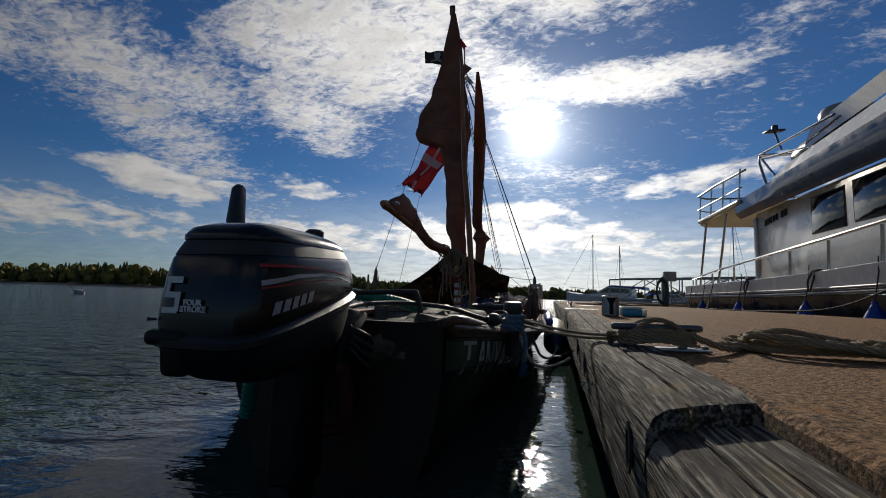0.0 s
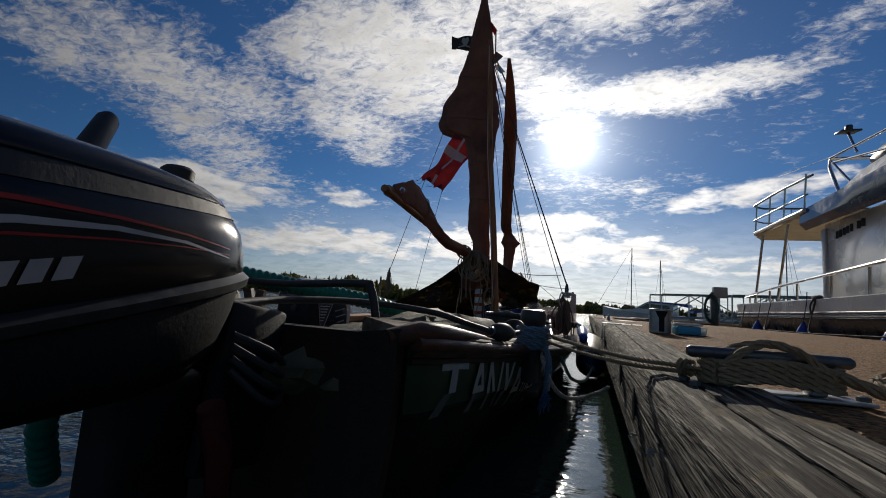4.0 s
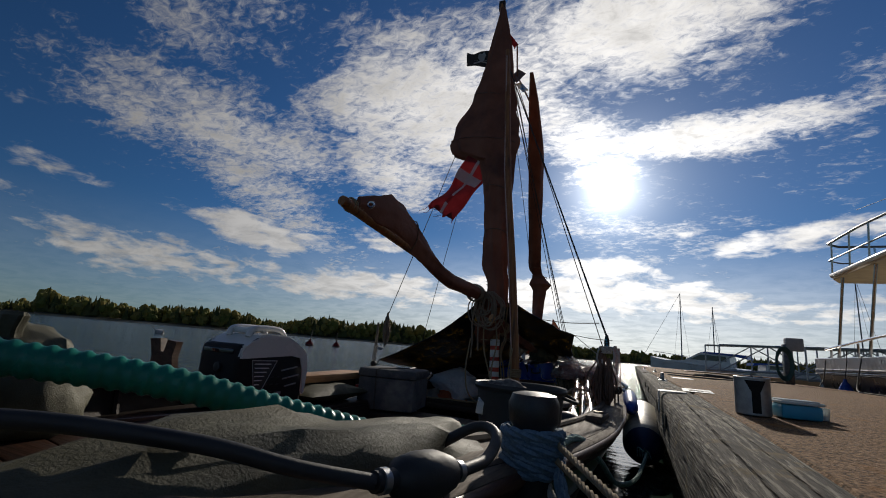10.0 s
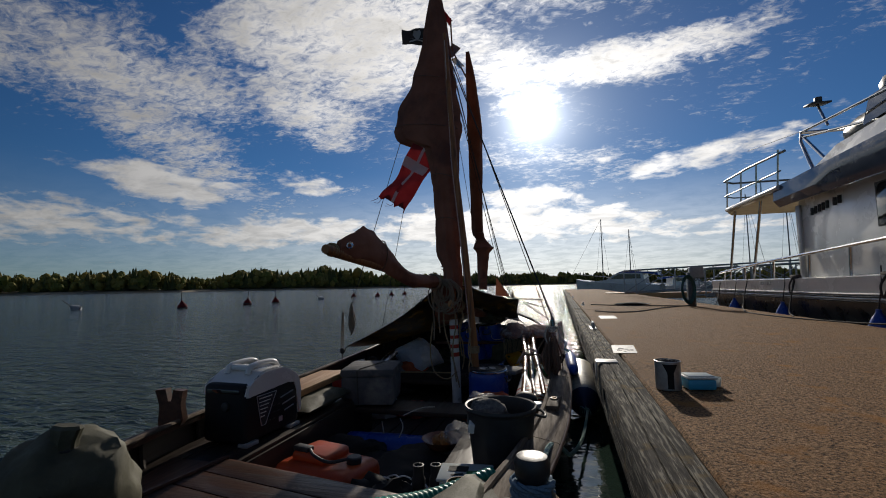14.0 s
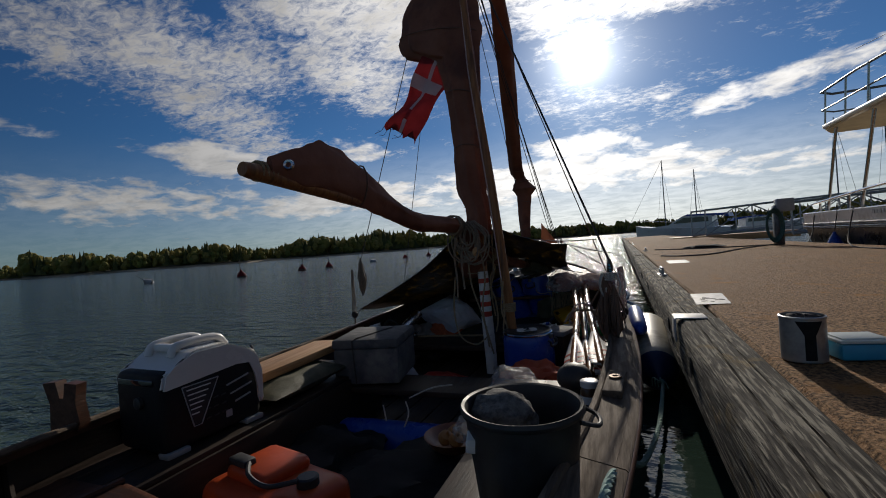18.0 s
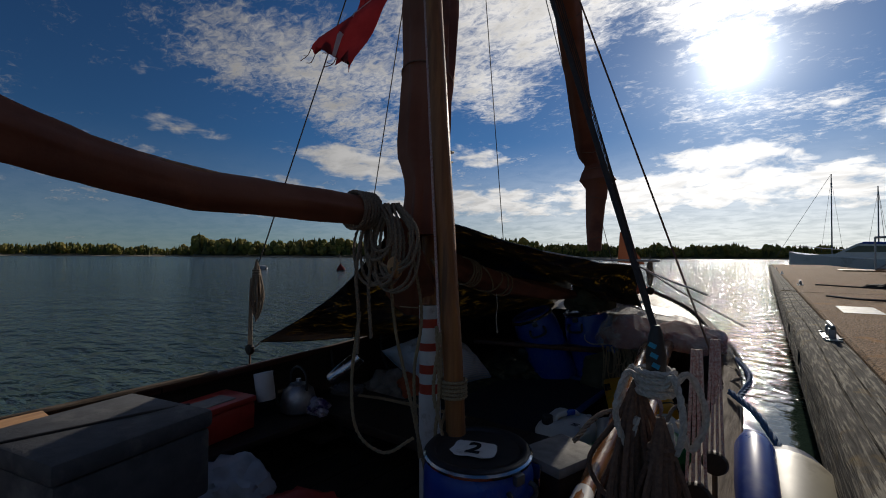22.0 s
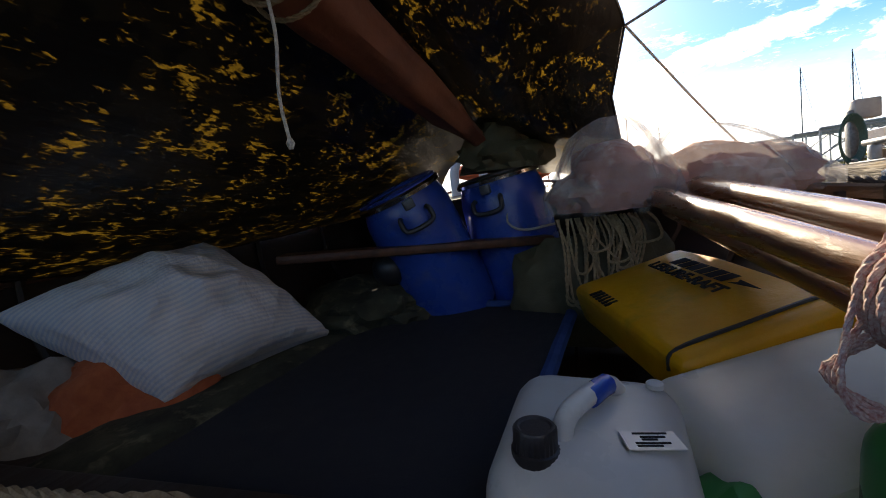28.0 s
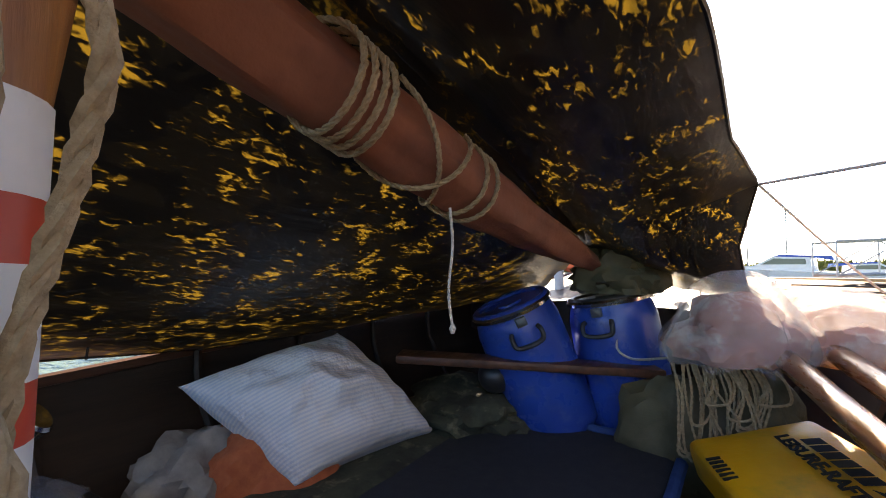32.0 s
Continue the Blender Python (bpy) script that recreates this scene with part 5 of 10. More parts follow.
for i in (12, 22, 32, 41, 50):
    c, w, d, ax, ay = st[min(i, len(st) - 3)]
    bm = BM()
    tube(bm, [Vector(c) + 1.05 * w * math.cos(a) * Vector(ax) + 1.08 * d * math.sin(a) * Vector(ay) + Vector((0, 0, 0.02 * math.cos(a + i))) for a in [k * 0.2618 for k in range(25)]], 0.004, 5)
    part("gasket", bm, M_ROPER, jib, "thin cord tied round the sail")


# ---- tarpaulin tent over the foreship ----
def tarp_edge(tab, y):
    return Vector((interp(y, [(a, x) for a, x, z in tab]), y, interp(y, [(a, z) for a, x, z in tab])))


T_PORT = [(11.70, -2.37, 0.50), (12.3, -2.41, 0.44), (12.7, -2.42, 0.385), (13.2, -2.39, 0.375), (13.8, -2.29, 0.40), (14.4, -2.12, 0.44)]
T_RIDGE = [(11.70, -1.36, 1.13), (12.2, -1.36, 1.02), (12.8, -1.31, 0.87), (13.2, -1.30, 0.765), (13.45, -1.34, 0.735), (14.2, -1.45, 0.62)]
T_STAR = [(11.66, -1.12, 1.085), (12.2, -1.0, 0.985), (12.75, -0.93, 0.91), (13.18, -0.835, 0.87), (13.23, -0.88, 0.76), (13.30, -0.86, 0.60), (13.6, -0.74, 0.52), (14.2, -0.80, 0.48)]


def tarp_half(edge, y1, toward):
    rows = []
    n = 34
    for i in range(n + 1):
        row = []
        for k in range(21):
            q = k / 20 if toward < 0 else -0.08 + 1.08 * k / 20
            y = 11.70 + (y1 + (1.35 * max(0.0, q) ** 0.55 if toward < 0 else 0.0) - 11.70) * i / n
            a, b = tarp_edge(T_RIDGE, y), tarp_edge(edge, y)
            p = a.lerp(b, q)
            if toward < 0:
                p.y += 0.05 * math.sin(math.pi * q) * (1 - 2 * i / n)
            p.z -= (0.055 if toward < 0 else 0.02) * math.sin(math.pi * max(0.0, q)) + (0.012 if q < 0 else 0.0)
            fold = math.exp(-((i / n - 1) / 0.35) ** 2) * min(1.0, abs(q) * 8) + math.exp(-((q - 0.12) / 0.10) ** 2) * 0.4
            p.z += 0.010 * noise.noise((p.x * 4, p.y * 4, 0.3)) + 0.012 * fold * math.sin(38 * q + 7 * noise.noise((p.x, p.y, 1))) * (1 - q)
            row.append(p)
        rows.append(row)
    return rows


tarp = thing("tarpaulin", "camouflage tarpaulin stretched as a tent over the foreship", "tarpaulin", (-1.36, 11.7, 1.13))
for edge, end, toward in ((T_PORT, 13.42, -1), (T_STAR, 14.1, 1)):
    rows = tarp_half(edge, end, toward)
    bm = BM()
    sheet(bm, rows, 0.002)
    part("cloth", bm, M_TARP, tarp)
    bm = BM()
    tube(bm, [r[-1] for r in rows], 0.004, 6)
    part("hem", bm, M_TARP, tarp, "folded cloth hem")
    bm = BM()
    tube(bm, [p for p in rows[0]], 0.004, 6)
    part("hem", bm, M_TARP, tarp, "folded cloth hem")
# sail rolled round the spar that carries the tent
bm = BM()
st = []
SPAR = curve_pts([(-1.42, 11.78, 1.03), (-1.37, 12.15, 0.905), (-1.335, 12.5, 0.81), (-1.305, 12.95, 0.735), (-1.285, 13.34, 0.675)], 10)


def spar_at(t):
    f = max(0.0, min(0.9999, t)) * (len(SPAR) - 1)
    return SPAR[int(f)].lerp(SPAR[int(f) + 1], f - int(f))


for i in range(40):
    t = i / 39
    w = interp(t, [(0, 0.05), (0.15, 0.055), (0.5, 0.052), (0.8, 0.042), (0.92, 0.03), (1.0, 0.026)])
    st.append((spar_at(t) - Vector((0, 0, 0.012)), w, w * 1.05, X, Z))
bundle(bm, st, 5, 6.0, 26)
ridge_sail = solo("foresail", bm, M_SAILD, "rust-brown foresail rolled on a spar under the tarpaulin", "sail")


def on_spar(t, a, r):
    c = spar_at(t) - Vector((0, 0, 0.012))
    return c + Vector((r * math.cos(a), 0, r * math.sin(a)))


lash = thing("sail_lashing", "tan cord wound round the rolled foresail", "rope", tuple(spar_at(0.3)))
for k in range(4):
    bm = BM()
    rope(bm, [on_spar(0.24 + 0.012 * k + 0.004 * math.sin(a * 2), a, 0.064) for a in [j * 0.524 for j in range(13)]], 0.0045, step=0.008)
    part("rope_turn", bm, M_ROPEB, lash)
bm = BM()
rope(bm, [on_spar(0.28 + 0.14 * j / 10, 2.2 + j * 0.5, 0.064) for j in range(11)], 0.0042, step=0.008)
rope(bm, [on_spar(0.30 + 0.19 * j / 10, 0.8 - j * 0.5, 0.062) for j in range(11)], 0.0042, step=0.008)
part("crossing_cord", bm, M_ROPEB, lash)
for k in range(2):
    bm = BM()
    rope(bm, [on_spar(0.44 + 0.025 * k + 0.006 * math.sin(a), a, 0.062) for a in [j * 0.524 for j in range(13)]], 0.0042, step=0.008)
    part("rope_turn", bm, M_ROPEB, lash)
bm = BM()
tail = on_spar(0.42, -1.4, 0.06)
tube(bm, curve_pts([tail, tail + Vector((0.004, 0, -0.06)), tail + Vector((-0.004, 0, -0.13)), tail + Vector((0.002, 0, -0.19))], 5), 0.0024, 6)
lathe(bm, [(0.003, -0.008), (0.006, 0.0), (0.003, 0.006)], Matrix.Translation(tail + Vector((0.002, 0, -0.19))), 8)
solo("cord_end", bm, M_ROPEW, "thin white cord end hanging from the lashing", "cord")
# tie lines of the tarpaulin
for k, (a, b) in enumerate((((-0.835, 13.18, 0.87), (-0.10, 13.2, 0.92)), ((-0.835, 13.18, 0.87), (-0.35, 13.75, 0.47)), ((-1.0, 12.2, 0.985), (-0.43, 11.75, 0.95)), ((-2.37, 11.70, 0.50), (-2.40, 11.66, 0.47)))):
    bm = BM()
    a, b = Vector(a), Vector(b)
    if k == 0:
        b = Vector((-0.385, 12.15, 0.835))
    tube(bm, curve_pts([a, a.lerp(b, 0.5) - Vector((0, 0, 0.01)), b], 6), 0.0035, 6)
    solo("tie_line", bm, M_ROPEW, "thin white line tying out the tarpaulin", "line", "tie lines")

# ---- things under the tent ----
M_MAT = mat("navy_foam", (0.012, 0.015, 0.022), (0.018, 0.021, 0.03), 30.0, 0.85, bump=0.4, bump_scale=250)
M_MATEDGE = mat("blue_foam_edge", (0.012, 0.06, 0.22), (0.01, 0.05, 0.18), 20.0, 0.7)
M_CAMO = mat("camouflage_cloth", (0.055, 0.06, 0.035), (0.02, 0.022, 0.015), 10.0, 0.9, c3=(0.16, 0.15, 0.09), c3_scale=11.0, c3_amount=0.3, bump=0.5, bump_scale=90)
M_RUST = mat("rust_blanket", (0.46, 0.125, 0.05), (0.36, 0.09, 0.04), 30.0, 0.95, bump=0.6, bump_scale=200)
M_GREYCL = mat("grey_cloth", (0.28, 0.27, 0.25), (0.2, 0.19, 0.18), 20.0, 0.95, bump=0.5, bump_scale=150)
M_YELLOW = mat("yellow_tarpaulin_bag", (0.76, 0.36, 0.006), (0.66, 0.30, 0.005), 7.0, 0.45, bump=0.4, bump_scale=60, c3=(0.5, 0.29, 0.02), c3_scale=5.0, c3_amount=0.3)
M_GREENCAN = mat("green_plastic", (0.012, 0.22, 0.05), (0.01, 0.17, 0.04), 7.0, 0.35, c3=(0.005, 0.02, 0.01), c3_scale=9.0, c3_amount=0.12)


def striped_cloth():
    m = bpy.data.materials.new("striped_pillowcase")
    m.use_nodes = True
    n, l = m.node_tree.nodes, m.node_tree.links
    b = n["Principled BSDF"]
    tc = n.new("ShaderNodeUVMap")
    w = n.new("ShaderNodeTexWave")
    w.inputs["Scale"].default_value = 12.0
    l.new(tc.outputs[0], w.inputs["Vector"])
    mp = n.new("ShaderNodeMapRange")
    mp.inputs[1].default_value, mp.inputs[2].default_value = 0.35, 0.6
    l.new(w.outputs[1], mp.inputs[0])
    x = n.new("ShaderNodeMix")
    x.data_type = "RGBA"
    x.inputs[6].default_value, x.inputs[7].default_value = (0.56, 0.61, 0.69, 1), (0.72, 0.72, 0.72, 1)
    l.new(mp.outputs[0], x.inputs[0])
    l.new(x.outputs[2], b.inputs["Base Color"])
    b.inputs["Roughness"].default_value = 0.9
    t = n.new("ShaderNodeTexNoise")
    t.inputs["Scale"].default_value, t.inputs["Detail"].default_value = 14.0, 4.0
    oc = n.new("ShaderNodeTexCoord")
    l.new(oc.outputs["Object"], t.inputs["Vector"])
    bp = n.new("ShaderNodeBump")
    bp.inputs["Strength"].default_value, bp.inputs["Distance"].default_value = 0.9, 0.03
    l.new(t.outputs[0], bp.inputs["Height"])
    l.new(bp.outputs[0], b.inputs["Normal"])
    return m


M_PILLOW = striped_cloth()


def cushion(corners, thick, seed, n=22, sag=0.0, pinch=0.12):
    """A stuffed bag between four corners, with crumpled faces and pulled-in edges."""
    bm = BM()
    uv = bm.loops.layers.uv.new("UVMap")
    c = [Vector(v) for v in corners]
    nrm = (c[2] - c[0]).cross(c[3] - c[1]).normalized()
    if nrm.z < 0:
        nrm = -nrm
    sides = []
    for s in (1, -1):
        g = []
        for i in range(n + 1):
            row = []
            for k in range(n + 1):
                u, v = i / n, k / n
                uu, vv = u, v
                e = (16 * u * (1 - u) * v * (1 - v)) ** 0.5
                pu = pinch * (0.25 - (v - 0.5) ** 2) * (1 - 2 * u) * (1 - e)
                pv = pinch * (0.25 - (u - 0.5) ** 2) * (1 - 2 * v) * (1 - e)
                uu, vv = u + pu, v + pv
                p = c[0] * (1 - uu) * (1 - vv) + c[1] * uu * (1 - vv) + c[2] * uu * vv + c[3] * (1 - uu) * vv
                cr = 0.28 * noise.noise((u * 3 + seed, v * 3, s)) + 0.12 * noise.noise((u * 8 + seed, v * 8, s)) + 0.10 * abs(noise.noise((u * 5 + v * 4 + seed, v * 2 - u, s)))
                p += nrm * s * thick * 0.5 * e * (1 + cr) - Vector((0, 0, sag * e))
                row.append(p)
            g.append(row)
        sides.append([[bm.verts.new(p) for p in r] for r in g])
    for s, g in enumerate(sides):
        for i in range(n):
            for k in range(n):
                f = bm.faces.new((g[i][k], g[i + 1][k], g[i + 1][k + 1], g[i][k + 1]))
                for lo, (a, b) in zip(f.loops, ((i, k), (i + 1, k), (i + 1, k + 1), (i, k + 1))):
                    lo[uv].uv = (a / n, b / n)
    return bm


def heap(c, size, seed, n=26, rough=0.35, rz=0.0):
    """Crumpled cloth lying in a heap."""
    bm = BM()
    bmesh.ops.create_icosphere(bm, subdivisions=4, radius=1.0)
    m = Matrix.Translation(c) @ rot(0, 0, rz).to_4x4()
    for v in bm.verts:
        d = 1 + rough * noise.noise(v.co * 1.7 + Vector((seed, 0, 0))) + rough * 0.5 * noise.noise(v.co * 4.1 + Vector((0, seed, 0))) + rough * 0.25 * noise.noise(v.co * 9 + Vector((0, 0, seed)))
        p = v.co * d
        p.z = max(p.z, -0.55)
        v.co = m @ Vector((p.x * size[0] / 2, p.y * size[1] / 2, (p.z + 0.55) * size[2] / 1.6))
    return bm


# sleeping mat
bm = BM()
rows = []
for i in range(15):
    t = i / 14
    a = Vector((-1.80, 12.15, 0.075)).lerp(Vector((-1.66, 13.40, 0.10)), t)
    b = Vector((-1.16, 12.05, 0.075)).lerp(Vector((-1.03, 13.22, 0.115)), t)
    rows.append([a.lerp(b, k / 8) + Vector((0, 0, 0.006 * noise.noise((i * 0.6, k * 0.7, 2)))) for k in range(9)])
vs = sheet(bm, rows, 0.022)
mat_ob = solo("sleeping_mat", bm, M_MAT, "dark navy foam sleeping mat with a blue edge", "mat")
bm = BM()
tube(bm, [r[-1] + Vector((0.012, 0, 0.004)) for r in rows], 0.017, 8)
part("edge_roll", bm, M_MATEDGE, mat_ob, "bright blue mat edge")
bm = BM()
tube(bm, [p + Vector((0, 0.012, 0.004)) for p in rows[-1]], 0.015, 8)
part("edge_roll", bm, M_MATEDGE, mat_ob, "bright blue mat edge")
solo("ground_blanket", heap((-1.86, 12.85, -0.005), (0.62, 1.3, 0.10), 3.0, rough=0.2), M_CAMO, "camouflage blanket spread beside the mat", "blanket")
solo("camouflage_jacket", heap((-1.72, 13.28, 0.03), (0.55, 0.42, 0.2), 9.0, rough=0.4), M_CAMO, "crumpled camouflage jacket by the barrels", "jacket")
bm = cushion([(-2.26, 12.50, 0.335), (-1.915, 12.60, 0.095), (-1.775, 13.10, 0.085), (-2.05, 12.92, 0.435)], 0.36, 2.0, n=48)
pillow = solo("pillow", bm, M_PILLOW, "blue-and-white striped pillow leaning on a blanket", "pillow")
bm = BM()
box(bm, (-1.80, 13.075, 0.125), (0.03, 0.004, 0.022), rot(20, 0, 35))
part("care_tag", bm, M_WHITEPL, pillow, "small white tag")
solo("rust_blanket", heap((-2.09, 12.69, 0.0), (0.36, 0.47, 0.24), 5.0, rough=0.3, rz=-40), M_RUST, "rust-coloured woollen blanket under the pillow", "blanket")
bm = BM()
rr = random.Random(4)
for k in range(22):
    p = Vector((-1.93 + 0.03 * rr.uniform(-1, 1), 12.93 + 0.03 * rr.uniform(-1, 1), 0.09))
    tube(bm, curve_pts([p, p + Vector((0.02, -0.02, -0.012)), p + Vector((0.03 + 0.03 * rr.random(), -0.03 * rr.random(), -0.035))], 3), 0.0022, 4)
solo("blanket_fringe", bm, M_RUST, "rust-coloured fringe of the blanket", "fringe")
solo("grey_cloth", heap((-2.22, 12.52, -0.01), (0.28, 0.34, 0.22), 8.0), M_GREYCL, "crumpled grey cloth beside the blanket", "cloth")


def barrel(loc, rx, ry, rz, r=0.15, h=0.50, name="blue_barrel", label="", lid=M_BLACKPL, number=None, face=0.0):
    e = thing("barrel", label, "barrel", loc, rz, "blue barrels", rx=rx, ry=ry)
    bm = BM()
    lathe(bm, [(0.3 * r, 0.0), (0.86 * r, 0.004), (0.95 * r, 0.02), (0.985 * r, 0.06), (r, 0.12), (r, 0.35 * h), (1.012 * r, 0.5 * h), (r, 0.65 * h), (0.99 * r, 0.82 * h), (0.94 * r, 0.89 * h), (0.90 * r, 0.92 * h), (0.90 * r, 0.955 * h)], n=36)
    part("body", bm, M_BLUEPL, e, world_place=False)
    bm = BM()
    lathe(bm, [(0.91 * r, 0.935 * h), (0.975 * r, 0.938 * h), (0.985 * r, 0.96 * h), (0.95 * r, 0.975 * h), (0.91 * r, 0.97 * h)], n=36, cap=False)
    part("clamp_ring", bm, M_CHROME, e, "galvanised clamp ring", world_place=False)
    bm = BM()
    lathe(bm, [(0.93 * r, 0.95 * h), (0.935 * r, 0.985 * h), (0.88 * r, 0.995 * h), (0.80 * r, 0.99 * h), (0.76 * r, 0.972 * h), (0.3 * r, 0.97 * h), (0.28 * r, 0.985 * h), (0.01, 0.987 * h)], n=36)
    part("lid", bm, lid, e, world_place=False)
    if number is None or face:
        for a in (face, face + 180):
            q = rot(0, 0, a).to_4x4()
            bm = BM()
            tube(bm, [q @ Vector(v) for v in curve_pts([(-0.045, -r * 0.985, 0.84 * h), (-0.05, -r - 0.014, 0.82 * h), (-0.045, -r - 0.018, 0.76 * h), (0, -r - 0.019, 0.745 * h), (0.045, -r - 0.018, 0.76 * h), (0.05, -r - 0.014, 0.82 * h), (0.045, -r * 0.985, 0.84 * h)], 4)], 0.008, 8)
            part("handle", bm, M_BLACKPL, e, world_place=False)
            bm = BM()
            box(bm, q @ Vector((0.0, -r * 0.98, 0.90 * h)), (0.035, 0.02, 0.03), rot(0, 0, a), 0.004)
            part("latch", bm, M_GALVDARK, e, world_place=False)
    return e


barrel((-1.415, 13.38, 0.07), 10, -20, 12, 0.15, 0.50, label="blue plastic barrel with a clamp lid tilted behind the thwart", lid=M_BLUEPL, face=14)
barrel((-1.175, 13.50, 0.06), 4, -9, -10, 0.155, 0.50, label="upright blue plastic barrel with a clothes heap on its lid")
solo("olive_cloth", heap((-1.225, 13.46, 0.555), (0.30, 0.26, 0.19), 12.0, rough=0.45), M_CANVAS, "olive cloth heaped on the barrel lid", "cloth")
bm = BM()
tube(bm, curve_pts([(-1.20, 13.345, 0.44), (-1.21, 13.33, 0.38), (-1.16, 13.325, 0.35), (-1.06, 13.34, 0.36)], 6), 0.004, 6)
solo("thin_rope", bm, M_ROPEW, "white cord hanging from the barrel", "cord")
bm = BM()
bmesh.ops.create_uvsphere(bm, u_segments=20, v_segments=12, radius=0.06, matrix=Matrix.Translation((-1.60, 13.22, 0.27)))
solo("ball_float", bm, M_BLACKPL, "black ball float under the thwart", "float")

# jerrycans
def jerrycan(loc, size, rx, ry, rz, material, label, cap=True, handle=True):
    e = thing("jerrycan", label, "jerrycan", loc, rz, "jerrycans", rx=rx, ry=ry)
    sx, sy, sz = size
    bm = BM()
    box(bm, (0, 0, sz / 2), (sx, sy, sz), bevel=0.055, seg=5)
    for v in bm.verts:
        if v.co.z > sz * 0.8:
            v.co.z -= 0.03 * max(0.0, -v.co.y / sy) + 0.0
        v.co.x *= 1 + 0.03 * math.sin(v.co.z * 30)
    part("body", bm, material, e, world_place=False)
    if cap:
        bm = BM()
        m = Matrix.Translation((-sx * 0.24, -sy * 0.30, sz - 0.012))
        lathe(bm, [(0.025, -0.01), (0.025, 0.004), (0.0225, 0.005), (0.0225, 0.026), (0.021, 0.029), (0.018, 0.029), (0.016, 0.027)], m, 56)
        for v in bm.verts:
            # knurled skirt
            d = v.co - m.translation
            if 0.0 < d.z < 0.027 and d.xy.length > 0.02:
                k = 1 + 0.05 * (int(round(math.atan2(d.y, d.x) / (2 * math.pi) * 56)) % 2)
                v.co.x, v.co.y = m.translation.x + d.x * k, m.translation.y + d.y * k
        part("cap", bm, M_BLACKPL, e, "black ribbed screw cap", world_place=False)
    if handle:
        bm = BM()
        tube(bm, curve_pts([(-0.03, -sy * 0.20, sz - 0.014), (-0.022, -sy * 0.13, sz + 0.012), (0.015, sy * 0.14, sz + 0.016), (0.032, sy * 0.28, sz - 0.012)], 5), 0.0125, 10)
        hd = part("handle", bm, material, e, world_place=False)
        bm = BM()
        tube(bm, [(-0.003, sy * 0.0, sz + 0.0155), (0.008, sy * 0.08, sz + 0.0175), (0.016, sy * 0.15, sz + 0.0155)], 0.0138, 10)
        part("grip_tape", bm, M_BLUEPL, hd, "blue tape on the handle", world_place=False)
    return e


jc = jerrycan((-1.0, 12.40, -0.01), (0.226, 0.265, 0.225), 0, 3, -4, M_MILK, "translucent ten-litre water can with a black cap")
bm = BM()
box(bm, (0.062, -0.045, 0.2215), (0.058, 0.034, 0.001), rot(0, 2, 18))
part("paper_label", bm, M_WHITEPL, jc, "white printed sticker", world_place=False)
bm = BM()
for k in range(5):
    box(bm, (0.060 + 0.003 * (k % 2), -0.033 - 0.006 * k, 0.2225), (0.036 - 0.010 * (k % 3), 0.0025, 0.001), rot(0, 2, 18))
part("print_bars", bm, M_INKK, jc, world_place=False)
bm = BM()
letters(bm, "10 LITER", 0.026, Matrix.Translation((0.03, -0.1352, 0.11)) @ rot(90, 0, 0).to_4x4())
part("writing", bm, M_GREYPL, jc, "raised capacity writing", world_place=False)
bm = BM()
lathe(bm, [(0.011, 0), (0.011, 0.006), (0.008, 0.008)], Matrix.Translation((0.075, 0.08, 0.224)), 14)
part("vent_plug", bm, M_MILK, jc, world_place=False)
jerrycan((-0.69, 12.55, 0.0), (0.38, 0.25, 0.205), 0, -8, 22, M_MILK, "large translucent water can lying on its side", handle=False, cap=False)
jerrycan((-0.60, 12.345, -0.01), (0.25, 0.22, 0.25), 0, 0, 30, M_GREENCAN, "green plastic can with black smears", handle=False, cap=False)
# carrier bag
M_CARRIER = mat("green_white_carrier", (0.02, 0.25, 0.06), (0.018, 0.2, 0.05), 6.0, 0.4, c3=(0.7, 0.7, 0.66), c3_scale=11.0, c3_amount=0.35, bump=0.6, bump_scale=40)
solo("carrier_bag", heap((-0.83, 12.37, 0.0), (0.26, 0.2, 0.13), 15.0, rough=0.4, rz=20), M_CARRIER, "crumpled green and white plastic carrier bag", "bag")
# yellow bag
YB = [Vector(v) for v in ((-0.95, 13.06, 0.215), (-0.915, 12.60, 0.155), (-0.63, 12.70, 0.225), (-0.69, 13.16, 0.320))]
yn = (YB[2] - YB[0]).cross(YB[3] - YB[1]).normalized()
yn = yn if yn.z > 0 else -yn
yx, yy = (YB[2] - YB[1]).normalized(), (YB[0] - YB[1]).normalized()
yy = (yy - yx * yy.dot(yx)).normalized()
bm = BM()
yc = sum(YB, Vector()) / 4 - yn * 0.05
box(bm, (0, 0, 0), (0.30, 0.48, 0.11), bevel=0.022, seg=3)
bmesh.ops.subdivide_edges(bm, edges=bm.edges[:], cuts=2, use_grid_fill=True)
ym = Matrix.Translation(yc) @ Matrix((yx, yy, yn)).transposed().to_4x4()
for v in bm.verts:
    v.co += Vector((1, 1, 1)) * 0.003 * noise.noise(v.co * 14) + Vector((0, 0, 0.012 * (1 - (v.co.y / 0.24) ** 2) if v.co.z > 0 else 0))
bm.transform(ym)
ybag = solo("raft_bag", bm, M_YELLOW, "yellow coated valise with black lettering and zip", "bag")
bm = BM()
tube(bm, [ym @ Vector(p) for p in curve_pts([(-0.151, -0.195, 0.025), (-0.13, -0.197, 0.058), (0.0, -0.197, 0.0605), (0.13, -0.197, 0.058), (0.151, -0.195, 0.025)], 5)], 0.004, 6)
part("zip", bm, M_RUBBER, ybag, "black zip")
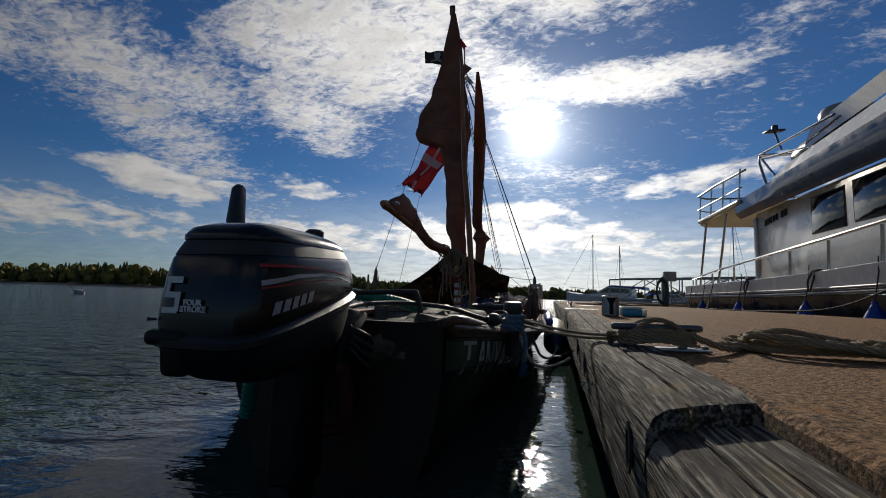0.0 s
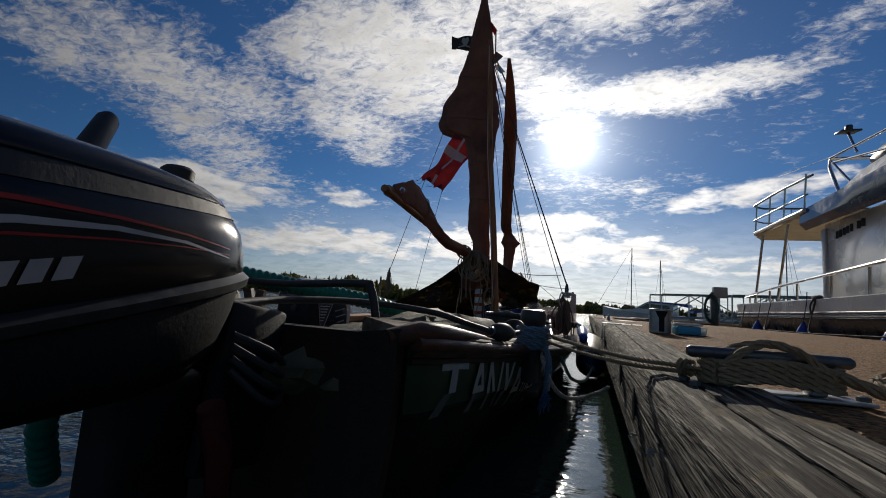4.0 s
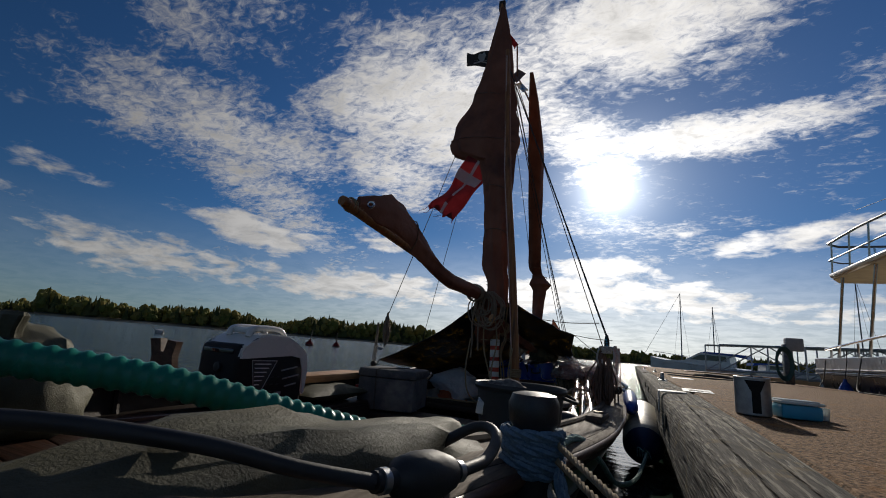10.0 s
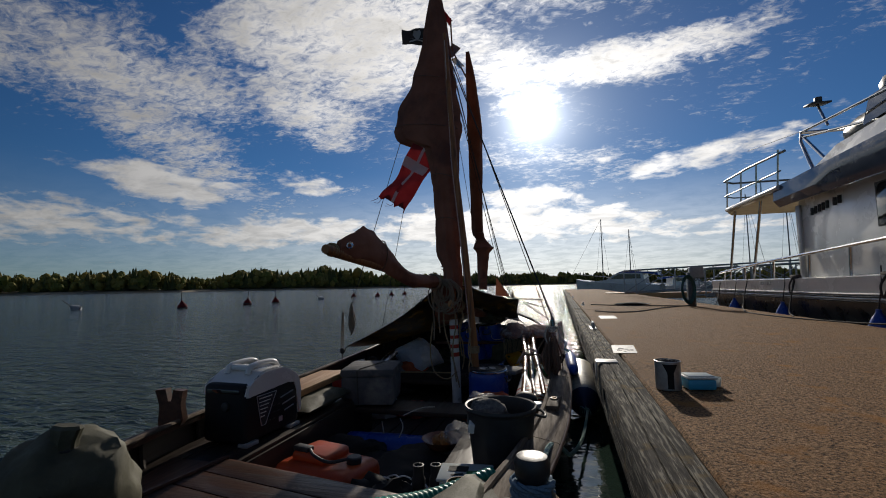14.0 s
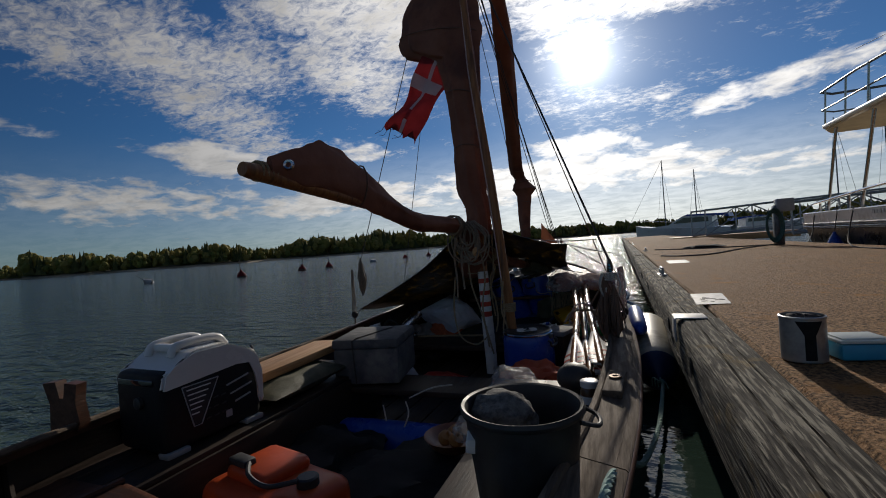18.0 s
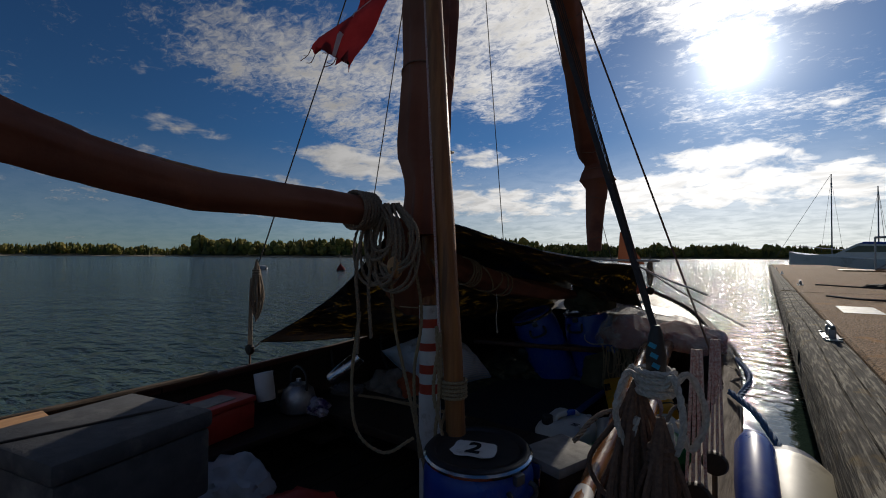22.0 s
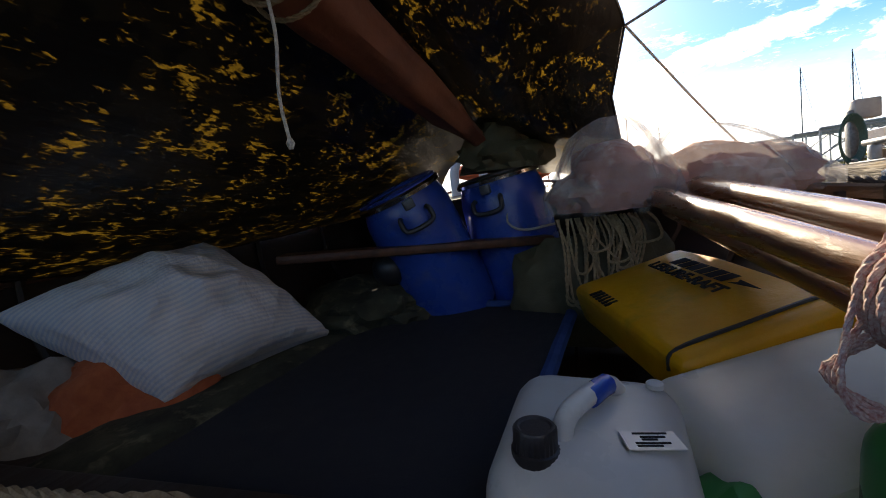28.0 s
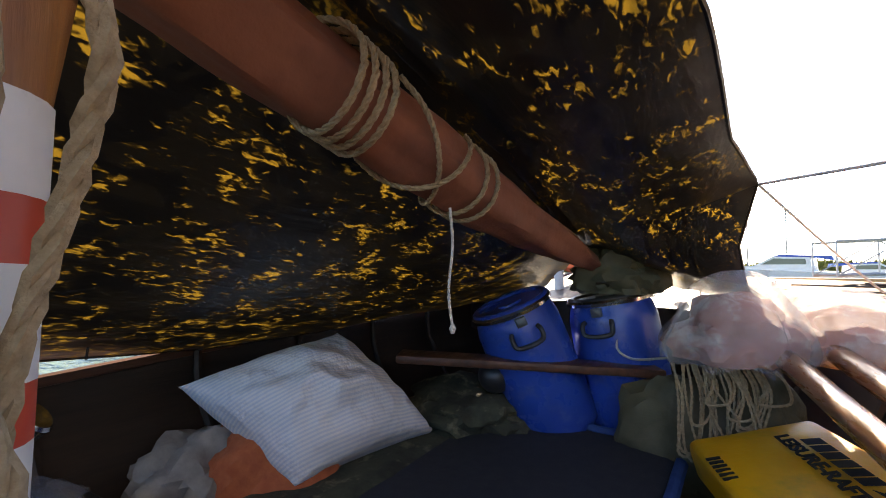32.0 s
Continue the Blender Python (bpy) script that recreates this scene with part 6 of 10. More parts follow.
# writing along the outer edge, read from the mat
tm = ym @ Matrix.Translation((0.035, 0.035, 0.0715)) @ rot(0, 0, -90).to_4x4()
bm = BM()
letters(bm, "LEISURE-RAFT", 0.040, tm, bold=0.0013)
part("writing", bm, M_INKK, ybag, "black bold lettering")
for k in range(6):
    bm = BM()
    x = -0.095 + 0.031 * k
    prism(bm, [(x, 0.026), (x + 0.024, 0.026), (x + 0.033, 0.062), (x + 0.007, 0.062)], 0.0012, tm @ Matrix.Translation((0, 0, -0.001)))
    part("emblem_shape", bm, M_INKK, ybag, "black slanting emblem shape", smooth=False)
bm = BM()
prism(bm, [(0.098, 0.030), (0.165, 0.044), (0.105, 0.050), (0.112, 0.040)], 0.0012, tm @ Matrix.Translation((0, 0, -0.001)))
part("emblem_shape", bm, M_INKK, ybag, "black pointed emblem shape", smooth=False)
bm = BM()
for k in range(6):
    box(bm, ym @ Vector((-0.13, 0.12 - 0.016 * k, 0.065)), (0.03, 0.006, 0.004), ym.to_3x3())
part("print_bars", bm, M_INKK, ybag)

# oars lashed together along the side
def oar(y0, pts, blade, flip):
    e = thing("oar", "varnished oar with a white blade and red bands", "oar", tuple(pts[0]), 0, "oars")
    bm = BM()
    tube(bm, curve_pts(pts, 4), 0.026, 14)
    part("shaft", bm, M_OAR, e)
    d = (Vector(pts[1]) - Vector(pts[0])).normalized()
    side = d.cross(Z).normalized()
    face = side.cross(d).normalized()
    a = math.radians(flip)
    w_, n_ = side * math.cos(a) + face * math.sin(a), face * math.cos(a) - side * math.sin(a)
    tab = [(0.0, 0.058), (0.03, 0.066), (0.2, 0.066), (0.36, 0.05), (0.46, 0.032), (0.50, 0.028)]

    def strip(a0, a1, out, name, material, label=""):
        bm = BM()
        rows = []
        n = 8
        for i in range(n + 1):
            s = a0 + (a1 - a0) * i / n
            w = interp(s, tab)
            t = interp(s, [(0, 0.008), (0.3, 0.012), (0.50, 0.028)]) + out
            c = Vector(pts[0]) + d * s
            rows.append([c + w_ * w * math.cos(q) * (1 + out * 8) + n_ * t * math.sin(q) for q in [k * 2 * math.pi / 16 for k in range(17)]])
        vs = sheet(bm, rows)
        bm.faces.new(vs[0][:16])
        bm.faces.new(vs[-1][:16][::-1])
        part(name, bm, material, e, label)

    strip(0, 0.50, 0, "blade", M_WHITEP, "white painted blade")
    for s in (0.05, 0.12, 0.20):
        strip(s, s + 0.025, 0.0015, "blade_band", M_REDP, "red painted band")


oar(0, [(-0.585, 11.16, 0.20), (-0.62, 11.75, 0.285), (-0.71, 12.37, 0.365), (-0.80, 13.20, 0.43)], 1, 20)
oar(0, [(-0.43, 11.22, 0.215), (-0.50, 11.80, 0.30), (-0.615, 12.37, 0.375), (-0.69, 13.27, 0.445)], 1, -10)
oar(0, [(-0.50, 11.30, 0.13), (-0.56, 11.8, 0.21), (-0.665, 12.4, 0.305), (-0.745, 13.2, 0.385)], 1, 0)
M_ROPEPK = mat("red_flecked_rope", (0.66, 0.58, 0.54), (0.42, 0.2, 0.18), 220.0, 0.85, bump=0.5, bump_scale=300)
olash = thing("oar_lashing", "white flecked cord tied round the oars", "rope", (-0.662, 12.35, 0.348))
for k in range(3):
    bm = BM()
    y = 12.33 + 0.018 * k
    rope(bm, [(-0.662 + 0.084 * math.cos(a), y + 0.01 * math.sin(a), 0.348 + 0.066 * math.sin(a)) for a in [j * 0.524 for j in range(13)]], 0.0045, step=0.008)
    part("turn", bm, M_ROPEPK, olash)
# hank of speckled rope over the oars
rhank = thing("rope_hank", "hank of white rope with red flecks hung over the oars", "rope", (-0.70, 12.40, 0.41))
for k in range(4):
    o = 0.011 * k
    bm = BM()
    rope(bm, [(-0.70 + o, 12.40 + o, 0.412), (-0.745 + o, 12.37, 0.35 - 0.008 * k), (-0.775, 12.33 + o, 0.28), (-0.755 + o, 12.32, 0.255), (-0.71, 12.34 + o, 0.29), (-0.67 + o, 12.39, 0.37), (-0.62, 12.42 + o, 0.412)], 0.0036, step=0.007)
    part("loop", bm, M_ROPEPK, rhank)
# added heap: stops low sun passing under the clothes bag onto the valise
solo("olive_bag", heap((-0.94, 13.26, 0.0), (0.46, 0.22, 0.36), 33.0, rough=0.3), M_CANVAS, "dark olive heap added behind the yellow valise to keep sun off it", "bag")
# coil of white line hung below the spar ends
lcoil = thing("line_coil", "loose coil of pale tan line hanging by the oar ends", "rope", (-0.92, 13.15, 0.385))
for k in range(16):
    bm = BM()
    rr = random.Random(k)
    x = -1.05 + 0.012 * k + 0.012 * rr.uniform(-1, 1)
    L = (0.13 if k < 7 else 0.07) + 0.11 * rr.random()
    rope(bm, [(x, 13.16, 0.385), (x - 0.01 + 0.05 * rr.random(), 13.13, 0.385 - 0.45 * L), (x + 0.05 * rr.random(), 13.11, 0.385 - L), (x + 0.04 + 0.03 * rr.random(), 13.12, 0.39 - L), (x + 0.07, 13.15, 0.385 - 0.4 * L), (x + 0.05, 13.17, 0.385)], 0.0042, step=0.012)
    part("loop", bm, M_ROPEB, lcoil)
# clear bag of clothes lying on the oars
M_PINK = mat("pink_clothes", (0.36, 0.13, 0.10), (0.45, 0.24, 0.2), 14.0, 0.9, bump=0.4, c3=(0.6, 0.5, 0.46), c3_scale=8.0, c3_amount=0.4)


def film_material():
    m = bpy.data.materials.new("clear_film")
    m.use_nodes = True
    n, l = m.node_tree.nodes, m.node_tree.links
    b = n["Principled BSDF"]
    b.inputs["Base Color"].default_value = (0.55, 0.55, 0.56, 1)
    b.inputs["Roughness"].default_value = 0.22
    t = n.new("ShaderNodeTexNoise")
    t.inputs["Scale"].default_value, t.inputs["Detail"].default_value = 26.0, 5.0
    bp = n.new("ShaderNodeBump")
    bp.inputs["Strength"].default_value, bp.inputs["Distance"].default_value = 0.8, 0.01
    l.new(t.outputs[0], bp.inputs["Height"])
    l.new(bp.outputs[0], b.inputs["Normal"])
    tp, tl = n.new("ShaderNodeBsdfTransparent"), n.new("ShaderNodeBsdfTranslucent")
    tl.inputs[0].default_value = (0.45, 0.45, 0.46, 1)
    m1, m2 = n.new("ShaderNodeMixShader"), n.new("ShaderNodeMixShader")
    m1.inputs[0].default_value, m2.inputs[0].default_value = 0.4, 0.64
    l.new(b.outputs[0], m1.inputs[1])
    l.new(tl.outputs[0], m1.inputs[2])
    l.new(m1.outputs[0], m2.inputs[1])
    l.new(tp.outputs[0], m2.inputs[2])
    l.new(m2.outputs[0], n["Material Output"].inputs[0])
    return m


M_FILM = film_material()
cbag = thing("clothes_bag", "clear plastic bag of pinkish clothes lying on the oars", "bag", (-0.70, 13.20, 0.43))


def gathered(base, neck, rx, ry, seed, rz=0.0, n=72, m=16):
    """A film bag drawn together at its neck: folds run out from it and hang over what lies inside."""
    bm = BM()
    base, neck = Vector(base), Vector(neck)
    turn = rot(0, 0, rz)
    rows = []
    for i in range(m + 1):
        t = i / m
        row = []
        for k in range(n):
            a = 2 * math.pi * k / n
            fold = 1 + (0.10 * math.sin(9 * a + seed) + 0.07 * math.sin(17 * a + 2 * seed + 3 * t)) * (1 - 0.6 * t) + 0.16 * noise.noise((2 * math.cos(a) + seed, 2 * math.sin(a), 2.5 * t))
            r = (0.06 + 0.94 * t ** 0.72) * fold
            if t > 0.86:
                r *= 1 - 1.2 * (t - 0.86)
            sag = 0.06 * noise.noise((3 * math.cos(a), 3 * math.sin(a) + seed, 4 * t))
            c = neck.lerp(base, t)
            h = neck.z + (base.z - neck.z) * (t ** 1.5)
            row.append(Vector((c.x, c.y, h + sag * (neck.z - base.z) * 2 * t)) + turn @ Vector((rx * r * math.cos(a), ry * r * math.sin(a), 0)))
        rows.append(row + [row[0]])
    sheet(bm, rows)
    return bm


part("film", gathered((-0.90, 13.20, 0.40), (-0.885, 13.16, 0.645), 0.20, 0.17, 2.0, 20), M_FILM, cbag, "crinkled clear film tied at its neck")
part("film", gathered((-0.58, 13.26, 0.40), (-0.70, 13.20, 0.60), 0.25, 0.16, 5.0, -15), M_FILM, cbag, "crinkled clear film")
part("clothes", heap((-0.89, 13.21, 0.40), (0.31, 0.25, 0.17), 23.0, rough=0.3), M_PINK, cbag, "pink folded clothes")
part("clothes", heap((-0.60, 13.26, 0.40), (0.38, 0.25, 0.15), 24.0, rough=0.3, rz=-15), M_PINK, cbag, "pink folded clothes")
# on the port side under the tarpaulin
cb = thing("food_box", "clear plastic box with a lid on the side bench", "box", (-2.20, 12.16, 0.12), 10)
bm = BM()
box(bm, (0, 0, 0.04), (0.16, 0.12, 0.08), bevel=0.012)
part("tub", bm, M_FILM, cb, world_place=False)
bm = BM()
box(bm, (0, 0, 0.086), (0.17, 0.13, 0.01), bevel=0.004)
part("lid", bm, M_FILM, cb, world_place=False)
bm = BM()
box(bm, (0.02, 0, 0.02), (0.06, 0.05, 0.022), bevel=0.005)
part("contents", bm, M_WHITEPL, cb, world_place=False)
bm = BM()
box(bm, (-2.14, 12.1, 0.055), (0.42, 0.7, 0.03), bevel=0.006)
part("side_shelf", bm, M_TAR, boat, "dark wooden side shelf")
# tan rope along the mast thwart
bm = BM()
rope(bm, [(-2.1, 12.15, 0.178), (-1.95, 12.185, 0.177), (-1.73, 12.205, 0.177), (-1.55, 12.215, 0.177), (-1.46, 12.235, 0.172), (-1.43, 12.25, 0.14), (-1.42, 12.26, 0.10)], 0.009, step=0.009)
solo("tan_rope", bm, M_ROPEB, "tan laid rope lying along the mast thwart", "rope")


# ---- standing rigging ----
def wire(name, pts, r, material, label, category="line", group="", n=6):
    bm = BM()
    tube(bm, pts, r, n)
    return solo(name, bm, material, label, category, group)


TOP = mast_at(4.45)
wire("shroud", [(-2.30, 11.62, 0.86), tuple(mast_at(4.1))], 0.0035, M_ROPEK, "thin dark port shroud", "shroud", "shrouds")
wire("shroud", [(-0.345, 11.24, 0.82), tuple(mast_at(4.1))], 0.0065, M_ROPEK, "dark shroud towards the pontoon", "shroud", "shrouds")
wire("shroud", [(-0.33, 12.55, 0.43), tuple(mast_at(4.25))], 0.0045, M_ROPER, "red-brown shroud line towards the pontoon", "shroud", "shrouds")
wire("halyard", [(-2.26, 12.25, 0.45), tuple(mast_at(4.0))], 0.003, M_ROPEK, "thin halyard to the port rail", "halyard", "halyards")
wire("halyard", [(-1.47, 12.75, 1.0), tuple(mast_at(4.0) + Vector((0.05, 0.05, 0)))], 0.0025, M_ROPEK, "thin halyard ahead of the mast", "halyard", "halyards")
wire("forestay", [tuple(TOP), (-1.635, 15.80, 0.80)], 0.004, M_GALVDARK, "steel forestay from masthead to stem", "stay", "stays")
for k, (x, y, z) in enumerate(((-1.02, 14.6, 0.60), (-0.95, 14.3, 0.58), (-1.1, 14.9, 0.63), (-0.88, 14.0, 0.55))):
    wire("halyard", [tuple(mast_at(4.3) + Vector((0.04, 0.03 * k, -0.1 * k))), (x, y, z)], 0.0045, M_ROPEK, "thin line from the masthead to the bow", "halyard", "halyards")
wire("sprit_line", [(-1.085, 11.575, 0.65), (-1.15, 11.60, 1.4), (-1.25, 11.66, 2.3), (-1.33, 11.80, 3.6)], 0.005, M_ROPEPK, "white flecked line running up the sprit pole", "line")


def hank(name, top, length, width, turns, r, material, label, seed):
    """Coiled line hung up by its middle: long loops below a wrapped neck."""
    rr = random.Random(seed)
    t = Vector(top)
    e = thing(name, label, "rope", top, 0, "hung-up line hanks")
    for k in range(turns):
        bm = BM()
        a = rr.uniform(0, math.pi)
        dx, dy = width * math.cos(a) * rr.uniform(0.3, 1), width * math.sin(a) * rr.uniform(0.3, 1)
        L = length * rr.uniform(0.6, 1.0)
        j1, j2 = rr.uniform(0.4, 0.8), rr.uniform(0.6, 1.2)
        c = [t, t + Vector((dx * 0.5 * j1, dy * 0.6, -L * 0.3)), t + Vector((dx * j2, dy, -L * 0.72)), t + Vector((dx * 0.2, dy * 0.2, -L)), t + Vector((-dx * j1, -dy * 0.8, -L * 0.78)), t + Vector((-dx * 0.4 * j2, -dy * 0.5, -L * 0.33)), t]
        tube(bm, curve_pts(c, 6), r, 6)
        part("loop", bm, material, e)
    bm = BM()
    for k in range(5):
        z = -length * 0.16 - k * r * 2
        tube(bm, [t + Vector((0.018 * math.cos(a), 0.018 * math.sin(a), z)) for a in [j * 0.524 for j in range(13)]], r, 6)
    part("wrapping", bm, material, e)
    return e


M_ROPEDUST = mat("faded_rope", (0.30, 0.23, 0.16), (0.19, 0.14, 0.10), 150.0, 0.9, bump=0.5, bump_scale=300)
hank("line_hank", (-2.285, 11.62, 0.94), 0.34, 0.05, 16, 0.004, M_ROPEDUST, "hank of faded line hung on the port shroud", 1)
hank("line_hank", (-0.38, 11.24, 0.73), 0.40, 0.09, 34, 0.0055, M_ROPER, "large hank of brown line hung on the shroud", 2)
hank("line_hank", (-0.33, 11.20, 0.68), 0.32, 0.06, 14, 0.006, M_ROPER, "hank of tan line hung on the shroud", 3)
hank("line_hank", (-1.00, 14.55, 0.98), 0.28, 0.05, 9, 0.004, M_ROPEDUST, "hank of line hung in the bow rigging", 4)
# coil of white line and a wooden block at the boom's inner end
sheet_coil = thing("sheet_coil", "coil of thick pale line hung at the inner boom end", "rope", (-1.33, 11.46, 1.15))
rr = random.Random(11)
for k in range(15):
    bm = BM()
    w, L = rr.uniform(0.05, 0.11), rr.uniform(0.17, 0.32)
    o = Vector((-1.30 + rr.uniform(-0.05, 0.05), 11.55 + rr.uniform(-0.03, 0.03), 1.15))
    c = [o, o + Vector((w, -0.02, -L * 0.4)), o + Vector((w * 0.8, -0.02, -L * 0.85)), o + Vector((0, -0.03, -L)), o + Vector((-w * 0.8, -0.02, -L * 0.8)), o + Vector((-w, 0.0, -L * 0.35)), o]
    rope(bm, c, 0.0065, step=0.012)
    part("loop", bm, M_ROPEDUST, sheet_coil)
for k in range(6):
    bm = BM()
    rope(bm, [(-1.395 + 0.066 * math.cos(a), 11.46 + 0.016 * k, 1.128 + 0.068 * math.sin(a)) for a in [j * 0.524 for j in range(13)]], 0.0065, step=0.012)
    part("turn", bm, M_ROPEDUST, sheet_coil)
for pts in ([(-1.38, 11.49, 1.05), (-1.40, 11.48, 0.9), (-1.395, 11.49, 0.74), (-1.40, 11.49, 0.60)], [(-1.34, 11.51, 1.0), (-1.355, 11.50, 0.85), (-1.35, 11.51, 0.66)]):
    bm = BM()
    rope(bm, pts, 0.0075, step=0.012)
    part("hanging_end", bm, M_ROPEDUST, sheet_coil)
blk = thing("pulley_block", "wooden pulley block hanging in the rope coil", "block", (-1.245, 11.52, 0.92), 20, rx=15)
bm = BM()
lathe(bm, [(0.006, -0.04), (0.024, -0.025), (0.03, 0.0), (0.024, 0.025), (0.006, 0.04)], Matrix.Diagonal((1, 0.7, 1, 1)), 14)
part("shell", bm, M_RAWWOOD, blk, world_place=False)
bm = BM()
lathe(bm, [(0.008, -0.023), (0.008, 0.023)], rot(90, 0, 0).to_4x4(), 10)
part("pin", bm, M_BOLT, blk, world_place=False)
# bindings of thin cord round the sail above the boom
bm = BM()
for z, r in ((1.24, 0.075), (1.27, 0.08), (1.30, 0.082), (1.36, 0.088), (1.40, 0.09)):
    c = Vector((-1.335, mast_at(z).y, z))
    tube(bm, [c + Vector((r * math.cos(a), 0.8 * r * math.sin(a), 0.012 * math.sin(a + z * 9))) for a in [j * 0.393 for j in range(17)]], 0.004, 6)
solo("sail_tie", bm, M_ROPEW, "thin white cord bindings round the furled mainsail", "cord")
# clew of the mainsail hanging below the boom
bm = BM()
st = []
for i in range(20):
    t = i / 19
    w = interp(t, [(0, 0.035), (0.25, 0.05), (0.5, 0.078), (0.75, 0.088), (0.92, 0.06), (1.0, 0.025)])
    st.append(((-1.315 - 0.045 * t + 0.02 * math.sin(t * 4), 11.58 + 0.20 * t, 1.10 - 0.385 * t), w * 1.15, w * 0.55, Vector((0.9, 0.43, 0)), Vector((-0.43, 0.9, 0))))
bundle(bm, st, 7, 8.0, 30, 1.0, 0.14)
cl = solo("sail_clew", bm, M_SAILD, "stitched rust-brown corner of the mainsail hanging at the mast", "sail")
bm = BM()
tube(bm, [(-1.362 + 0.075 * math.cos(a), 11.765 + 0.055 * math.sin(a), 0.755) for a in [j * 0.314 for j in range(21)]], 0.003, 5)
part("seam", bm, M_ROPEB, cl, "stitched seam")
# ropes down the mast and sprit foot
mropes = thing("mast_rope", "tan ropes hanging and hitched at the mast foot", "rope", (-1.22, 11.76, 0.5))
HANG = [[(-1.17, 11.70, 1.12), (-1.192, 11.752, 0.80), (-1.220, 11.762, 0.72), (-1.226, 11.765, 0.63), (-1.202, 11.778, 0.55), (-1.185, 11.76, 0.40), (-1.20, 11.74, 0.30)],
        [(-1.25, 11.74, 0.95), (-1.19, 11.79, 0.80), (-1.208, 11.795, 0.73), (-1.226, 11.782, 0.64), (-1.222, 11.77, 0.55), (-1.20, 11.75, 0.42)],
        [(-1.27, 11.62, 1.05), (-1.235, 11.66, 0.75), (-1.27, 11.66, 0.5), (-1.24, 11.66, 0.2)],
        [(-1.33, 11.58, 1.0), (-1.335, 11.62, 0.7), (-1.27, 11.63, 0.45), (-1.21, 11.66, 0.15)],
        [(-1.095, 11.57, 0.72), (-1.08, 11.565, 0.5), (-1.10, 11.57, 0.34), (-1.085, 11.57, 0.2)],
        [(-1.075, 11.565, 0.70), (-1.10, 11.56, 0.5), (-1.07, 11.57, 0.36), (-1.075, 11.57, 0.22)],
        [(-1.42, 11.52, 0.75), (-1.44, 11.5, 0.5), (-1.40, 11.49, 0.32), (-1.30, 11.53, 0.25), (-1.22, 11.60, 0.3)]]
for pts in HANG:
    bm = BM()
    rope(bm, pts, 0.007, step=0.012)
    part("strand", bm, M_ROPEB, mropes)
for k in range(5):
    bm = BM()
    rope(bm, [(-1.056 + 0.043 * math.cos(a), 11.618 + 0.043 * math.sin(a), 0.48 + 0.013 * k) for a in [j * 0.524 for j in range(13)]], 0.006, step=0.012)
    part("hitch_turn", bm, M_ROPEB, mropes)

# deadeyes and lanyards on the rails
def tackle(x, y, z, material, h, seed):
    e = thing("shroud_tackle", "wooden deadeye with lanyards at the rail", "deadeye", (x, y, z), 0, "shroud tackles")
    bm = BM()
    lathe(bm, [(0.012, -0.014), (0.026, -0.012), (0.03, 0.0), (0.026, 0.012), (0.012, 0.014)], rot(90, 0, 0).to_4x4(), 16)
    part("deadeye", bm, M_TAR, e, world_place=False)
    for k in range(4):
        bm = BM()
        tube(bm, [(-0.018 + 0.012 * k, 0, 0.01), (-0.008 + 0.005 * k + 0.03 * (h - 0.2), 0.0, h)], 0.0035, 6)
        part("lanyard", bm, material, e, world_place=False)
    bm = BM()
    tube(bm, [(0, 0, -0.02), (0, 0.0, -0.09)], 0.006, 8)
    part("chain_plate", bm, M_BOLT, e, world_place=False)


tackle(-2.405, 11.66, 0.46, M_ROPEDUST, 0.38, 1)
tackle(-0.30, 11.40, 0.47, M_ROPEPK, 0.30, 2)
tackle(-0.285, 11.62, 0.46, M_ROPEPK, 0.30, 3)
# black wrapping on the shroud's lower end, tied with white rope
bm = BM()
lathe(bm, [(0.008, -0.05), (0.016, -0.038), (0.018, 0.0), (0.013, 0.035), (0.007, 0.055)], Matrix.Translation((-0.345, 11.24, 0.78)), 14)
sw = solo("shroud_boot", bm, M_RUBBER, "black wrapped boot on the lower shroud with blue print", "boot")
for k in range(4):
    bm = BM()
    box(bm, (-0.348 + 0.003 * k, 11.2235 - 0.0005 * k, 0.80 - 0.018 * k), (0.013, 0.003, 0.008), rot(0, 25, 10))
    part("print_bar", bm, M_TEAL, sw, "blue printed bar")
lashing = thing("shroud_lashing", "thick white rope bow tied under the shroud boot", "rope", (-0.345, 11.24, 0.70))
for k in range(4):
    bm = BM()
    rope(bm, [(-0.345 + 0.03 * math.cos(a), 11.24 + 0.03 * math.sin(a), 0.715 + 0.012 * k) for a in [j * 0.524 for j in range(13)]], 0.0065, step=0.012)
    part("turn", bm, M_ROPEW, lashing)
for a0, L in ((0.4, 0.085), (2.6, 0.075), (4.0, 0.09), (5.4, 0.08)):
    bm = BM()
    d = Vector((math.cos(a0), math.sin(a0) * 0.6, 0))
    c = Vector((-0.345, 11.23, 0.73))
    rope(bm, [c + d * 0.03, c + d * L * 0.7 + Vector((0, 0, 0.02)), c + d * L + Vector((0, 0, -0.05)), c + d * L * 0.7 + Vector((0, 0, -0.11)), c + d * 0.04 + Vector((0, 0, -0.06))], 0.0065, step=0.012)
    part("bow_loop", bm, M_ROPEW, lashing)

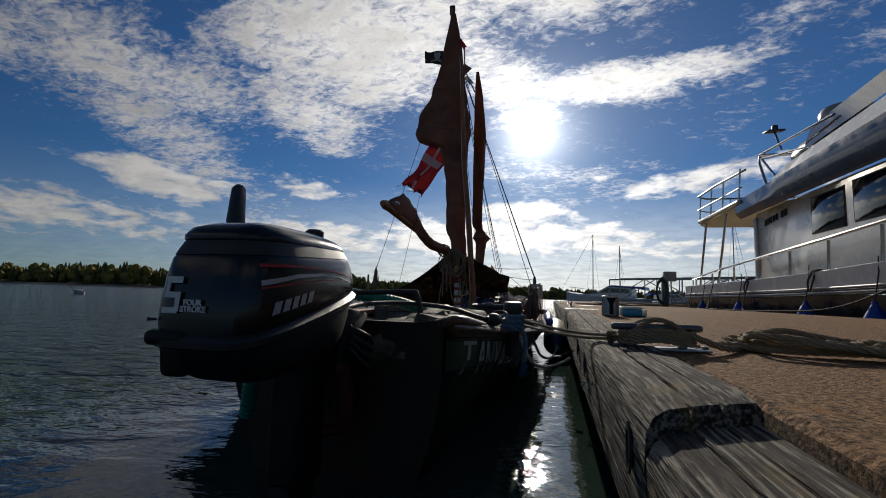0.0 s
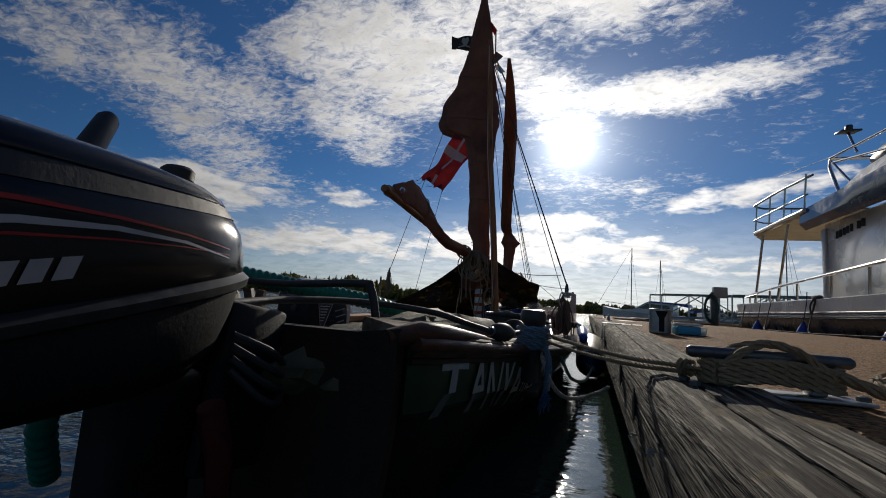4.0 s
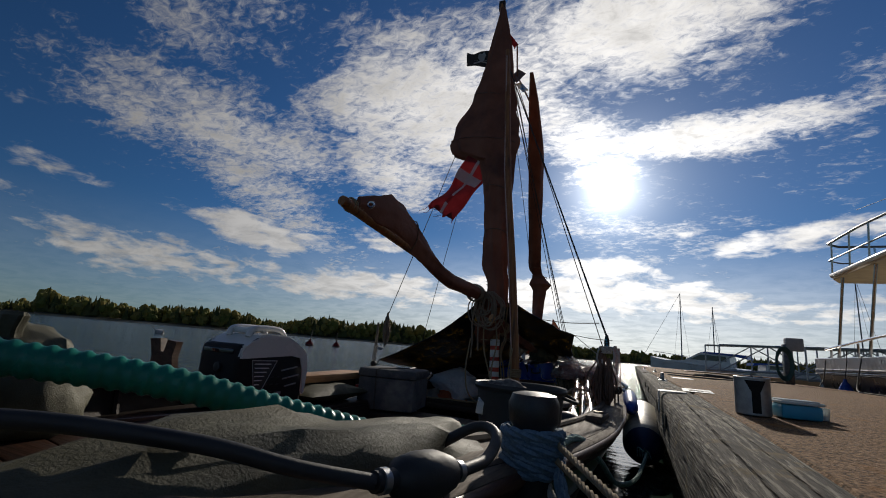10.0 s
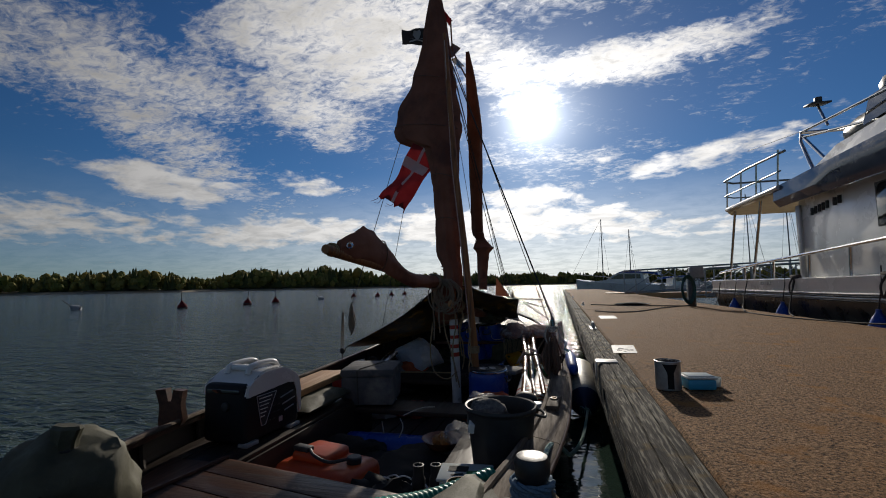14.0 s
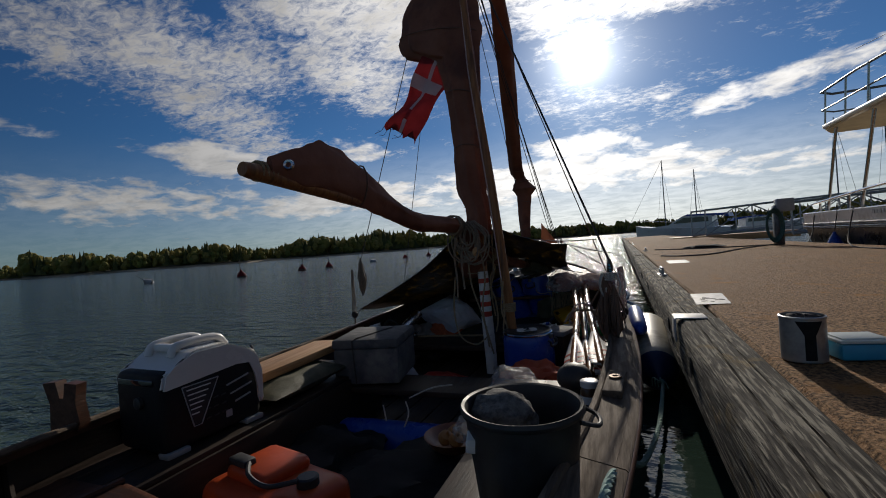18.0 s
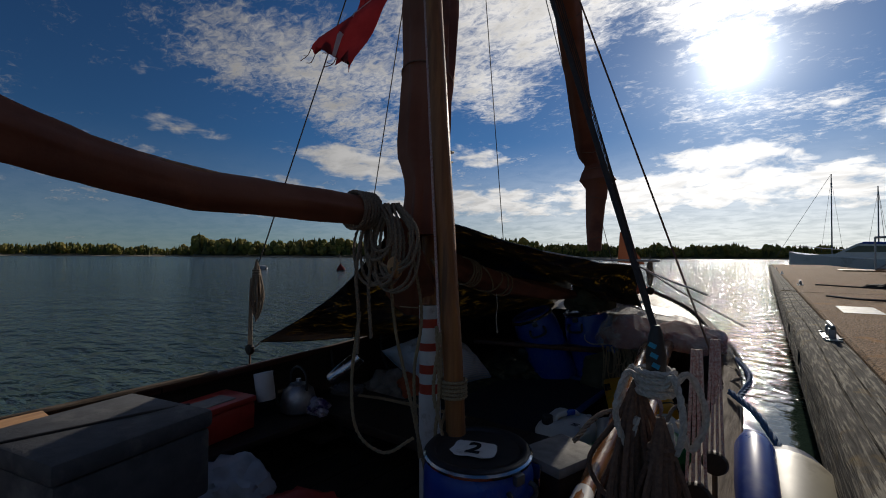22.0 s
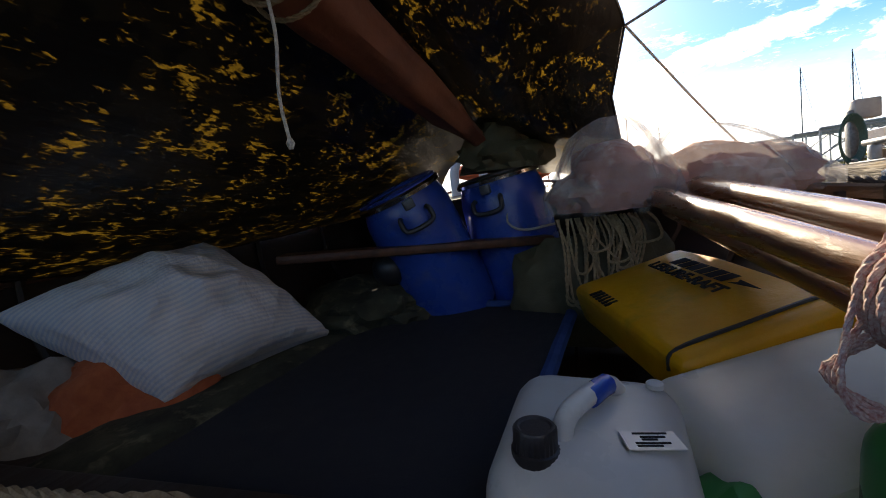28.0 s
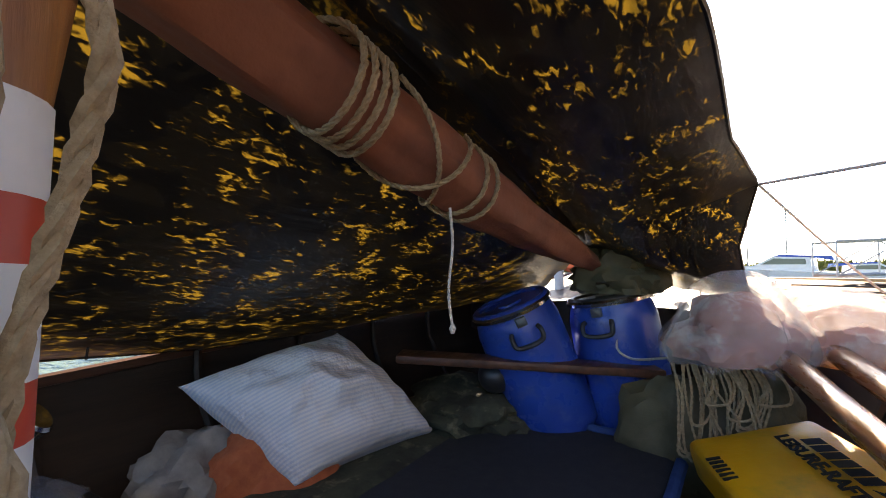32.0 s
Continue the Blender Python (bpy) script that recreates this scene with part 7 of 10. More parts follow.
# ---- flags ----
def flag(origin, du, dv, w, h, wave, seed, nu=18, nv=10, fray=0.0):
    o, du, dv = Vector(origin), Vector(du).normalized(), Vector(dv).normalized()
    nn = du.cross(dv)
    rows = []
    for i in range(nv + 1):
        row = []
        for k in range(nu + 1):
            u, v = k / nu, i / nv
            sag = wave * math.sin(5 * u + 2 * v + seed) * u + 0.5 * wave * math.sin(11 * u + 5 * v + seed * 2) * u
            ww = w * (1 - fray * abs(noise.noise((v * 6, seed, 0))) * (1 if k == nu else 0))
            row.append(o + du * (u * ww) + dv * (v * h) + nn * sag + Vector((0, 0, -0.5 * wave * u * u)))
        rows.append(row)
    return rows


fo = mast_at(4.05)
rows = flag(fo + Vector((-0.05, 0, 0.0)), (-1.0, -0.1, 0.12), (0.05, 0, -1), 0.36, 0.20, 0.035, 1.0)
bm = BM()
sheet(bm, rows, 0.001)
pf = solo("black_flag", bm, M_FLAGK, "small black flag with white emblem flying at the mast", "flag")


def on_flag(rows, u, v, off=0.004):
    nv, nu = len(rows) - 1, len(rows[0]) - 1
    i, k = min(nv - 1, int(v * nv)), min(nu - 1, int(u * nu))
    return rows[i][k].lerp(rows[i][k + 1], u * nu - k) + Vector((0, -off, 0))


for pts in ([(0.40, 0.18), (0.62, 0.18), (0.66, 0.36), (0.60, 0.52), (0.56, 0.6), (0.46, 0.6), (0.42, 0.5), (0.37, 0.34)],):
    bm = BM()
    bm.faces.new([bm.verts.new(on_flag(rows, u, v)) for u, v in pts])
    part("emblem", bm, M_FLAGW, pf, "white rounded emblem shape", smooth=False)
for a, b in (((0.22, 0.66), (0.76, 0.9)), ((0.22, 0.9), (0.76, 0.66))):
    bm = BM()
    dv = 0.035
    bm.faces.new([bm.verts.new(on_flag(rows, u, v)) for u, v in ((a[0], a[1] - dv), (b[0], b[1] - dv), (b[0], b[1] + dv), (a[0], a[1] + dv))])
    part("emblem_bar", bm, M_FLAGW, pf, "white crossed bar", smooth=False)
# torn red flag with a white cross, hanging by the mainsail
fo = Vector((-1.66, 11.98, 2.66))
rows = flag(fo + Vector((-0.02, -0.05, 0.0)), (-0.52, -0.12, -0.85), (0.70, 0.0, -0.45), 0.74, 0.32, 0.09, 2.2, fray=0.35)
bm = BM()
sheet(bm, rows, 0.001)
rf = solo("red_flag", bm, M_FLAGR, "torn faded red flag with a white cross", "flag")
for a, b in (((0.30, 0.0), (0.44, 1.0)), ((0.0, 0.40), (1.0, 0.58))):
    bm = BM()
    g = []
    for i in range(7):
        g.append([on_flag(rows, a[0] + (b[0] - a[0]) * k / 6 * 0.985, a[1] + (b[1] - a[1]) * i / 6, 0.006) for k in range(7)])
    sheet(bm, g)
    part("cross_arm", bm, M_FLAGW, rf, "white cross arm")
bm = BM()
rr = random.Random(7)
for k in range(7):
    e = rows[rr.randrange(len(rows))][-1]
    tube(bm, curve_pts([e, e + Vector((-0.03, 0, -0.03)), e + Vector((-0.06 - 0.04 * rr.random(), 0, -0.05 + 0.05 * rr.random()))], 4), 0.002, 4)
part("frayed_threads", bm, M_FLAGR, rf, "frayed red threads")
# diamond reflector and pennants on the stay
q = Vector((-1.47, 12.75, 4.02))
bm = BM()
v = [q + Vector(d) for d in ((-0.10, 0, -0.02), (0.0, 0, -0.10), (0.11, 0, 0.01), (0.01, 0, 0.09))]
f = bm.faces.new([bm.verts.new(p) for p in v])
bmesh.ops.solidify(bm, geom=[f], thickness=0.012)
solo("diamond_reflector", bm, M_GALVDARK, "grey diamond-shaped radar reflector on the stay", "reflector", smooth=False)
bm = BM()
sheet(bm, flag(q + Vector((-0.02, 0, -0.12)), (0.6, 0, -0.7), (0.6, 0, 0.2), 0.16, 0.07, 0.02, 3.0, 8, 4), 0.001)
pn = solo("small_pennant", bm, mat("yellow_blue_cloth", (0.02, 0.12, 0.3), (0.4, 0.25, 0.02), 9.0, 0.85, thin=0.4), "small yellow and blue pennant on the stay", "flag")
bm = BM()
sheet(bm, flag(mast_at(4.40) + Vector((0.03, -0.02, 0.0)), (0.55, 0.2, -0.75), (-0.4, 0, -0.5), 0.30, 0.07, 0.03, 5.0, 8, 4), 0.001)
solo("red_pennant", bm, M_FLAGR, "narrow red pennant under the masthead", "flag")
bm = BM()
tube(bm, [(-1.45, 12.6, 4.35), tuple(q), (-1.33, 12.9, 3.72)], 0.01, 8)
solo("halyard_strop", bm, M_ROPER, "thick red-brown strop on the stay", "rope")

# ---- bow gear ----
M_ORANGE = mat("orange_cloth", (0.55, 0.10, 0.03), (0.45, 0.07, 0.025), 9.0, 0.8, bump=0.4, bump_scale=60)
solo("orange_bag", heap((-1.36, 14.75, 0.62), (0.55, 0.5, 0.2), 31.0, rough=0.35), M_ORANGE, "orange-red bag lying on the foredeck", "bag")
bm = BM()
bm.faces.new([bm.verts.new(p) for p in ((-1.24, 14.5, 1.20), (-1.26, 14.5, 0.92), (-1.04, 14.55, 0.90))])
bmesh.ops.solidify(bm, geom=bm.faces[:], thickness=0.006)
solo("red_pennon", bm, M_SAIL, "small rust-red three-cornered pennon at the bow", "flag", smooth=False)
M_ARCH = mat("pale_blue_grey_plastic", (0.45, 0.5, 0.55), (0.36, 0.41, 0.46), 8.0, 0.5)
bm = BM()
tube(bm, curve_pts([(-1.62, 14.42, 0.56), (-1.62, 14.42, 0.72), (-1.575, 14.43, 0.80), (-1.50, 14.44, 0.80), (-1.455, 14.45, 0.72), (-1.455, 14.45, 0.56)], 5), 0.028, 10)
solo("anchor_arch", bm, M_ARCH, "pale arched handle of gear on the foredeck", "handle")
bm = BM()
bmesh.ops.create_uvsphere(bm, u_segments=14, v_segments=10, radius=0.035, matrix=Matrix.Translation((-0.98, 14.45, 0.68)))
solo("bow_block", bm, M_TAR, "dark wooden block at the bow rail", "block")

# ---- fenders between boat and pontoon ----
def fender(a, b, r, body, ends, label):
    a, b = Vector(a), Vector(b)
    e = thing("fender", label, "fender", tuple(a), 0, "boat fenders")
    m = Matrix.Translation(a) @ (b - a).to_track_quat("Z", "Y").to_matrix().to_4x4()
    L = (b - a).length
    bm = BM()
    lathe(bm, [(0.92 * r, 0.16 * L), (r, 0.2 * L), (r, 0.8 * L), (0.92 * r, 0.84 * L)], m, 28, False)
    part("body", bm, body, e)
    for z0, z1, z2, z3 in ((0.165, 0.08, 0.03, 0.0), (0.835, 0.92, 0.97, 1.0)):
        bm = BM()
        lathe(bm, [(0.925 * r, z0 * L), (0.72 * r, z1 * L), (0.35 * r, z2 * L), (0.16 * r, z3 * L)], m, 28)
        part("end_cap", bm, ends, e, "dark end cap")
    return e


M_CREAMPL = mat("aged_white_vinyl", (0.62, 0.58, 0.46), (0.5, 0.46, 0.36), 5.0, 0.4, c3=(0.3, 0.26, 0.19), c3_scale=4.0, c3_amount=0.3)
M_NAVYPL = mat("navy_vinyl", (0.012, 0.03, 0.10), (0.01, 0.02, 0.07), 6.0, 0.35)
fender((-0.118, 11.30, 0.10), (-0.13, 12.25, 0.28), 0.135, M_CREAMPL, M_NAVYPL, "large cream vinyl fender with navy ends")
fender((-0.195, 11.55, 0.33), (-0.215, 12.02, 0.42), 0.05, M_BLUEPL, M_BLUEPL, "small blue cylindrical fender on the rail")
bm = BM()
rope(bm, [(-0.12, 11.30, 0.10), (-0.11, 11.20, 0.12), (-0.17, 10.7, 0.08), (-0.25, 10.2, 0.15), (-0.30, 9.85, 0.30), (-0.345, 9.5, 0.42), (-0.37, 9.0, 0.44)], 0.011)
for k in range(6):
    rope(bm, [(-0.112, 11.21, 0.12), (-0.10 - 0.012 * k, 11.19, 0.135 + 0.01 * (k % 3)), (-0.085 - 0.016 * k, 11.17 + 0.01 * k, 0.10)], 0.004, step=0.01)
solo("fender_line", bm, M_ROPEG, "pale green rope from the fender to the bollard", "rope")
bm = BM()
rope(bm, [(-0.30, 12.45, 0.43), (-0.22, 12.3, 0.41), (-0.17, 12.2, 0.37), (-0.14, 12.1, 0.35)], 0.012)
rope(bm, [(-0.30, 13.0, 0.46), (-0.24, 12.7, 0.44), (-0.27, 12.4, 0.42)], 0.012)
solo("blue_fender_rope", bm, M_ROPEBLUE, "blue and black fender rope on the rail", "rope")

# bollard ropes, mooring line to the pontoon cleat
bm = BM()
for k in range(6):
    r = 0.053 + 0.004 * (k % 2)
    rope(bm, [(-0.375 + r * math.cos(a), 8.965 + r * math.sin(a), 0.433 + 0.014 * k) for a in [j * 0.524 for j in range(13)]], 0.012)
rope(bm, [(-0.325, 8.935, 0.449), (-0.305, 8.905, 0.389), (-0.310, 8.895, 0.289), (-0.315, 8.905, 0.209)], 0.010)
rope(bm, [(-0.320, 8.955, 0.439), (-0.300, 8.935, 0.369), (-0.305, 8.925, 0.269)], 0.010)
solo("bollard_rope", bm, mat("faded_blue_rope", (0.16, 0.26, 0.34), (0.09, 0.16, 0.23), 150.0, 0.85, bump=0.6, bump_scale=300), "frayed blue rope wound round the bollard", "rope")
bm = BM()
rr = random.Random(6)
for k in range(26):
    p = Vector((-0.310, 8.905, 0.289))
    tube(bm, curve_pts([p, p + Vector((0.015 * rr.uniform(-1, 1), -0.03 * rr.random(), -0.04)), p + Vector((0.03 * rr.uniform(-1, 1), -0.05 * rr.random(), -0.09 * rr.random() - 0.02))], 3), 0.0022, 4)
solo("rope_fray", bm, M_ROPEBLUE, "frayed end of the blue rope", "rope")
mline = thing("mooring_line", "doubled tan mooring rope from bollard to pontoon cleat", "rope", (-0.325, 8.950, 0.479))
for z0, y0, end in ((0.489, 8.955, (0.012, -0.12, 0.04)), (0.461, 8.945, (-0.012, -0.12, 0.028))):
    bm = BM()
    a, b = Vector((-0.325, y0, z0)), cm @ Vector(end)
    rope(bm, [a, a.lerp(b, 0.35) - Vector((0, 0, 0.014)), a.lerp(b, 0.7) - Vector((0, 0, 0.014)), b], 0.0065)
    part("strand", bm, M_ROPEB, mline)
kn = Vector((-0.325, 8.950, 0.475)).lerp(cm @ Vector((0, -0.12, 0.034)), 0.95)
for k in range(3):
    bm = BM()
    rope(bm, [kn + Vector((0.010 * k - 0.010 + 0.004 * math.cos(q), 0.010 * math.cos(q + k), 0.014 * math.sin(q))) for q in [j * 0.6 for j in range(11)]], 0.0055)
    part("knot_turn", bm, M_ROPEB, mline)
bm = BM()
rope(bm, [(-0.340, 8.955, 0.409), (-0.280, 8.905, 0.289), (-0.22, 9.1, 0.22), (-0.12, 9.3, 0.22), (-0.06, 9.35, 0.25)], 0.009)
solo("white_tail", bm, M_ROPEW, "slack white rope end hanging from the bollard", "rope")


# ---- outboard motor ----
M_COWL = mat("glossy_black_cowl", (0.008, 0.008, 0.009), (0.012, 0.012, 0.013), 4.0, 0.2, rvar=0.06, spec=0.35, coat=0.15, bump=0.05, bump_scale=300)
M_MATTEK = mat("matt_black_casting", (0.008, 0.008, 0.009), (0.014, 0.014, 0.015), 30.0, 0.6, spec=0.25, bump=0.2, bump_scale=120)
M_SILVER = mat("silver_decal", (0.5, 0.5, 0.52), (0.42, 0.42, 0.44), 20.0, 0.35, 0.3)
M_REDDEC = mat("red_decal", (0.45, 0.02, 0.02), (0.38, 0.015, 0.015), 20.0, 0.35)
M_TEALHOSE = mat("teal_hose", (0.010, 0.26, 0.18), (0.007, 0.20, 0.14), 12.0, 0.32, thin=0.2)
OB = (-0.853, 7.49, 0.0)
ob = thing("outboard_motor", "glossy black four-stroke outboard motor hung on the stern", "outboard motor", OB, 0)
# cowl levels: height at the middle, rise towards the front, half width, rear end, front end
COWL = [(0.556, 0.20, 0.134, -0.254, 0.280), (0.570, 0.19, 0.138, -0.256, 0.280), (0.610, 0.15, 0.139, -0.252, 0.274), (0.650, 0.11, 0.136, -0.245, 0.264), (0.678, 0.07, 0.131, -0.237, 0.250), (0.684, 0.065, 0.128, -0.233, 0.247), (0.712, 0.035, 0.119, -0.214, 0.228), (0.7135, 0.033, 0.1205, -0.218, 0.228), (0.722, 0.03, 0.1195, -0.218, 0.220), (0.738, 0.02, 0.108, -0.205, 0.190), (0.750, 0.01, 0.082, -0.165, 0.140), (0.756, 0.0, 0.03, -0.07, 0.06)]
SQ = 4.6


def cowl_point(level, a):
    z, tilt, hx, y0, y1 = level
    c, s = math.cos(a), math.sin(a)
    x = hx * math.copysign(abs(c) ** (2 / SQ), c)
    # the nose is narrower than the rear
    v = math.copysign(abs(s) ** (2 / SQ), s)
    y = (y0 + y1) / 2 + v * (y1 - y0) / 2
    x *= 1.0 - 0.22 * max(0.0, v) ** 2
    return Vector((x, y, z + tilt * y))


def cowl_ring(bm, tab, n=48):
    rings = [[bm.verts.new(cowl_point(lv, 2 * math.pi * k / n)) for k in range(n)] for lv in tab]
    for a, b in zip(rings, rings[1:]):
        for k in range(n):
            bm.faces.new((a[k], a[(k + 1) % n], b[(k + 1) % n], b[k]))
    bm.faces.new(rings[0][::-1])
    bm.faces.new(rings[-1])


bm = BM()
cowl_ring(bm, COWL)
part("cowl", bm, M_COWL, ob, world_place=False)
bm = BM()
cowl_ring(bm, [(0.530, 0.20, 0.134, -0.254, 0.278), (0.536, 0.20, 0.146, -0.264, 0.288), (0.549, 0.20, 0.148, -0.266, 0.290), (0.560, 0.20, 0.135, -0.255, 0.281)])
part("cowl_seam", bm, M_BLACKPL, ob, "raised black seam round the cowl", world_place=False)
bm = BM()
cowl_ring(bm, [(0.405, 0.05, 0.06, -0.10, 0.15), (0.420, 0.08, 0.10, -0.17, 0.20), (0.455, 0.12, 0.124, -0.215, 0.24), (0.50, 0.17, 0.132, -0.245, 0.265), (0.54, 0.20, 0.134, -0.254, 0.278)])
part("lower_cowl", bm, M_MATTEK, ob, world_place=False)
bm = BM()
cowl_ring(bm, [(0.686, 0.0625, 0.1285, -0.2335, 0.2470), (0.7105, 0.0365, 0.1205, -0.2158, 0.2292)])
part("air_intake", bm, M_RUBBER, ob, "dark recessed air intake", world_place=False)
bm = BM()
box(bm, (-0.055, -0.232, 0.465), (0.06, 0.04, 0.085), rot(8, 0, 0), 0.014, 3)
box(bm, (-0.065, -0.250, 0.500), (0.10, 0.03, 0.032), rot(0, 0, 0), 0.014, 3)
part("rear_handle", bm, M_MATTEK, ob, world_place=False)
bm = BM()
tube(bm, [(-0.11, -0.235, 0.535), (-0.122, -0.240, 0.535), (-0.125, -0.241, 0.535)], [0.003, 0.003, 0.005], 8)
part("flush_pin", bm, M_BLACKPL, ob, world_place=False)
bm = BM()
tube(bm, [(-0.165, 0.035, 0.56), (-0.280, 0.182, 0.795), (-0.289, 0.193, 0.814), (-0.348, 0.268, 0.935), (-0.353, 0.275, 0.946)], [0.020, 0.023, 0.028, 0.023, 0.017], 16)
box(bm, (-0.15, 0.05, 0.53), (0.06, 0.06, 0.06), bevel=0.012)
part("tiller_handle", bm, M_RUBBER, ob, "black ribbed tiller handle folded up", world_place=False)
bm = BM()
lathe(bm, [(0.016, 0.735), (0.016, 0.757), (0.026, 0.760), (0.027, 0.776), (0.02, 0.782)], Matrix.Translation((0.008, 0.165, 0)), 16)
part("fuel_vent_cap", bm, M_RUBBER, ob, world_place=False)
bm = BM()
box(bm, (-0.03, 0.20, 0.24), (0.10, 0.16, 0.38), bevel=0.025, seg=3)
box(bm, (-0.03, 0.19, -0.08), (0.075, 0.14, 0.36), bevel=0.02)
part("leg", bm, M_MATTEK, ob, world_place=False)
bm = BM()
box(bm, (-0.03, 0.15, -0.06), (0.14, 0.30, 0.012), bevel=0.005)
part("cavitation_plate", bm, M_MATTEK, ob, world_place=False)
for s in (-1, 1):
    bm = BM()
    box(bm, (s * 0.07, 0.31, 0.40), (0.028, 0.16, 0.30), rot(-8, 0, 0), 0.01)
    part("clamp_bracket", bm, M_MATTEK, ob, world_place=False)
    bm = BM()
    tube(bm, [(s * 0.07, 0.36, 0.46), (s * 0.07, 0.46, 0.46)], 0.009, 8)
    tube(bm, [(s * 0.07 - 0.03, 0.46, 0.46), (s * 0.07 + 0.03, 0.46, 0.46)], 0.007, 8)
    part("clamp_screw", bm, M_GALV, ob, world_place=False)
bm = BM()
for k in range(4):
    tube(bm, curve_pts([(0.10, 0.24, 0.50 - 0.02 * k), (0.135, 0.30, 0.47 - 0.03 * k), (0.12, 0.36, 0.44 - 0.02 * k), (0.06, 0.40, 0.46)], 5), 0.007, 8)
part("control_cable", bm, M_RUBBER, ob, world_place=False)
bm = BM()
tube(bm, [(0.10, 0.21, 0.385), (0.095, 0.245, 0.30), (0.085, 0.27, 0.20), (0.02, 0.27, 0.185)], [0.022, 0.024, 0.022, 0.018], 10)
part("tilt_lever", bm, mat("dull_red_paint", (0.12, 0.012, 0.008), (0.07, 0.008, 0.006), 20.0, 0.6), ob, "dull red tilt lever", world_place=False)


def cowl_skin(side, a, z):
    """A place on the cowl: the flank at y = a, or the rear at x = a, at height z."""
    levels = []
    for lo, hi in zip(COWL, COWL[1:]):
        p, q = lo[0] + lo[1] * (a if side == "flank" else -0.26), hi[0] + hi[1] * (a if side == "flank" else -0.26)
        if p <= z <= q:
            t = (z - p) / max(1e-6, q - p)
            levels = [u + (v - u) * t for u, v in zip(lo, hi)]
            break
    levels = levels or list(COWL[1])
    _, _, hx, y0, y1 = levels
    if side == "flank":
        v = (a - (y0 + y1) / 2) / ((y1 - y0) / 2)
        v = max(-0.97, min(0.97, v))
        return Vector((hx * (1 - abs(v) ** SQ) ** (1 / SQ) * (1.0 - 0.22 * max(0.0, v) ** 2), a, z))
    u = max(-0.97, min(0.97, a / hx))
    return Vector((a, (y0 + y1) / 2 - (y1 - y0) / 2 * (1 - abs(u) ** SQ) ** (1 / SQ), z))


def cowl_mark(outline, side, name, material, label, out=0.0025):
    """A decal with four corners, laid on the cowl's flank or rear in small steps."""
    (ax, az_), (bx, bz), (cx, cz), (dx, dz) = outline
    push = Vector((out, 0, 0)) if side == "flank" else Vector((0, -out - 0.003, 0))
    bm = BM()
    rows = []
    for i in range(9):
        t = i / 8
        lo, hi = (ax + (bx - ax) * t, az_ + (bz - az_) * t), (dx + (cx - dx) * t, dz + (cz - dz) * t)
        rows.append([cowl_skin(side, lo[0] + (hi[0] - lo[0]) * k / 2, lo[1] + (hi[1] - lo[1]) * k / 2) + push for k in range(3)])
    sheet(bm, rows)
    return part(name, bm, material, ob, label, world_place=False, smooth=True)


# emblem shapes on the flank, stripes
for k in range(5):
    a, z = -0.192 + 0.029 * k, 0.550 + 0.006 * k
    cowl_mark([(a, z), (a + 0.021, z + 0.0045), (a + 0.028, z + 0.031), (a + 0.007, z + 0.027)], "flank", "emblem_bar", M_SILVER, "silver emblem bar")
for z0, z1, z2, th, m, l in ((0.610, 0.640, 0.628, 0.009, M_SILVER, "silver stripe"), (0.603, 0.628, 0.634, 0.0035, M_REDDEC, "red stripe"), (0.648, 0.655, 0.643, 0.006, M_REDDEC, "red stripe")):
    for k in range(4):
        f = lambda t: z0 * (1 - t) ** 2 + 2 * (2 * z1 - (z0 + z2) / 2) * t * (1 - t) + z2 * t * t
        t0, t1 = k / 4, (k + 1) / 4
        a0, a1 = -0.215 + 0.40 * t0, -0.215 + 0.40 * t1
        cowl_mark([(a0, f(t0)), (a1, f(t1)), (a1, f(t1) + th * (1.2 - t1)), (a0, f(t0) + th * (1.2 - t0 * 0.9))], "flank", "stripe", m, l)
# figure five from strokes, and small lettering
for q in ([(-0.035, 0.632), (0.015, 0.632), (0.015, 0.645), (-0.035, 0.645)], [(-0.035, 0.605), (-0.021, 0.605), (-0.021, 0.636), (-0.035, 0.636)], [(-0.035, 0.602), (0.016, 0.602), (0.016, 0.614), (-0.035, 0.614)], [(0.002, 0.576), (0.016, 0.576), (0.016, 0.610), (0.002, 0.610)], [(-0.038, 0.571), (0.012, 0.571), (0.016, 0.583), (-0.038, 0.583)]):
    q = [(x * 0.85 - 0.05, z - 0.021) for x, z in q]
    cowl_mark(q, "rear", "power_figure", M_INKW, "stroke of a white figure five")
bm = BM()
letters(bm, "FOUR", 0.016, Matrix.Translation((-0.004, -0.2585, 0.572)) @ rot(90, 0, 2).to_4x4(), bold=0.0006)
letters(bm, "STROKE", 0.016, Matrix.Translation((-0.002, -0.2585, 0.559)) @ rot(90, 0, 2).to_4x4(), bold=0.0006)
part("writing", bm, M_INKW, ob, "small white lettering", world_place=False, smooth=False)


def ribbed_hose(pts, r, name, label, parent=None):
    """A corrugated hose: even rings along a curve."""
    c = curve_pts(pts, 14)
    out = [c[0]]
    for a, b in zip(c, c[1:]):
        k = max(1, int((b - a).length / 0.0045))
        out += [a.lerp(b, j / k) for j in range(1, k + 1)]
    bm = BM()
    tube(bm, out, [r * (1.0 if (i // 2) % 2 else 0.88) for i in range(len(out))], 16)
    return solo(name, bm, M_TEALHOSE, label, "hose")


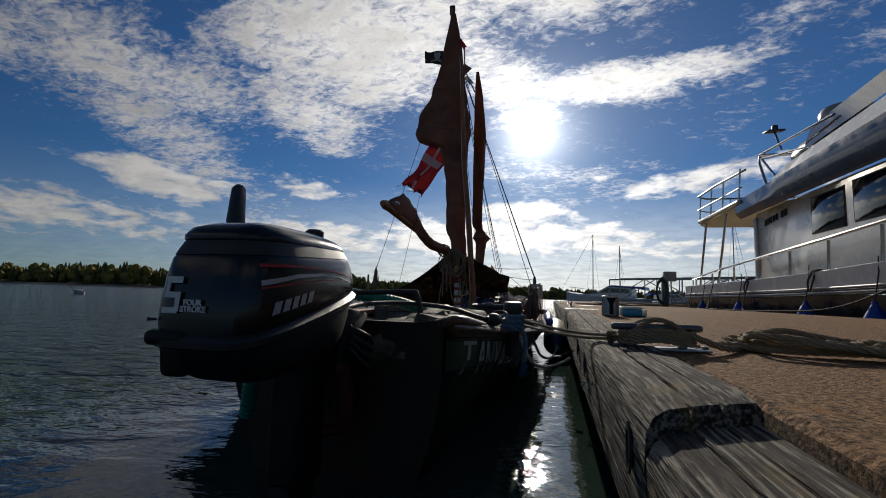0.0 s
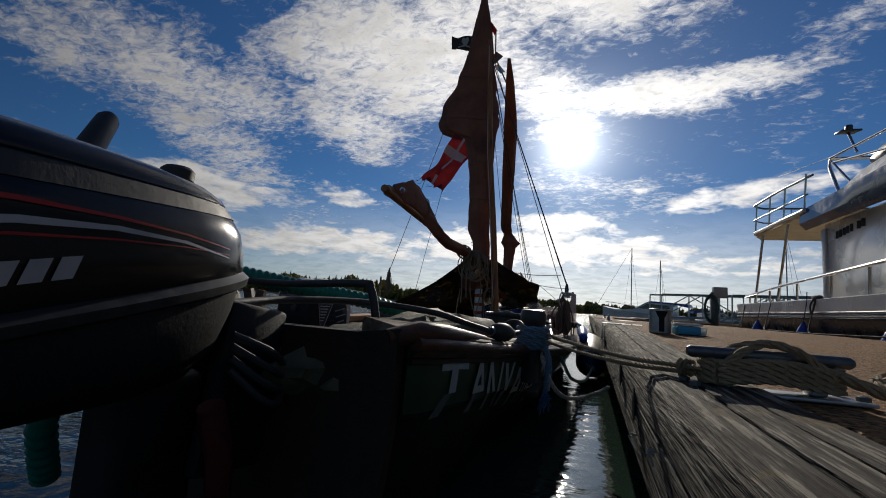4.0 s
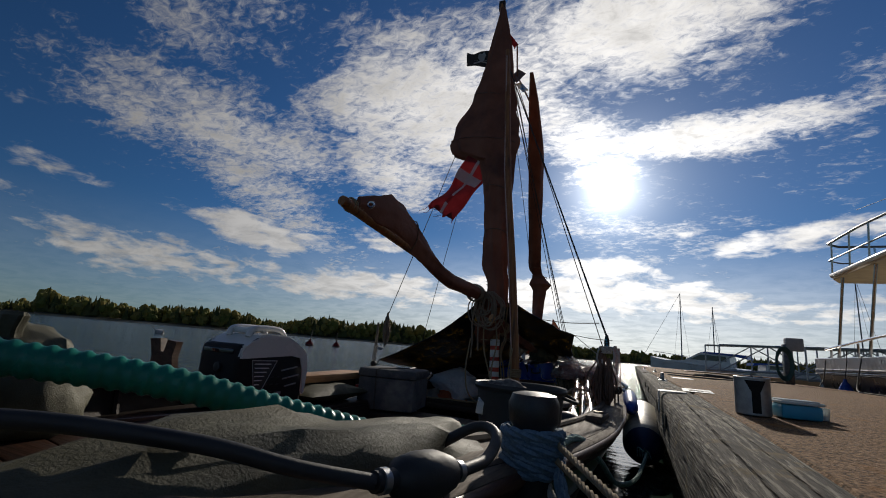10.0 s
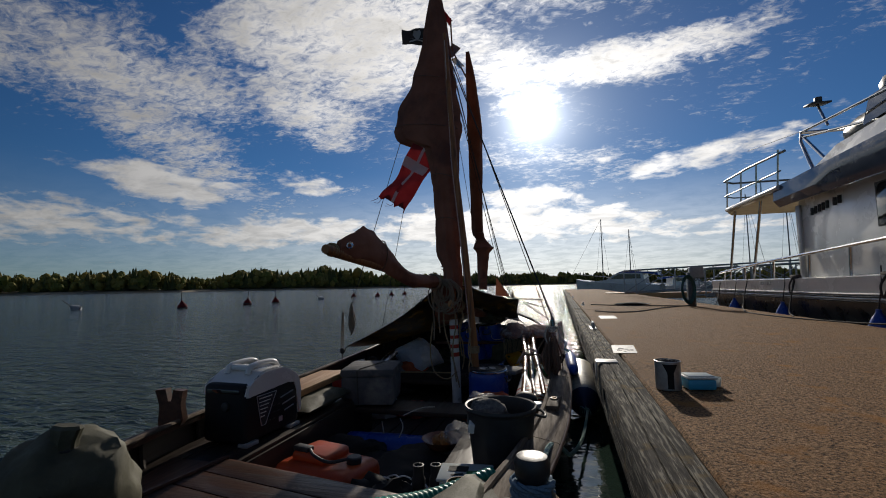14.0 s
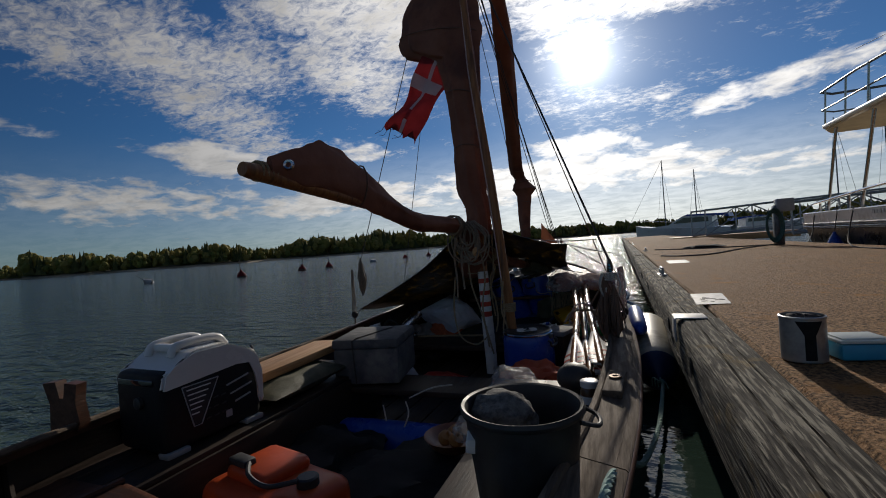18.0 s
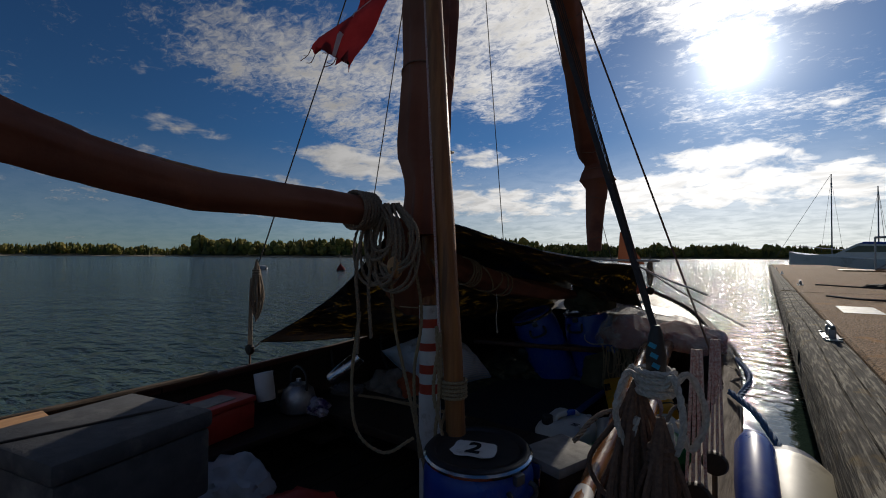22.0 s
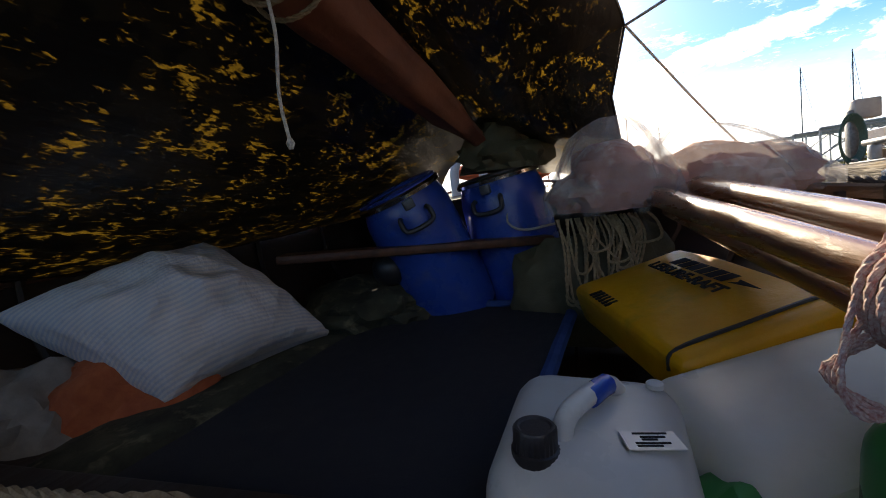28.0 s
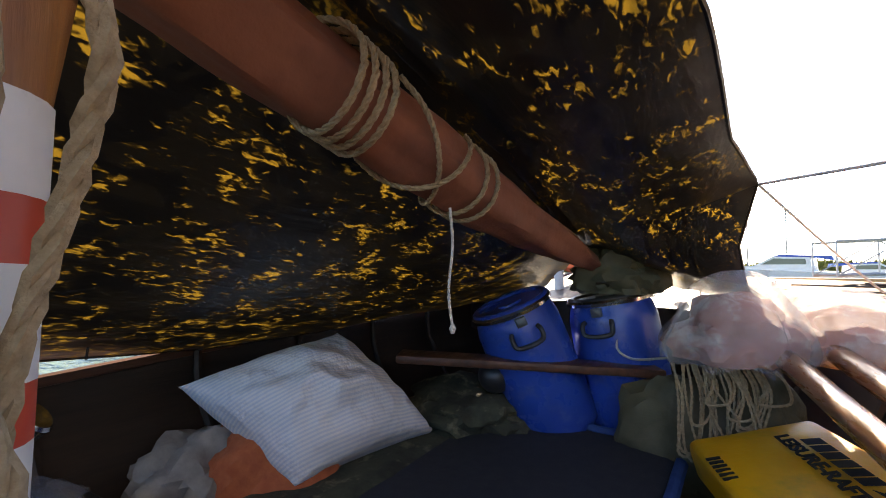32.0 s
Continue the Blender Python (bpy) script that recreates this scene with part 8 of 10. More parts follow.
ribbed_hose([(-1.02, 7.74, 0.54), (-1.16, 7.80, 0.60), (-1.25, 7.90, 0.642), (-1.18, 8.10, 0.632), (-1.02, 8.32, 0.597), (-0.88, 8.50, 0.567), (-0.76, 8.70, 0.51), (-0.66, 8.90, 0.46), (-0.52, 9.10, 0.455)], 0.027, "bilge_hose", "teal corrugated hose lying over the stern gear")
ribbed_hose([(-0.95, 7.80, 0.50), (-0.96, 7.70, 0.47), (-0.965, 7.60, 0.42), (-0.972, 7.59, 0.36), (-0.992, 7.61, 0.30), (-1.012, 7.633, 0.25)], 0.021, "bilge_hose", "teal corrugated hose end hanging below the motor")
# bent tube rail over the stern
bm = BM()
tube(bm, curve_pts([(-1.24, 8.19, 0.50), (-1.24, 8.185, 0.585), (-1.215, 8.18, 0.608), (-0.93, 8.088, 0.604), (-0.665, 8.005, 0.612), (-0.628, 7.993, 0.600), (-0.612, 8.0, 0.53)], 6), 0.0095, 12)
solo("stern_rail", bm, M_RUBBER, "bent black tube rail on the transom", "rail")
# fuel line with a primer bulb
fl = thing("fuel_line", "black fuel hose with a rubber primer bulb along the gunwale", "hose", (-0.5, 8.8, 0.5))
bm = BM()
tube(bm, curve_pts([(-0.80, 7.74, 0.55), (-0.80, 7.95, 0.565), (-0.72, 8.18, 0.568), (-0.58, 8.30, 0.552), (-0.50, 8.38, 0.525), (-0.45, 8.45, 0.506)], 8), 0.009, 10)
tube(bm, curve_pts([(-0.40, 8.602, 0.496), (-0.388, 8.68, 0.50), (-0.392, 8.74, 0.525), (-0.44, 8.77, 0.527), (-0.53, 8.75, 0.47)], 8), 0.009, 10)
part("tube", bm, M_RUBBER, fl)
bm = BM()
bmx = Matrix.Translation((-0.45, 8.45, 0.506)) @ (Vector((0.05, 0.152, -0.01))).to_track_quat("Z", "Y").to_matrix().to_4x4()
lathe(bm, [(0.012, 0), (0.013, 0.03), (0.024, 0.04), (0.03, 0.07), (0.03, 0.10), (0.022, 0.13), (0.012, 0.135), (0.012, 0.16)], bmx, 18)
part("primer_bulb", bm, M_RUBBER, fl, "black rubber primer bulb")
for z in (0.008, 0.145):
    bm = BM()
    lathe(bm, [(0.0145, z), (0.0145, z + 0.01)], bmx, 14)
    part("hose_clip", bm, M_GALV, fl, "bright steel hose clip")

# stern bags
solo("canvas_bag", heap((-0.625, 8.44, 0.335), (0.29, 1.18, 0.232), 41.0, rough=0.22, rz=-9), M_CANVAS, "olive canvas bag lying along the aft gunwale", "bag")
sk = solo("canvas_sack", heap((-1.90, 8.74, 0.31), (0.40, 0.40, 0.33), 42.0, rough=0.16), M_CANVAS, "full olive canvas sack tied at the neck", "sack")
bm = BM()
bundle(bm, [((-1.85, 8.70, 0.545), 0.06, 0.05, X, Y), ((-1.845, 8.695, 0.58), 0.035, 0.03, X, Y), ((-1.84, 8.69, 0.61), 0.04, 0.03, X, Y), ((-1.835, 8.69, 0.65), 0.055, 0.03, X, Y), ((-1.835, 8.69, 0.66), 0.05, 0.02, X, Y)], 6, 2.0, 20)
part("neck", bm, M_CANVAS, sk, "gathered sack neck")
bm = BM()
tube(bm, [(-1.845 + 0.037 * math.cos(a), 8.695 + 0.033 * math.sin(a), 0.582) for a in [j * 0.524 for j in range(13)]], 0.005, 6)
part("neck_cord", bm, M_ROPEK, sk)
# forked wooden post on the port rail
bm = BM()
prism(bm, [(-0.055, 0), (0.06, 0), (0.075, 0.03), (0.06, 0.10), (0.07, 0.17), (0.02, 0.175), (0.01, 0.12), (-0.005, 0.12), (-0.02, 0.18), (-0.075, 0.175), (-0.05, 0.10)], 0.04, Matrix.Translation((-2.20, 9.46, 0.415)) @ rot(90, 0, 12).to_4x4())
solo("forked_post", bm, M_VARN, "forked wooden belaying post on the port rail", "post")
bm = BM()
for s in (-1, 1):
    tube(bm, curve_pts([(-2.33 + 0.0, 10.42, 0.39), (-2.33, 10.42 + s * 0.025, 0.42), (-2.33, 10.42 + s * 0.035, 0.46), (-2.33, 10.42 + s * 0.022, 0.49)], 4), 0.007, 8)
solo("rowlock", bm, M_GALVDARK, "dark iron rowlock on the port rail", "rowlock")

# ---- generator ----
gen = thing("generator", "white and black portable inverter generator on the side bench", "generator", (-1.965, 9.77, 0.288), -4)
GX, GY, GZ = 0.28, 0.44, 0.38
bm = BM()
box(bm, (0, 0, 0.16), (GX, GY, 0.30), bevel=0.03, seg=3)
part("body", bm, M_MATTEK, gen, world_place=False)
bm = BM()
prism(bm, [(-0.215, 0.245), (-0.205, 0.30), (-0.16, 0.315), (-0.12, 0.35), (-0.08, 0.365), (0.06, 0.365), (0.10, 0.335), (0.17, 0.315), (0.215, 0.28), (0.228, 0.20), (0.232, 0.08), (0.215, 0.06), (0.200, 0.08), (0.196, 0.20), (0.17, 0.262), (0.10, 0.272), (-0.20, 0.245)], GX + 0.012, Matrix.Translation((-(GX + 0.012) / 2, 0, 0.0)) @ Matrix(((0, 0, 1, 0), (1, 0, 0, 0), (0, 1, 0, 0), (0, 0, 0, 1))))
bmesh.ops.bevel(bm, geom=bm.edges[:], offset=0.008, segments=2, affect="EDGES")
part("shell", bm, M_GEL, gen, "white plastic shell", world_place=False)
bm = BM()
box(bm, (0.0, 0.0, 0.345), (GX * 0.55, 0.16, 0.045), bevel=0.012)
part("handle_recess", bm, M_BLACKPL, gen, "dark handle recess", world_place=False)
bm = BM()
for s in (-1, 1):
    tube(bm, curve_pts([(s * 0.07, -0.13, 0.345), (s * 0.07, -0.10, 0.385), (s * 0.07, 0.06, 0.388), (s * 0.07, 0.11, 0.345)], 4), 0.016, 10)
box(bm, (0, -0.10, 0.376), (0.15, 0.03, 0.03), bevel=0.01)
part("carry_handle", bm, M_GEL, gen, "white carrying handle", world_place=False)
bm = BM()
lathe(bm, [(0.026, 0.318), (0.028, 0.33), (0.028, 0.345), (0.022, 0.347), (0.022, 0.36), (0.015, 0.365)], Matrix.Translation((-0.02, 0.15, 0)), 18)
part("fuel_cap", bm, M_BLACKPL, gen, "black fuel cap", world_place=False)
bm = BM()
box(bm, (0, -0.222, 0.275), (0.21, 0.008, 0.022), bevel=0.004)
part("grille", bm, M_DKGLASS, gen, world_place=False)
fx = GX / 2
bm = BM()
prism(bm, [(-0.14, 0.235), (0.005, 0.235), (-0.075, 0.085), (-0.10, 0.085)], 0.003, Matrix.Translation((fx + 0.001, 0, 0)) @ Matrix(((0, 0, 1, 0), (1, 0, 0, 0), (0, 1, 0, 0), (0, 0, 0, 1))))
part("warning_plate", bm, M_RUBBER, gen, "black three-cornered notice plate", world_place=False)
bm = BM()
tri3 = [(-0.142, 0.238), (0.010, 0.238), (-0.073, 0.080), (-0.104, 0.080)]
tube(bm, [(fx + 0.004, a, b) for a, b in tri3 + tri3[:2]], 0.0025, 6)
part("plate_rim", bm, M_SILVER, gen, world_place=False)
for k in range(6):
    bm = BM()
    w = 0.10 - 0.014 * k
    box(bm, (fx + 0.0045, -0.125 + w / 2 + 0.003 * k, 0.222 - 0.019 * k), (0.001, w, 0.005))
    part("notice_bar", bm, M_INKW, gen, world_place=False)
for k, (a, b, w) in enumerate(((0.07, 0.215, 0.11), (0.085, 0.175, 0.11), (0.09, 0.135, 0.08))):
    bm = BM()
    box(bm, (fx + 0.003, a + 0.03, b - 0.015), (0.006, w, 0.007), rot(10, 0, 0), 0.002)
    part("louvre", bm, M_GREYPL, gen, world_place=False)
for k in range(9):
    bm = BM()
    box(bm, (fx + 0.002, -0.04 + 0.035 * (k % 3) , 0.16 - 0.035 * (k // 3)), (0.004, 0.022, 0.006), rot(8, 0, 0), 0.002)
    part("vent_slot", bm, M_RUBBER, gen, world_place=False)
bm = BM()
box(bm, (fx + 0.002, 0.05, 0.075), (0.003, 0.028, 0.028))
part("rating_label", bm, M_SILVER, gen, world_place=False)
for y in (-0.17, 0.17):
    bm = BM()
    box(bm, (fx - 0.02, y, 0.008), (0.06, 0.09, 0.022), bevel=0.006)
    part("foot", bm, M_GREYPL, gen, world_place=False)
bm = BM()
lathe(bm, [(0.022, 0), (0.022, 0.012), (0.012, 0.016)], Matrix.Translation((0.02, -0.222, 0.20)) @ rot(90, 0, 0).to_4x4(), 16)
part("starter_knob", bm, M_RUBBER, gen, world_place=False)

# plank on a cushion, grey box
solo("olive_cushion", cushion([(-2.17, 10.02, 0.34), (-1.77, 10.02, 0.34), (-1.77, 10.62, 0.34), (-2.17, 10.62, 0.34)], 0.11, 4.0, pinch=0.05), M_CANVAS, "olive padded cushion on the side bench", "cushion")
bm = BM()
box(bm, (-2.02, 10.36, 0.415), (0.24, 0.80, 0.042), rot(2, -3, -3), 0.004)
solo("wooden_plank", bm, M_RAWWOOD, "short thick reddish plank lying on the cushion", "plank")
M_FOAM = mat("grey_foam_box", (0.085, 0.085, 0.088), (0.06, 0.06, 0.063), 14.0, 0.85, bump=0.5, bump_scale=90, c3=(0.17, 0.16, 0.15), c3_scale=3.0, c3_amount=0.4)
gb = thing("cool_box", "grey foam cool box tied with dark cord", "box", (-1.70, 10.80, 0.235), 12)
bm = BM()
box(bm, (0, 0, 0.10), (0.38, 0.40, 0.20), bevel=0.012)
part("body", bm, M_FOAM, gb, world_place=False)
bm = BM()
box(bm, (0, 0, 0.228), (0.395, 0.415, 0.056), bevel=0.016)
part("lid", bm, M_FOAM, gb, world_place=False)
bm = BM()
tube(bm, [(-0.06, -0.206, 0.0), (-0.07, -0.212, 0.25), (-0.05, -0.19, 0.259), (0.06, 0.1, 0.259), (0.08, 0.21, 0.25)], 0.004, 6)
part("cord", bm, M_ROPEK, gb, world_place=False)
bm = BM()
for pts in ([(-1.55, 10.53, 0.24), (-1.52, 10.50, 0.12), (-1.55, 10.5, 0.02)], [(-1.42, 10.54, 0.26), (-1.38, 10.48, 0.22), (-1.42, 10.46, 0.10), (-1.33, 10.44, 0.06)], [(-1.40, 10.54, 0.28), (-1.30, 10.62, 0.31), (-1.22, 10.7, 0.30)]):
    tube(bm, curve_pts(pts, 6), 0.004, 6)
solo("thin_rope", bm, M_ROPEW, "white cord trailing from the cool box", "cord")

# bucket with a knitted hat
bk = thing("bucket", "large black rubber bucket holding a hat and gear", "bucket", (-0.555, 9.62, 0.228))
bm = BM()
lathe(bm, [(0.115, 0.0), (0.122, 0.004), (0.152, 0.30), (0.160, 0.305), (0.164, 0.315), (0.160, 0.325), (0.152, 0.322), (0.146, 0.30), (0.117, 0.02), (0.02, 0.015)], n=40)
part("shell", bm, M_RUBBER, bk, world_place=False)
bm = BM()
tube(bm, curve_pts([(0.15, 0.06, 0.30), (0.19, 0.03, 0.29), (0.195, -0.02, 0.285), (0.155, -0.05, 0.30)], 5), 0.006, 8)
part("bail", bm, M_RUBBER, bk, world_place=False)
M_KNIT = mat("grey_knit", (0.20, 0.19, 0.17), (0.08, 0.075, 0.07), 60.0, 0.95, bump=0.9, bump_scale=180)
solo("knitted_hat", heap((-0.62, 9.66, 0.44), (0.19, 0.17, 0.13), 51.0, rough=0.2), M_KNIT, "grey patterned knitted hat lying in the bucket", "hat")
solo("bucket_gear", heap((-0.55, 9.62, 0.26), (0.22, 0.22, 0.20), 52.0, rough=0.3), M_INKK, "dark gear filling the bucket", "gear")
bm = BM()
box(bm, (-0.655, 9.535, 0.47), (0.06, 0.035, 0.045), rot(20, 10, 20), 0.003)
solo("small_carton", bm, M_WHITEPL, "small white and red carton in the bucket", "carton")
# tub with a lid
tb = thing("food_tub", "milky plastic tub with a printed lid", "tub", (-0.665, 9.36, 0.25), 6)
bm = BM()
box(bm, (0, 0, 0.045), (0.20, 0.15, 0.09), bevel=0.025, seg=3)
part("tub", bm, M_MILK, tb, world_place=False)
bm = BM()
box(bm, (0, 0, 0.096), (0.215, 0.165, 0.012), bevel=0.006)
part("lid", bm, M_MILK, tb, world_place=False)
for k, (x, y, w, h, m) in enumerate(((-0.03, 0.02, 0.08, 0.05, M_INKK), (0.035, -0.015, 0.06, 0.035, M_GREENCAN), (-0.03, -0.035, 0.05, 0.015, M_INKK))):
    bm = BM()
    box(bm, (x, y, 0.1035), (w, h, 0.001), rot(0, 0, 8 * k))
    part("print_patch", bm, m, tb, world_place=False)
# red fuel tank
M_TANK = mat("orange_red_tank", (0.62, 0.09, 0.018), (0.5, 0.07, 0.015), 8.0, 0.4, thin=0.25, bump=0.1, bump_scale=80)
ft = thing("fuel_tank", "orange-red plastic portable fuel tank with black caps", "fuel tank", (-1.42, 9.62, -0.005), -13)
bm = BM()
box(bm, (0, 0, 0.13), (0.46, 0.30, 0.24), bevel=0.05, seg=4)
box(bm, (-0.06, 0.02, 0.26), (0.22, 0.20, 0.06), bevel=0.025, seg=3)
part("body", bm, M_TANK, ft, world_place=False)
bm = BM()
lathe(bm, [(0.034, 0.245), (0.036, 0.25), (0.036, 0.275), (0.03, 0.28)], Matrix.Translation((0.15, 0.02, 0)), 20)
part("cap", bm, M_RUBBER, ft, world_place=False)
bm = BM()
box(bm, (-0.12, -0.04, 0.296), (0.10, 0.05, 0.03), bevel=0.01)
part("handle", bm, M_RUBBER, ft, world_place=False)
bm = BM()
tube(bm, curve_pts([(-0.08, -0.04, 0.30), (0.0, -0.09, 0.295), (0.08, -0.08, 0.275), (0.15, -0.02, 0.28)], 6), 0.008, 8)
part("pickup_hose", bm, M_RUBBER, ft, world_place=False)
# binoculars, black clothes
bn = thing("binoculars", "black binoculars standing on the bench end", "binoculars", (-0.84, 9.40, 0.22))
for x in (-0.035, 0.035):
    bm = BM()
    lathe(bm, [(0.026, 0), (0.028, 0.01), (0.028, 0.07), (0.022, 0.085), (0.022, 0.12), (0.024, 0.125), (0.018, 0.126), (0.017, 0.118)], Matrix.Translation((x, 0.02 * (x > 0), 0.0)), 20)
    part("barrel", bm, M_RUBBER, bn, world_place=False)
    bm = BM()
    lathe(bm, [(0.0175, 0.119), (0.001, 0.121)], Matrix.Translation((x, 0.02 * (x > 0), 0.0)), 16)
    part("lens", bm, M_DKGLASS, bn, world_place=False)
solo("black_jacket", heap((-1.02, 9.34, 0.08), (0.34, 0.26, 0.22), 61.0, rough=0.45), M_INKK, "crumpled black jacket on the stern floor", "jacket")
solo("gear_sack", heap((-1.15, 10.0, -0.02), (0.8, 0.6, 0.16), 62.0, rough=0.5), M_INKK, "crumpled dark gear sack on the floor boards", "sack")
solo("gear_sack", heap((-1.60, 10.1, -0.02), (0.5, 0.5, 0.18), 63.0, rough=0.4), M_INKK, "crumpled dark gear sack under the bench", "sack")
# tin bowl with onions
bm = BM()
lathe(bm, [(0.05, 0), (0.09, 0.02), (0.12, 0.06), (0.125, 0.065), (0.115, 0.06), (0.085, 0.025), (0.04, 0.01)], Matrix.Translation((-0.97, 10.15, 0.14)), 26)
solo("orange_bowl", bm, mat("brown_bowl", (0.25, 0.09, 0.04), (0.2, 0.07, 0.03), 10.0, 0.4), "brown bowl with onions", "bowl")
M_ONION = mat("onion_skin", (0.42, 0.2, 0.06), (0.32, 0.14, 0.04), 20.0, 0.4, stretch=(3, 3, 0.4))
for x, y in ((-1.0, 10.13), (-0.95, 10.12), (-0.98, 10.19)):
    bm = BM()
    lathe(bm, [(0.006, -0.028), (0.024, -0.02), (0.032, 0.0), (0.024, 0.022), (0.008, 0.03), (0.003, 0.045)], Matrix.Translation((x, y, 0.195)) @ rot(20, 30, 0).to_4x4(), 14)
    solo("onion", bm, M_ONION, "brown onion in the bowl", "onion", "onions")
solo("clear_bag", heap((-0.86, 10.12, 0.20), (0.16, 0.13, 0.1), 64.0, rough=0.5), M_FILM, "crumpled clear plastic bag beside the bowl", "bag")
# barrel lying under the thwart, numbered four
b4 = barrel((-1.80, 10.50, 0.06), 0, 90, 0, 0.105, 0.75, label="blue barrel numbered four lying under the thwart", number=4)
bm = BM()
letters(bm, "4", 0.10, Matrix.Translation((-1.33, 10.3935, 0.06)) @ rot(90, 0, 0).to_4x4(), bold=0.003)
part("number", bm, M_INKW, b4, "white painted number", smooth=False)
# barrel with the number two
b2 = barrel((-0.985, 11.62, -0.018), 0, 0, 20, 0.175, 0.40, label="blue barrel with a black lid numbered two", number=2, face=55)
bm = BM()
rr = random.Random(9)
o = []
for k in range(24):
    a = k * 2 * math.pi / 24
    o.append((0.075 * math.copysign(abs(math.cos(a)) ** 0.5, math.cos(a)) * rr.uniform(0.88, 1.05), 0.055 * math.copysign(abs(math.sin(a)) ** 0.5, math.sin(a)) * rr.uniform(0.86, 1.05)))
prism(bm, o, 0.001, Matrix.Translation((-0.985, 11.60, 0.3775)) @ rot(0, 0, 15).to_4x4())
part("number_patch", bm, M_WHITEP, b2, "torn white paint patch", smooth=False)
bm = BM()
letters(bm, "2", 0.095, Matrix.Translation((-0.985, 11.60, 0.3805)) @ rot(0, 0, 15).to_4x4(), bold=0.002)
part("number", bm, M_INKK, b2, "black painted number", smooth=False)
# box with a latch, clear bag, helmet-like ball, jar, hammer
lb = thing("latch_box", "grey box with a steel latch beside the barrel", "box", (-0.745, 11.80, 0.06), -18)
bm = BM()
box(bm, (0, 0, 0.11), (0.17, 0.22, 0.22), bevel=0.01)
part("body", bm, M_TAR, lb, world_place=False)
bm = BM()
box(bm, (0, 0, 0.235), (0.185, 0.235, 0.035), bevel=0.008)
part("lid", bm, M_GREYCL, lb, world_place=False)
bm = BM()
box(bm, (0.0, -0.12, 0.215), (0.045, 0.012, 0.05), bevel=0.004)
tube(bm, curve_pts([(-0.02, -0.127, 0.20), (-0.02, -0.13, 0.17), (0.02, -0.13, 0.17), (0.02, -0.127, 0.20)], 4), 0.004, 6)
part("latch", bm, M_CHROME, lb, "steel toggle latch", world_place=False)
solo("clear_bag", heap((-0.80, 10.55, 0.222), (0.22, 0.18, 0.15), 65.0, rough=0.35), M_FILM, "upright crumpled clear plastic bag on the bench", "bag")
bm = BM()
bmesh.ops.create_uvsphere(bm, u_segments=24, v_segments=14, radius=0.085, matrix=Matrix.Translation((-0.53, 10.68, 0.295)) @ Matrix.Diagonal((1, 1, 0.85, 1)))
solo("ball_fender", bm, M_RUBBER, "black round ball fender on the bench", "fender")
jr = thing("jar", "glass jar with a white screw lid on the bench", "jar", (-0.45, 10.52, 0.227))
bm = BM()
lathe(bm, [(0.036, 0), (0.042, 0.006), (0.042, 0.075), (0.036, 0.085)], n=24)
part("glass", bm, mat("brown_glass_jar", (0.10, 0.05, 0.03), (0.08, 0.04, 0.025), 8.0, 0.1), jr, world_place=False)
bm = BM()
lathe(bm, [(0.043, 0.012), (0.043, 0.045)], n=24, cap=False)
part("label_wrap", bm, M_WHITEPL, jr, "pale paper label", world_place=False)
bm = BM()
lathe(bm, [(0.040, 0.082), (0.041, 0.086), (0.041, 0.106), (0.037, 0.109), (0.01, 0.109)], n=24)
part("lid", bm, M_WHITEPL, jr, world_place=False)
hm = thing("hammer", "wooden-handled hammer leaning on the bench", "hammer", (-0.68, 10.46, 0.25), -38, rx=-35)
bm = BM()
tube(bm, [(0, -0.02, 0.0), (0, 0.04, 0.02), (0, 0.17, 0.03), (0, 0.24, 0.03)], [0.014, 0.015, 0.012, 0.011], 10)
part("handle", bm, M_RAWWOOD, hm, world_place=False)
bm = BM()
box(bm, (0, 0.245, 0.03), (0.10, 0.024, 0.026), bevel=0.006)
part("head", bm, M_BOLT, hm, world_place=False)
solo("orange_dry_bag", heap((-0.84, 11.28, 0.0), (0.44, 0.34, 0.20), 66.0, rough=0.4, rz=25), M_ORANGE, "orange-red cloth bag on the floor boards", "bag")
bm = BM()
for k in range(3):
    box(bm, (-0.68, 10.98 + 0.05 * k, 0.11 - 0.012 * k), (0.24, 0.014, 0.012), rot(0, 0, 6))
box(bm, (-0.68, 11.05, 0.07), (0.28, 0.22, 0.05), rot(4, 0, 6), 0.01)
solo("black_case", bm, M_BLACKPL, "black ribbed plastic case on the floor", "case")
solo("white_sack", heap((-1.83, 11.25, -0.02), (0.34, 0.28, 0.2), 67.0, rough=0.3), mat("white_bin_liner", (0.6, 0.62, 0.64), (0.5, 0.52, 0.54), 12.0, 0.4, bump=0.5, bump_scale=40, thin=0.2), "knotted white plastic sack on the floor", "sack")
solo("red_cloth", heap((-1.52, 11.35, -0.02), (0.42, 0.3, 0.1), 68.0, rough=0.4), M_RED, "dark red cloth on the floor boards", "cloth")
# port side galley: red tool box, mug, thermos, kettle
bm = BM()
box(bm, (-2.13, 11.52, 0.15), (0.34, 1.05, 0.03), bevel=0.006)
part("side_shelf", bm, M_TAR, boat, "dark wooden side shelf")
tbx = thing("tool_box", "red metal tool box on the side shelf", "box", (-2.16, 11.32, 0.167), 10)
bm = BM()
box(bm, (0, 0, 0.06), (0.20, 0.34, 0.12), bevel=0.008)
part("body", bm, M_RED, tbx, world_place=False)
bm = BM()
box(bm, (0, 0, 0.135), (0.21, 0.35, 0.03), bevel=0.008)
part("lid", bm, M_RED, tbx, world_place=False)
bm = BM()
box(bm, (0.02, -0.02, 0.152), (0.10, 0.22, 0.004))
part("worn_label", bm, M_GREYCL, tbx, world_place=False)
